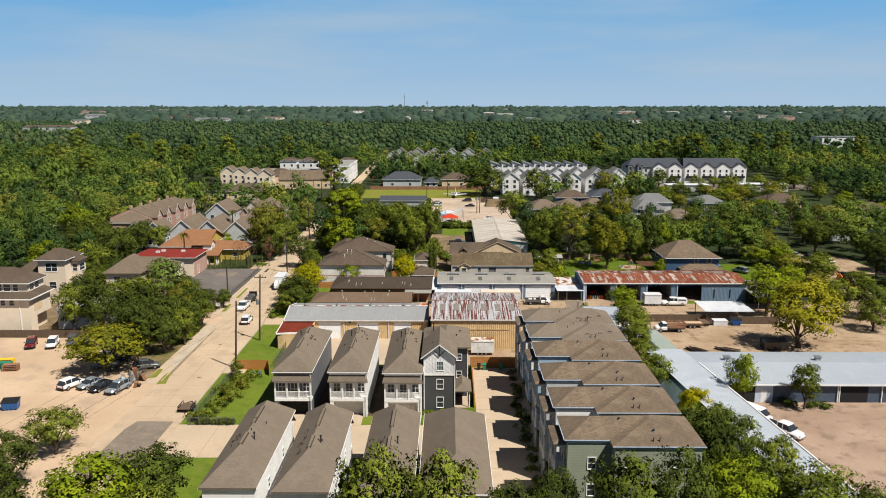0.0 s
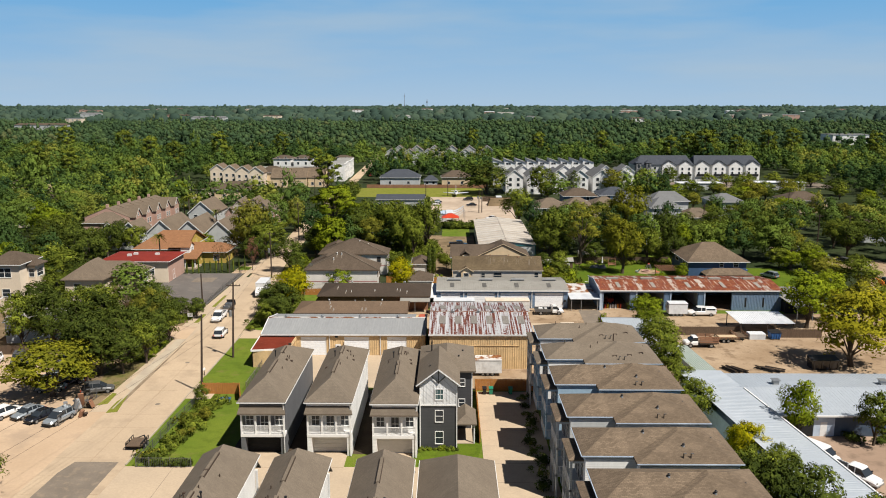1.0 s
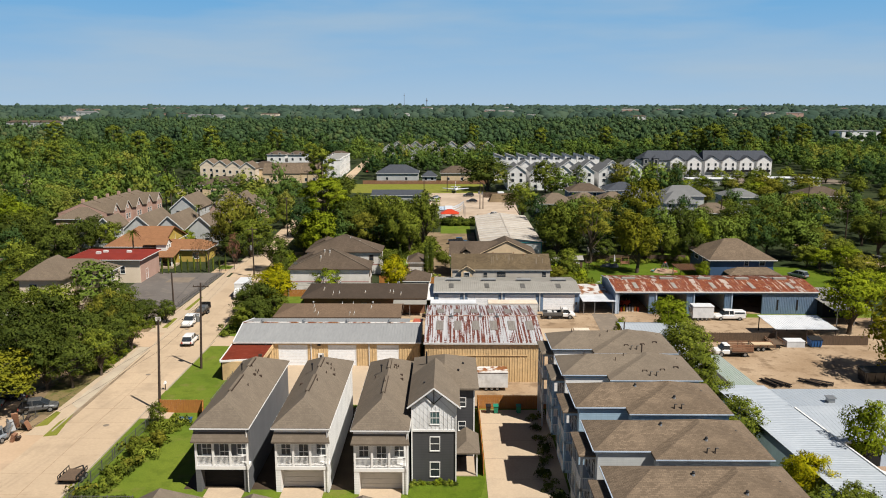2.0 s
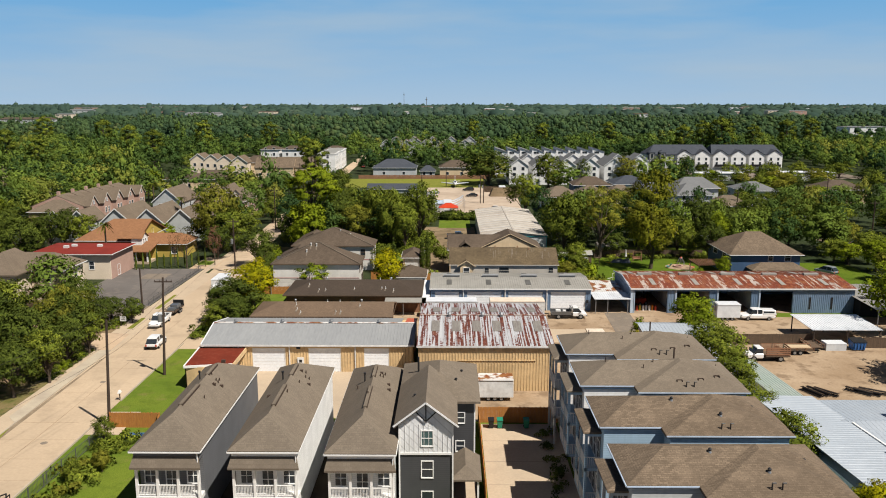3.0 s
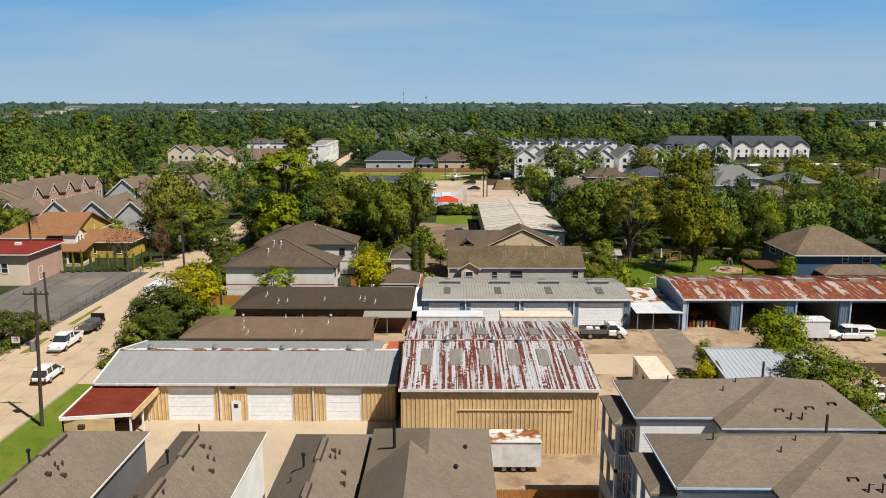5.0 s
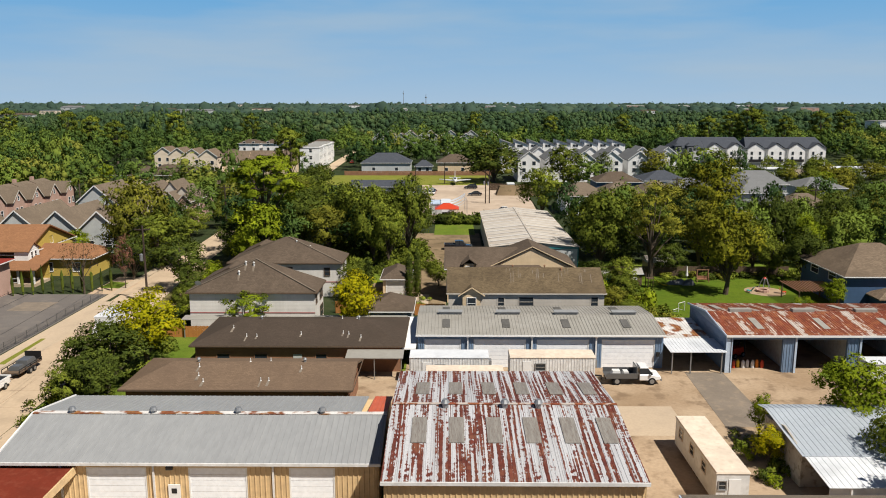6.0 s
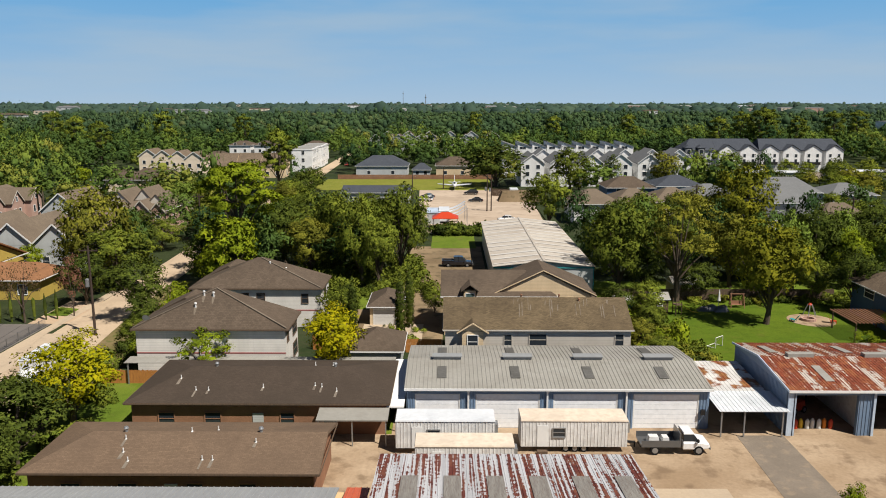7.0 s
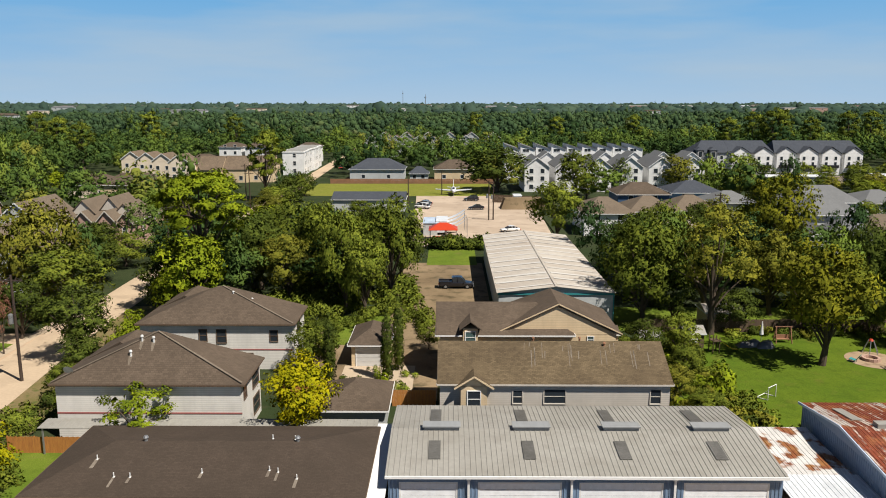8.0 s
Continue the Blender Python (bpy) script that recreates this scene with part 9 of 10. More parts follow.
def cores(rng, centres, radii, flat, share=0.74):
    """The dense inner foliage of each clump of a far tree: a lumpy cap of leafy facets."""
    vs, ns = [], []
    ring = [(math.cos(math.pi * i / 3), math.sin(math.pi * i / 3)) for i in range(6)]
    for c, r in zip(centres, radii):
        j = rng.uniform(0.78, 1.15, (3, 6))
        lev = [[(x * w * j[l, i], y * w * j[l, i], h * flat * j[l, i]) for i, (x, y) in enumerate(ring)] for l, (w, h) in enumerate(((0.85, -0.5), (1.0, 0.15), (0.68, 0.72)))]
        f = []
        for i in range(6):
            k = (i + 1) % 6
            for l in (0, 1):
                f += [lev[l][i], lev[l][k], lev[l + 1][k], lev[l][i], lev[l + 1][k], lev[l + 1][i]]
            f += [(0, 0, flat), lev[2][i], lev[2][k]]
        f = np.array(f)
        vs.append(f * r * share + c)
        ns.append(unit(f))
    return np.concatenate(vs), np.concatenate(ns)


def crown_cloud(rng, r, h, base, clumps, n, size, tufts=7, spread=0.64, flat=0.85, core=0.0, even=0.12, swell=1.0, inner=12):
    """The leaves of a whole crown: clumps set round a dome, each a burst of tufts over a dense inside."""
    ch, c, rr_ = h - base, [], []
    for i in range(clumps):
        dz = 1.0 - 1.7 * (i + 0.5) / clumps
        ang = i * 2.39996 + rng.uniform(-0.5, 0.5)
        rad = r * spread * math.sqrt(max(0.05, 1 - dz * dz)) * rng.uniform(1 - 2.5 * even, 1 + even)
        c.append((rad * math.cos(ang), rad * math.sin(ang), base + ch * (0.46 + 0.40 * dz * rng.uniform(1 - 1.5 * even, 1 + even))))
        rr_.append(r * rng.uniform(0.29, 0.43) * swell)
    c, rr_ = np.array(c), np.array(rr_)
    v, nm = leaf_cloud(rng, c, rr_, n, size, flat, 0.55, 0.5, tufts, 0.6)
    if inner:
        v2, n2 = leaf_cloud(rng, c, rr_ * 0.6, clumps * inner * 2, r * 0.15, flat, 0.2, 0.8, 0, 0.6)
        v, nm = np.concatenate((v, v2)), np.concatenate((nm, n2))
    if core:
        v2, n2 = cores(rng, c, rr_, flat, core)
        v, nm = np.concatenate((v, v2)), np.concatenate((nm, n2))
    return v, nm, c


def leaf_mesh(name, v, nrm, material):
    """Triangles of foliage, shaded by the round of the boughs that they grow on."""
    me = bpy.data.meshes.new(name)
    m = len(v)
    me.vertices.add(m)
    me.vertices.foreach_set("co", np.asarray(v, np.float32).ravel())
    me.loops.add(m)
    me.loops.foreach_set("vertex_index", np.arange(m, dtype=np.int32))
    me.polygons.add(m // 3)
    me.polygons.foreach_set("loop_start", np.arange(0, m, 3, dtype=np.int32))
    me.update(calc_edges=True)
    me.attributes.new("custom_normal", "FLOAT_VECTOR", "POINT").data.foreach_set("vector", np.asarray(nrm, np.float32).ravel())
    me.materials.append(material)
    return me


def tree_kind(seed, leaf, r=5.0, h=10.0, base=2.4, clumps=20, leaves=7000, size=0.30, tufts=7, **more):
    """Crown and trunk meshes of one kind of tree, r its crown's radius, h its height."""
    rng = np.random.default_rng(seed)
    v, nm, c = crown_cloud(rng, r, h, base, clumps, leaves, size, tufts, **more)
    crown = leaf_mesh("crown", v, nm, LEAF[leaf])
    g, ch = Geo(), h - base
    top = (rng.uniform(-0.4, 0.4), rng.uniform(-0.4, 0.4), base + ch * 0.35)
    tr = min(0.034 * h, 0.45)
    g.tube((0, 0, -0.2), (top[0] * 0.4, top[1] * 0.4, base * 0.7), tr, tr * 0.75, 8)
    g.tube((top[0] * 0.4, top[1] * 0.4, base * 0.7), top, tr * 0.75, tr * 0.45, 8)
    for i in range(0, clumps, 2):
        st = Vector((top[0] * 0.5, top[1] * 0.5, base * (0.7 + 0.3 * (i % 3))))
        en = Vector(c[i])
        md = (st + en) / 2 + Vector((0, 0, 0.4))
        g.tube(st, md, tr * 0.34, tr * 0.2, 6).tube(md, en, tr * 0.2, tr * 0.07, 6)
    return crown, g.mesh("trunk", M["bark"])


KINDS = {}
for i, leaf in enumerate(("dark", "mid", "bright", "olive", "yellow", "gold", "amber")):
    KINDS[leaf] = [tree_kind(10 * i + j, leaf, 5.0, 9.5 + j, 1.3 + 0.3 * j, 19 + 3 * j, 5400, 0.33, even=0.1 + 0.05 * j) for j in range(3)]
KINDS["pine"] = [tree_kind(91 + j, "mid", 4.2, 17.0, 3.4, 26, 3800, 0.5, 5, flat=0.65, spread=0.72) for j in range(2)]
KINDS["bright_pine"] = [tree_kind(98, "bright", 5.6, 20.0, 9.5, 30, 9000, 0.30, 8, flat=0.55, spread=0.74, swell=0.8, even=0.18)]
KINDS["loose"] = [tree_kind(101 + j, "olive", 5.6, 16.0, 4.0, 26, 5200, 0.30, 7, inner=2, swell=0.72, spread=0.8, even=0.2) for j in range(2)]
KINDS["thin"] = [tree_kind(95 + j, "bright", 3.4, 6.6, 1.4, 14, 2600, 0.26, 6, inner=3, swell=0.8, spread=0.75) for j in range(2)]
FAR_KINDS = {leaf: [tree_kind(60 + 10 * i + j, leaf, 5.0, 10.0, 0.8, 18, 2100, 0.54, 6, swell=1.12) for j in range(2)] for i, leaf in enumerate(("dark", "mid", "bright", "olive"))}
KINDS["bare"] = [tree_kind(131, "bare", 3.4, 6.6, 1.8, 14, 420, 0.26, 8, inner=0, spread=0.85)]
KINDS["pink"] = [tree_kind(133, "pink", 3.4, 6.6, 1.2, 12, 1600, 0.26, 6, inner=0, spread=0.75)]
TREE_WORDS = {"bare": "nearly bare brown tree", "pink": "small tree with dull red leaves", "dark": "broad tree with deep green crown", "mid": "broad tree with green crown", "bright": "tree with bright green crown", "olive": "tree with thin olive brown crown",
              "yellow": "tree with yellowing crown", "gold": "broad tree with yellow green crown", "amber": "tall broad tree with yellowing green crown", "bright_pine": "tall pine with broad bright green crown", "loose": "tall loose tree with olive leaves and grey boughs", "pine": "tall pine with layered green crown", "thin": "small loose tree with light green leaves"}
tree_rng = random.Random(21)


def tree(kind, x, y, r, h=None, where="beside the houses"):
    """A tree of a kind, r its crown's radius and h its height."""
    crown, trunk = tree_rng.choice((FAR_KINDS if y > 330 and kind in FAR_KINDS else KINDS)[kind])
    base_r = {"pine": 4.2, "bright_pine": 5.6, "loose": 5.6, "thin": 3.4, "bare": 3.4, "pink": 3.4}.get(kind, 5.0)
    base_h = {"pine": 17.0, "bright_pine": 20.0, "loose": 16.0, "thin": 6.6, "bare": 6.6, "pink": 6.6}.get(kind, 10.5)
    s, sz = r / base_r, (h or r * 2.1) / base_h
    t = thing("tree", pose(x, y, 0, 0, 0, tree_rng.uniform(0, 360)) @ Matrix.Diagonal((s, s, sz, 1)), TREE_WORDS[kind] + " " + where, "tree", "trees")
    part("trunk", trunk, None, t)
    part("crown", crown, None, t)
    return t


# trees one by one: kind, place, crown radius, height
WEST, YARD, BACK = "beside the gravel lot", "in the yards", "behind the houses"
for k, x, y, r, h, w in (
        # south of the drive court
        ("dark", -33.5, 76.5, 5.4, 9, BACK), ("mid", -29.5, 65, 4.4, 9.5, BACK), ("bright", -37.5, 69.5, 6.6, 10.5, BACK), ("bright", -34, 62, 5.6, 10, BACK), ("dark", -53, 80, 5.0, 7.5, BACK), ("mid", -52.5, 91.5, 4.2, 6.2, BACK), ("dark", -49.5, 71, 5.0, 9, BACK),
        ("mid", -57, 72, 5.0, 9, BACK), ("mid", -6.2, 62.4, 5.2, 16.0, BACK), ("mid", 0.2, 61.8, 5.2, 15.6, BACK), ("mid", -27.5, 60.5, 4.4, 9.0, BACK), ("dark", 7.5, 65.5, 4.0, 9, BACK), ("dark", 12.2, 69, 3.4, 9.5, BACK), ("mid", 19.6, 66.5, 5.0, 13, BACK), ("dark", 25.2, 66, 4.4, 12, BACK),
        ("dark", 32.4, 83.5, 4.2, 11, BACK), ("bright", 31.8, 69.5, 5.4, 10.5, BACK), ("mid", 39.5, 69, 5.0, 9.5, BACK), ("dark", 44.5, 66.5, 4.4, 9.5, BACK), ("dark", 35.5, 76, 3.8, 9, BACK), ("mid", 33.4, 91, 3.0, 7.5, BACK), ("dark", 14, 62, 4.4, 9, BACK),
        # along the street
        ("gold", -59.5, 124, 7.6, 9.6, WEST), ("dark", -52.9, 134, 3.6, 7.6, WEST), ("dark", -56.2, 133.2, 3.8, 8.6, WEST), ("dark", -52.4, 146.2, 3.2, 7.4, WEST), ("dark", -61, 137, 4.8, 10.8, WEST), ("dark", -57.5, 131, 4.8, 10.6, WEST), ("dark", -55.5, 142, 4.8, 11.0, WEST), ("dark", -53.5, 150, 4.2, 9.8, WEST),
        ("dark", -62, 146, 5.2, 11.0, WEST), ("olive", -57, 158, 4.2, 9, WEST), ("mid", -66, 155, 5.2, 10.5, WEST), ("dark", -71, 147, 4.8, 11, WEST),
        ("dark", -60, 166, 4.2, 8, WEST), ("mid", -72, 159.5, 5.0, 9.0, WEST), ("dark", -55.5, 168, 2.8, 5, WEST),
        ("dark", -55.2, 162.4, 2.9, 5.3, YARD), ("mid", -51.5, 151.4, 3.0, 6.8, YARD), ("dark", -51.4, 166.9, 2.2, 5.1, YARD), ("mid", -51.1, 139.1, 2.9, 7.2, YARD), ("olive", -54.6, 149.5, 3.6, 9.5, YARD),
        ("bare", -56.8, 210.1, 2.6, 9.4, WEST), ("pink", -51.6, 213.6, 1.7, 9.0, WEST), ("bare", -60.7, 213.6, 1.6, 7.5, WEST),
        # garage blocks and houses
        ("yellow", -33.2, 175.5, 5.0, 8.0, YARD), ("mid", -35.9, 121.3, 1.4, 3.3, YARD), ("olive", -33.2, 114.6, 1.1, 2.6, YARD), ("mid", -35.0, 112.3, 1.0, 2.7, YARD), ("dark", -34.4, 167.5, 5.2, 7.6, YARD), ("mid", -36.8, 174, 3.8, 6.6, YARD), ("dark", -33.4, 161.6, 3.2, 6.0, YARD), ("mid", -35.4, 161, 2.6, 5.4, YARD), ("thin", -24.8, 187.7, 3.7, 6.0, YARD),
        ("yellow", -10.6, 188.6, 4.0, 7.4, YARD), ("mid", -12.6, 206.2, 3.2, 6.4, YARD), ("dark", -12.4, 212, 2.4, 5, YARD), ("mid", 0.2, 216, 1.8, 3.6, YARD),
        ("olive", -56.5, 232.0, 6.8, 18.6, BACK), ("mid", -51.2, 229.0, 6.6, 11.0, BACK), ("dark", -60.5, 238.0, 5.4, 8.0, BACK), ("bright_pine", -31.6, 229.6, 7.4, 22.6, BACK), ("bright", -32.6, 226.4, 6.2, 13.2, BACK),
        ("mid", -26.0, 262.0, 7.0, 14.2, BACK), ("dark", -20.0, 256.0, 5.6, 13.0, BACK), ("olive", -22.0, 239.6, 5.4, 10.8, BACK), ("mid", -12.4, 233.6, 5.0, 16.2, BACK), ("mid", -6.2, 240.0, 5.0, 15.6, BACK), ("mid", -12.0, 245.0, 5.2, 14.2, BACK),
        ("mid", -17.6, 246.4, 4.6, 14.0, BACK), ("mid", -9.4, 231.0, 3.8, 11.0, BACK), ("dark", -5.4, 254.0, 4.6, 12.5, BACK), ("dark", -28.0, 247.0, 5.6, 12.5, BACK), ("mid", -35.6, 241.0, 5.0, 11.0, BACK), ("dark", -37.2, 229.0, 4.0, 9.5, BACK),
        ("mid", -37.0, 262.0, 5.4, 10.0, BACK), ("bright", -36.0, 282.0, 5.4, 8.5, BACK), ("dark", -24.0, 288.0, 5.4, 7.5, BACK), ("olive", -15.0, 278.0, 5.0, 8.0, BACK), ("dark", -11.0, 266.0, 5.0, 11.0, BACK), ("mid", -29.0, 306.0, 5.0, 6.5, BACK), ("dark", -14.0, 300.0, 4.6, 6.5, BACK), ("mid", -20.0, 322.0, 4.4, 5.0, BACK),
        ("dark", -57.0, 252.0, 5.0, 7.2, BACK), ("mid", -57.5, 264.0, 5.0, 7.0, BACK), ("dark", -64.0, 268.0, 4.4, 9.0, BACK), ("mid", -52.5, 276.0, 4.6, 8.5, BACK), ("mid", -43.5, 326, 5.0, 9.0, BACK), ("dark", -43.0, 341, 5.2, 9.5, BACK), ("mid", -44.0, 357, 5.0, 9.0, BACK), ("olive", -42.0, 312, 4.6, 8.0, BACK), ("dark", -44.5, 374, 4.6, 8.0, BACK), ("mid", -67.5, 275.0, 3.4, 7.0, BACK), ("bright", -72.5, 240.5, 3.0, 6.0, BACK), ("mid", -98.0, 238.0, 2.6, 5.0, BACK),
        ("mid", 25.8, 287.0, 5.8, 13.4, BACK), ("mid", 29.6, 227.4, 6.4, 15.8, BACK), ("dark", 31.5, 240.0, 5.0, 12.5, BACK), ("dark", 37.0, 262.0, 5.2, 12.0, BACK), ("mid", 44.0, 272.0, 5.4, 12.4, BACK), ("dark", 52.0, 276.0, 5.0, 12.0, BACK), ("mid", 60.0, 272.0, 4.6, 10.0, BACK), ("dark", 33.0, 252.0, 4.6, 10.5, BACK), ("olive", 60.0, 288.0, 4.8, 9.5, BACK), ("dark", 72.0, 290.0, 5.0, 9.0, BACK), ("dark", 33.4, 226.0, 3.4, 7.5, BACK), ("loose", 37.4, 222.6, 6.2, 17.2, BACK), ("dark", 40.0, 234.0, 5.0, 12.0, BACK),
        ("gold", 56.0, 249.0, 6.8, 17.4, BACK), ("loose", 47.0, 246.0, 5.6, 13.6, BACK), ("olive", 49.0, 232.0, 4.8, 11.0, BACK), ("dark", 55.0, 238.0, 4.4, 10.0, BACK), ("gold", 46.3, 210.4, 6.2, 13.5, YARD),
        ("mid", 57.0, 227.0, 4.6, 9.0, BACK), ("dark", 63.6, 234.6, 4.4, 12.4, BACK), ("bright", 68.2, 231.0, 4.2, 11.2, BACK), ("dark", 72.0, 243.0, 5.0, 11.5, BACK), ("mid", 79.0, 238.0, 5.4, 10.5, BACK), ("dark", 56.5, 262.0, 4.8, 9.5, BACK), ("mid", 88.0, 272.0, 5.0, 9.5, BACK), ("dark", 79, 250, 4.6, 8.5, BACK),
        ("dark", 41, 224, 3.6, 6.5, YARD), ("bright", 58.8, 200.8, 2.0, 4.6, YARD), ("dark", 61.5, 216.5, 4.4, 9.0, YARD), ("mid", 58.5, 222.0, 3.6, 7.0, YARD), ("olive", 50.5, 222.6, 3.6, 8.0, YARD), ("thin", 52.2, 196.2, 2.0, 3.4, YARD), ("mid", 27.2, 193.4, 2.4, 3.6, YARD), ("olive", 26.0, 199, 2.4, 4.2, YARD),
        ("mid", 28.4, 204, 2.6, 4.8, YARD), ("dark", 25.6, 211, 2.6, 5.5, YARD), ("mid", 30, 212, 3.0, 6, YARD),
        ("dark", -97, 229, 4.8, 9.5, BACK), ("mid", -92.5, 237, 4.6, 8.5, BACK), ("dark", -99, 243, 5.0, 9.0, BACK), ("mid", -100, 204, 5.4, 10.0, BACK), ("dark", -92.5, 209, 5.4, 10.5, BACK), ("mid", -93, 196, 4.8, 8.5, BACK), ("dark", -86.5, 191, 4.2, 7.5, BACK), ("dark", -107, 214, 6.0, 12.0, BACK), ("bright", -109, 198, 5.4, 10.5, BACK), ("mid", -112, 230, 6.0, 13.0, BACK), ("dark", -105, 226, 5.2, 11.0, BACK), ("bright", -119, 238, 6.0, 14.0, BACK), ("mid", -104.5, 236.5, 4.4, 8.5, BACK), ("mid", -121, 250, 5.4, 12.0, BACK), ("mid", -86, 178, 4.6, 7.6, BACK), ("dark", -84, 166, 4.6, 9.0, WEST),
        ("mid", 92, 252, 5.0, 9.0, BACK), ("dark", 86, 258, 5.2, 10.0, BACK), ("mid", 119, 246, 5.0, 9.0, BACK), ("dark", 128, 224, 5.2, 9.5, BACK), ("bright", 126, 206, 5.4, 12.5, BACK), ("dark", 127, 250, 5.6, 10.0, BACK), ("olive", 100, 268, 5.4, 10.5, BACK), ("dark", 120, 188, 5.4, 10.0, BACK), ("mid", 112, 262, 5.4, 9.5, BACK), ("bright", 92, 214.5, 4.0, 5.4, BACK), ("dark", 94.8, 159.5, 4.6, 9.0, BACK),
        # before the far terraces
        ("mid", -70, 372, 5, 7, BACK), ("dark", -84, 366, 6, 7, BACK), ("mid", -98, 374, 6, 7.5, BACK), ("dark", -114, 372, 6, 8, BACK), ("bright", -128, 380, 5, 7.5, BACK), ("mid", 46, 366, 5.0, 8, BACK), ("mid", 92, 376, 5.0, 7, BACK), ("dark", 84, 366, 6.0, 8.5, BACK),
        ("mid", 104, 392, 5.5, 9, BACK), ("dark", 126, 424, 4.0, 6.5, BACK), ("mid", 150, 426, 4.5, 6.5, BACK), ("mid", 174, 424, 6.0, 7.5, BACK), ("mid", 192, 420, 7.0, 8.5, BACK), ("dark", 116, 372, 5.5, 7, BACK), ("mid", 140, 382, 5.5, 6.5, BACK), ("olive", 160, 372, 6, 7, BACK), ("dark", 186, 380, 6.5, 8, BACK), ("mid", 128, 354, 5.5, 7, BACK), ("dark", 150, 352, 5.5, 7, BACK), ("mid", 200, 356, 6, 8, BACK), ("dark", 100, 366, 5.0, 8, BACK),
        ("dark", 19, 387, 13.0, 15.6, BACK), ("mid", 45, 376, 7.9, 15.6, BACK), ("dark", 62, 387, 3.5, 11.5, BACK), ("olive", 80, 387, 7.4, 13.1, BACK), ("dark", 119, 427, 5.6, 10.3, BACK), ("mid", 136, 413, 4.5, 8.0, BACK), ("mid", 151, 404, 6.4, 9.0, BACK), ("dark", 110, 325, 6.1, 8.7, BACK), ("mid", 102, 417, 4.1, 10.0, BACK), ("mid", 86, 318, 4.7, 7.5, BACK),
        ("dark", 31.3, 86.0, 3.7, 10.0, BACK), ("dark", 36.3, 83.9, 4.1, 10.6, BACK), ("mid", 24.7, 77.2, 3.2, 10.1, BACK), ("mid", 39.5, 78.0, 3.4, 9.3, BACK), ("yellow", 37.3, 102.7, 2.7, 5.9, BACK), ("dark", -41.2, 211.8, 5.2, 8.4, YARD), ("dark", -38.2, 205.5, 3.0, 5.0, YARD), ("mid", -37.2, 199.6, 2.2, 4.0, YARD), ("dark", -52.8, 219.9, 4.2, 9.0, YARD), ("mid", -76.2, 146.1, 4.2, 11.0, WEST),
        # beside the row houses and in the east yard
        ("bright", 38.8, 156.5, 4.4, 8.0, YARD), ("mid", 38.6, 147.5, 4.0, 7.2, YARD), ("mid", 37.4, 139.5, 4.0, 7.6, YARD), ("mid", 36.2, 131.5, 3.4, 7.0, YARD), ("mid", 35.6, 124.5, 2.8, 6.2, YARD), ("mid", 35.0, 113.5, 3.4, 6.8, YARD),
        ("bright", 30.6, 157, 1.3, 3.8, YARD), ("yellow", 29.0, 151, 1.8, 3.2, YARD), ("bright", 46.6, 108, 3.0, 8.4, YARD), ("mid", 56.5, 107.8, 2.8, 7.8, YARD), ("yellow", 37.6, 101.5, 2.6, 6, YARD), ("mid", 38.6, 94.5, 2.8, 6.6, YARD),
        ("amber", 69.4, 138.6, 8.4, 14.6, YARD), ("bright", 72, 161, 6.0, 10.5, YARD), ("mid", 86, 158, 4.6, 9, YARD), ("mid", 90, 150, 4.4, 7, YARD), ("olive", 84, 163, 5.0, 10, YARD),
        ("mid", 90, 217, 4.0, 6, YARD), ("bright", 95, 208, 4.8, 7.4, YARD), ("olive", 93, 198, 4.6, 7.4, YARD), ("mid", 97.5, 216, 4.6, 8.0, YARD), ("dark", 117.5, 199, 5.4, 12, YARD), ("dark", 108, 172, 4.6, 8.5, YARD), ("mid", 96, 187, 5.0, 8.5, YARD), ("bright", 86, 181, 4.6, 7.5, YARD), ("mid", 100, 176, 4.0, 7, YARD), ("dark", 94, 226, 4.8, 10, YARD), ("mid", 86, 232, 5.0, 9.5, YARD), ("olive", 100, 232, 4.4, 8.5, YARD), ("mid", 108, 212, 3.4, 5.5, YARD), ("dark", 116, 232, 4.8, 9.5, YARD)):
    grow = 1.06 if w != YARD and y > 115 else 1.0
    tree(k, x, y, r * grow, h, w)
low_rng = random.Random(77)
for i in range(44):
    x, y = low_rng.uniform(92, 190), low_rng.uniform(292, 398)
    if not any(abs(x - a) < 11 and abs(y - b) < 11 for a, b in ((110, 318), (120, 288), (146, 330), (168, 300), (166, 408), (129, 408))):
        tree(low_rng.choice(("mid", "mid", "dark", "olive", "bright")), x, y, low_rng.uniform(3.8, 5.6), low_rng.uniform(5.0, 8.0), "before the far terrace")
for x, y, h in ((-54.5, 362, 23.5), (-78, 470, 20), (-150, 520, 27), (-162, 470, 24), (-190, 505, 26), (-230, 560, 28), (-118, 560, 25), (-300, 620, 29), (164, 510, 30.5), (171, 520, 28), (157, 518, 27), (149, 530, 25), (226, 560, 28), (196, 540, 24), (260, 600, 28), (120, 620, 25), (70, 610, 24), (20, 640, 25), (-200, 420, 22), (-250, 480, 24), (300, 560, 26)):
    tree("pine", x, y, 0.24 * h, h, "far behind the houses")
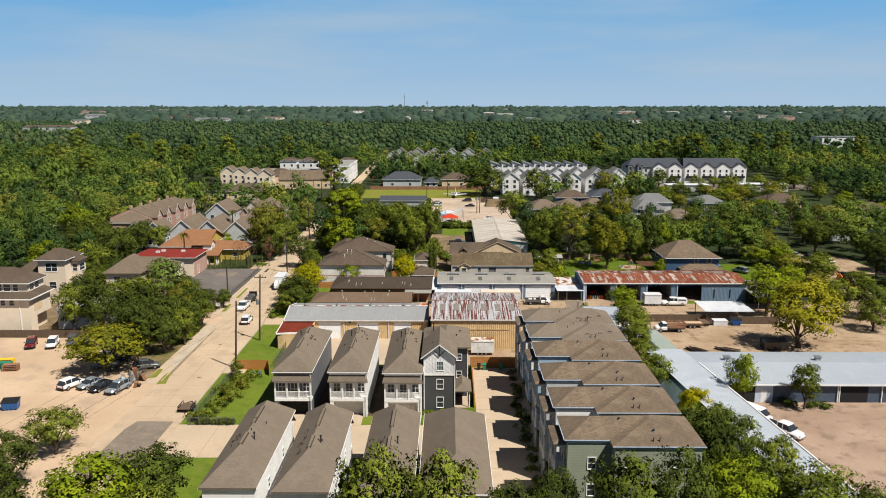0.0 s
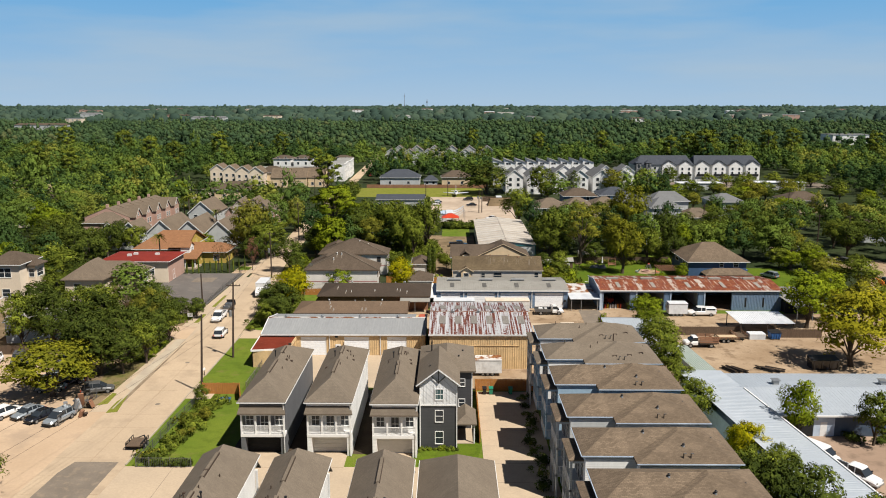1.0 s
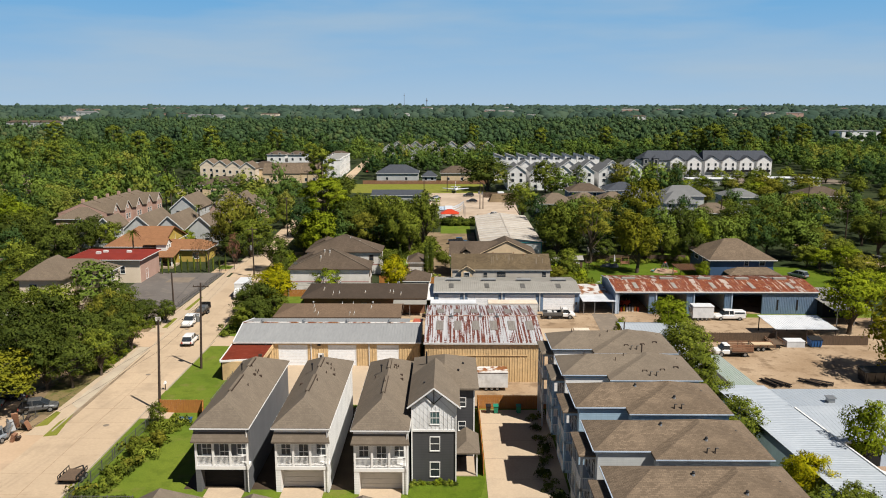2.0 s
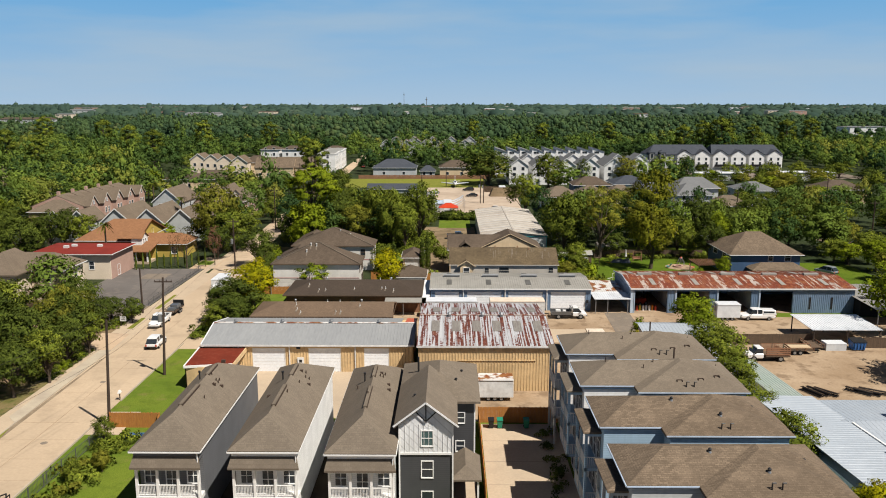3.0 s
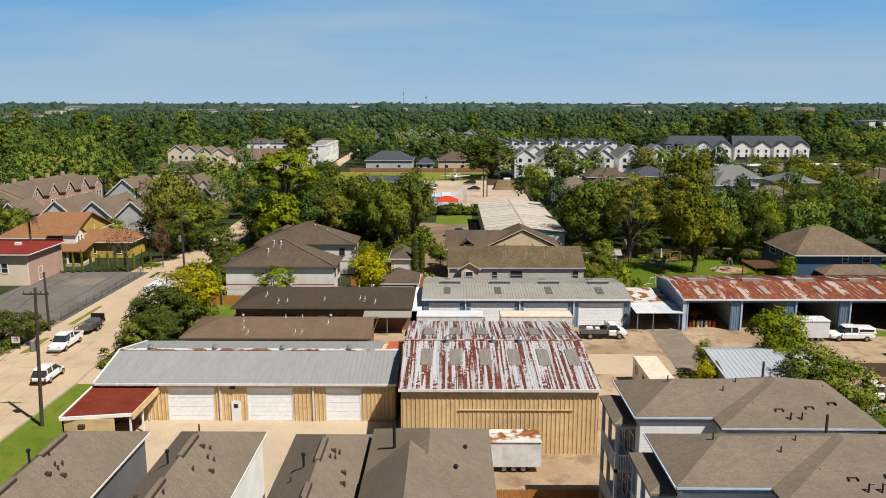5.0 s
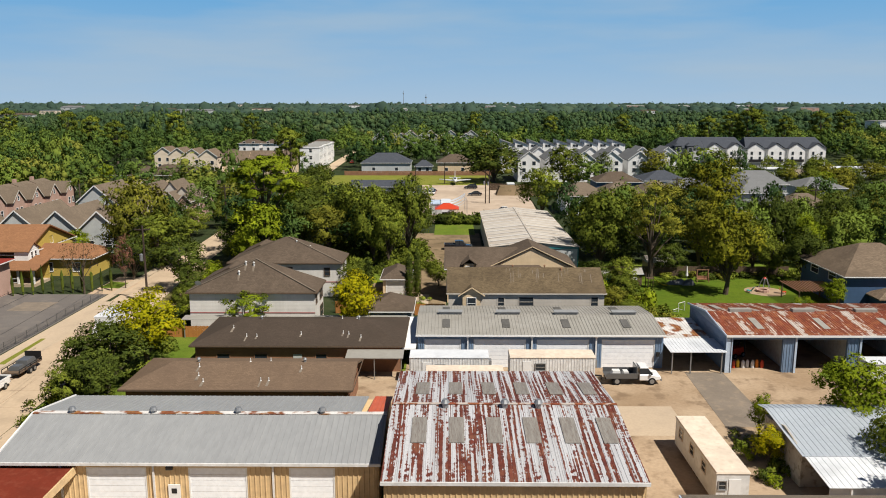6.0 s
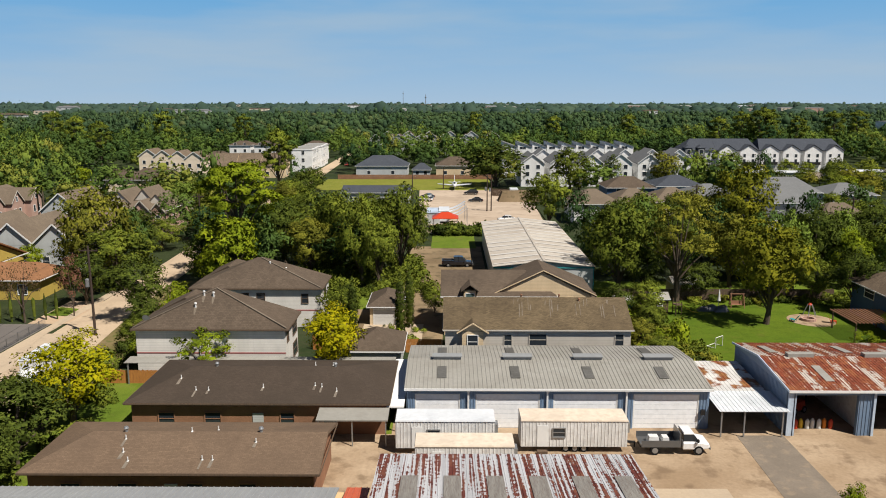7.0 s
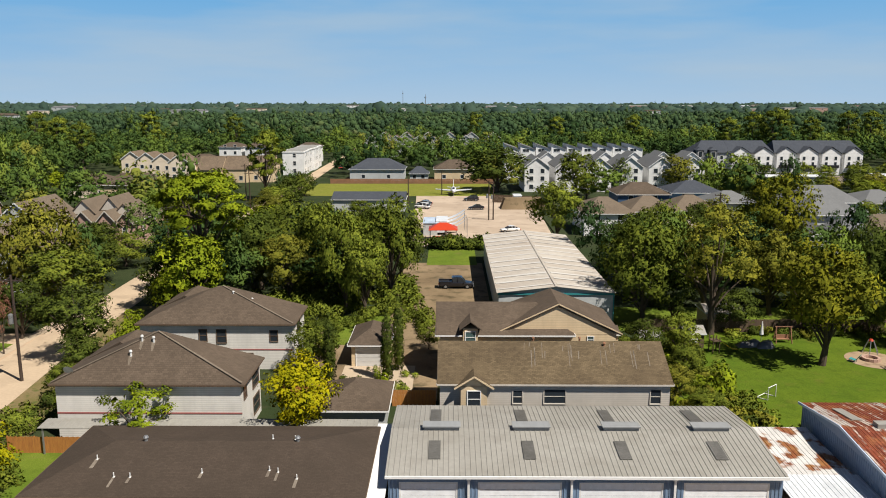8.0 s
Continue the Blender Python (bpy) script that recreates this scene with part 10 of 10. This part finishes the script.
for x, y, r, h in ((-10.2, 203.4, 0.75, 8.4), (-4.1, 205.2, 0.75, 8.6), (-3.1, 208.6, 0.7, 8.8)):
    rng = np.random.default_rng(int(h * 10 + x))
    cs = np.array([(0, 0, 0.5 + i * (h - 0.9) / 9) for i in range(10)])
    rs = np.array([r * (1.0 - 0.06 * abs(i - 3) - (0.35 if i > 7 else 0)) for i in range(10)])
    t = thing("cypress", pose(x, y, 0), "slim dark green cypress tree between the houses", "tree", "cypresses")
    part("crown", leaf_mesh("crown", *leaf_cloud(rng, cs, rs, 3200, 0.24, 1.25, 0.45), LEAF["dark"]), None, t)
    part("trunk", Geo().tube((0, 0, -0.1), (0, 0, h * 0.7), 0.14, 0.05, 7), "bark", t)

def palm(x, y, h, seed):
    """A palm: a slim ringed trunk and a head of arching fronds."""
    t = thing("palm_tree", pose(x, y, 0), "slim palm tree with a drooping head of fronds beside the townhouses", "tree", "palms")
    g = Geo()
    for i in range(6):
        g.tube((0, 0, -0.1 + i * h / 6), (0, 0, -0.1 + (i + 1) * h / 6), 0.2, 0.17, k=7)
    part("trunk", g, "bark", t)
    rng = np.random.default_rng(seed)
    vs, ns = [], []
    for i in range(26):
        a, el = rng.uniform(0, 6.283), rng.uniform(-0.3, 1.1)
        o, side = np.array([math.cos(a), math.sin(a), 0]), np.array([-math.sin(a), math.cos(a), 0])
        for k in range(6):
            f0, f1 = k / 6, (k + 1) / 6
            p0 = o * (2.2 * f0 * math.cos(el * 0.6)) + np.array([0, 0, h + 2.0 * f0 * math.sin(el) - 1.7 * f0 * f0])
            p1 = o * (2.2 * f1 * math.cos(el * 0.6)) + np.array([0, 0, h + 2.0 * f1 * math.sin(el) - 1.7 * f1 * f1])
            for sd in (-1, 1):
                vs += [p0, p1, p0 + side * sd * 0.32 * (1.1 - f0) + np.array([0, 0, -0.12])]
                ns += [np.array([0, 0, 1.0])] * 3
    part("fronds", leaf_mesh("fronds", np.array(vs), np.array(ns), LEAF["mid"]), None, t)


palm(-91.0, 282.0, 11.2, 1)
palm(-93.6, 284.5, 10.2, 2)
palm(-75.6, 262.5, 9.2, 3)
palm(-76.4, 214.4, 9.2, 4)

# ---- shrubs ----
SHRUB, SHRUB_LEAVES = [], []
for j, leaf in enumerate(("dark", "mid", "bright", "olive")):
    rng = np.random.default_rng(300 + j)
    cs = rng.normal(size=(6, 3)) * np.array([0.42, 0.42, 0.16]) + np.array([0, 0, 0.5])
    SHRUB_LEAVES.append(leaf_cloud(rng, cs, rng.uniform(0.32, 0.5, 6), 480, 0.20, 0.9, 0.4))
    SHRUB.append(leaf_mesh("shrub", *SHRUB_LEAVES[-1], LEAF[leaf]))


def shrub(k, x, y, s, where):
    ob = new("shrub", SHRUB[k])
    ob.matrix_world = pose(x, y, -0.12 * s, 0, 0, tree_rng.uniform(0, 360)) @ Matrix.Diagonal((s, s, s * tree_rng.uniform(0.8, 1.2), 1))
    return tagged(ob, ("dark green", "green", "bright green", "dry olive")[k] + " rounded shrub " + where, "shrub", "shrubs")


for i in range(16):
    shrub(i % 2, 12.2 + tree_rng.uniform(-0.3, 0.3), 78 + i * 3.0, tree_rng.uniform(0.9, 1.5), "along the row houses")
for i in range(24):
    shrub(tree_rng.choice((0, 1, 1, 3)), -36.0 + 0.10 * i + tree_rng.uniform(-1.3, 1.3), 102.0 + i * 0.85, tree_rng.uniform(0.6, 1.8), "in the fenced garden")
for i in range(9):
    shrub(0, -36.0 + i * 0.6, 101.6, tree_rng.uniform(0.7, 0.95), "in the fenced garden")
for i in range(10):
    shrub(i % 3, -2.6 + i * 0.5, 106.0, tree_rng.uniform(0.4, 0.7), "before the charcoal house")
for i in range(56):
    shrub(tree_rng.choice((0, 1, 1, 2, 3)), 27.5 + tree_rng.uniform(-3, 5.5), 190 + i * 0.5, tree_rng.uniform(1.0, 2.4), "at the edge of the lawn")
for i in range(24):
    shrub(tree_rng.choice((0, 1, 1, 3)), tree_rng.uniform(38, 66), 221.5 + tree_rng.uniform(-1.2, 1.2), tree_rng.uniform(0.9, 1.9), "along the fence of the lawn")
for i in range(9):
    shrub(tree_rng.choice((0, 1, 2)), -10.5 + tree_rng.uniform(0, 9), 199 + i * 1.1, tree_rng.uniform(0.6, 1.2), "beside the driveway")
for i in range(46):
    shrub(tree_rng.choice((0, 1, 1, 2)), -39.2 - max(0, i - 24) * 0.1 + tree_rng.uniform(0, 5), 188.5 + i * 0.85, tree_rng.uniform(0.8, 1.9), "beside the street")
for i in range(26):
    shrub(tree_rng.choice((0, 1, 1, 2)), tree_rng.uniform(-53.6, -51.2), tree_rng.uniform(140, 152.8), tree_rng.uniform(0.4, 0.9), "beside the sidewalk")
for i in range(22):
    shrub(tree_rng.choice((0, 1, 1, 2)), tree_rng.uniform(-55.0, -52.8), tree_rng.uniform(162, 177), tree_rng.uniform(0.5, 1.1), "beside the sidewalk")
for i in range(16):
    shrub(tree_rng.choice((0, 0, 1)), -1.0 + i * 0.72, 283 + tree_rng.uniform(-1, 1), tree_rng.uniform(2.2, 3.4), "as a hedge before the far lot")
for i in range(8):
    shrub(tree_rng.choice((0, 1, 2)), 28.4 + tree_rng.uniform(-1, 2), 148 + i * 0.9, tree_rng.uniform(0.7, 1.4), "beside the weathered shed")

for x, y in ((54.4, 109.4), (55.2, 108.6), (58.0, 108.8), (59.2, 109.2), (59.8, 108.4)):
    shrub(0, x, y, 1.3, "before the blue workshop")
for i in range(14):
    shrub(tree_rng.choice((0, 1, 2)), tree_rng.uniform(-14, -9.0), tree_rng.uniform(198.5, 206.5), tree_rng.uniform(0.6, 1.1), "in the back garden")

vs, ns = [], []
for n, x0, x1, y0, y1, s0, s1 in ((50, -24, -2, 231, 252, 1.6, 3.0), (30, -33, 2, 223.5, 232, 1.0, 2.2), (44, -70, -53.8, 145, 168, 0.7, 1.6), (22, -38, -31.2, 158, 184, 1.0, 2.0)):
    for i in range(n):
        v, nm = SHRUB_LEAVES[tree_rng.randrange(4)]
        k = tree_rng.uniform(s0, s1)
        vs.append(v * k + np.array([tree_rng.uniform(x0, x1), tree_rng.uniform(y0, y1), -0.12 * k]))
        ns.append(nm)
tagged(new("undergrowth", leaf_mesh("undergrowth", np.concatenate(vs), np.concatenate(ns), LEAF["mid"])), "dense green undergrowth beneath the garden and street trees", "undergrowth", "", "stuff")

# ---- woods to the horizon ----
CLEAR = ((-142, -58, 350, 390), (-64, -36, -50, 236), (-53, -44, 230, 320), (-58, -48, 320, 700), (-37, 45, -50, 204), (-36, -14, 204, 232), (-14, 26, 200, 275), (-9, 31, 275, 374), (-47, -8, 266, 376), (-50, 20, 366, 418), (-40, 14, 418, 442), (26, 62, 185, 228), (56, 82, 185, 222),
         (36, 100, 60, 192), (-150, -50, 50, 146), (-114, -90, 148, 190), (-95, -50, 184, 214), (-121, -96, 246, 308), (-118, -88, 212, 250), (-96, -54, 212, 272), (-93, -58, 270, 302), (-76, -64, 324, 338), (-144, -58, 386, 452), (-126, -54, 440, 530),
         (26, 112, 360, 520), (104, 195, 350, 480), (86, 190, 284, 352), (30, 82, 262, 356), (62, 90, 250, 286), (-50, 34, 540, 605), (86, 114, 120, 176), (78, 100, 176, 224), (98, 124, 176, 252), (70, 98, 236, 250), (-116, -68, 140, 194))


def clear(x, y):
    return any(a < x < b and c < y < d for a, b, c, d in CLEAR)


def woods(name, y0, y1, step, r, h, n, size, leaf, label, clumps=8, tufts=5, core=0.0, inner=8, base=0.1, swell=1.0):
    """A stretch of woodland as one mesh: every tree a dome of leafy clumps, its tone shared loosely with its neighbours."""
    rng = np.random.default_rng(int(y0))
    kinds = [crown_cloud(rng, r, h, base * h, clumps, n, size, tufts, core=core, inner=inner, even=0.16, flat=0.8, swell=swell)[:2] for k in range(10)]
    vs, ns, tones = [], [], []
    y = y0
    while y < y1:
        x = -0.605 * y - 14
        while x < 0.605 * y + 14:
            px, py = x + rng.uniform(-0.5, 0.5) * step, y + rng.uniform(-0.5, 0.5) * step
            x += step
            if clear(px, py) or rng.random() < 0.04:
                continue
            v, nm = kinds[rng.integers(10)]
            a, sr, sh = rng.uniform(0, 6.283), rng.uniform(0.65, 1.3), rng.uniform(0.7, 1.25)
            if rng.random() < 0.05:
                sr, sh = sr * 0.8, sh * 1.4
            ca, sa = math.cos(a), math.sin(a)
            turn = np.array([[ca, sa, 0], [-sa, ca, 0], [0, 0, 1]])
            vs.append((v @ turn) * np.array([sr, sr, sh]) + np.array([px, py, 0]))
            ns.append(nm @ turn)
            stand = 0.13 * math.sin(px / 41 + py / 67) + 0.12 * math.sin(py / 29 - px / 53 + 1.7)
            tones.append(np.full(len(v), min(1.0, max(0.0, 0.40 + stand + rng.normal(0.0, 0.24)))))
        y += step * 0.9
    v = np.concatenate(vs)
    me = leaf_mesh(name, v, np.concatenate(ns), LEAF[leaf])
    me.attributes.new("tone", "FLOAT", "POINT").data.foreach_set("value", np.concatenate(tones).astype(np.float32))
    ob = new(name, me)
    return tagged(ob, label, "woods", "", "stuff")


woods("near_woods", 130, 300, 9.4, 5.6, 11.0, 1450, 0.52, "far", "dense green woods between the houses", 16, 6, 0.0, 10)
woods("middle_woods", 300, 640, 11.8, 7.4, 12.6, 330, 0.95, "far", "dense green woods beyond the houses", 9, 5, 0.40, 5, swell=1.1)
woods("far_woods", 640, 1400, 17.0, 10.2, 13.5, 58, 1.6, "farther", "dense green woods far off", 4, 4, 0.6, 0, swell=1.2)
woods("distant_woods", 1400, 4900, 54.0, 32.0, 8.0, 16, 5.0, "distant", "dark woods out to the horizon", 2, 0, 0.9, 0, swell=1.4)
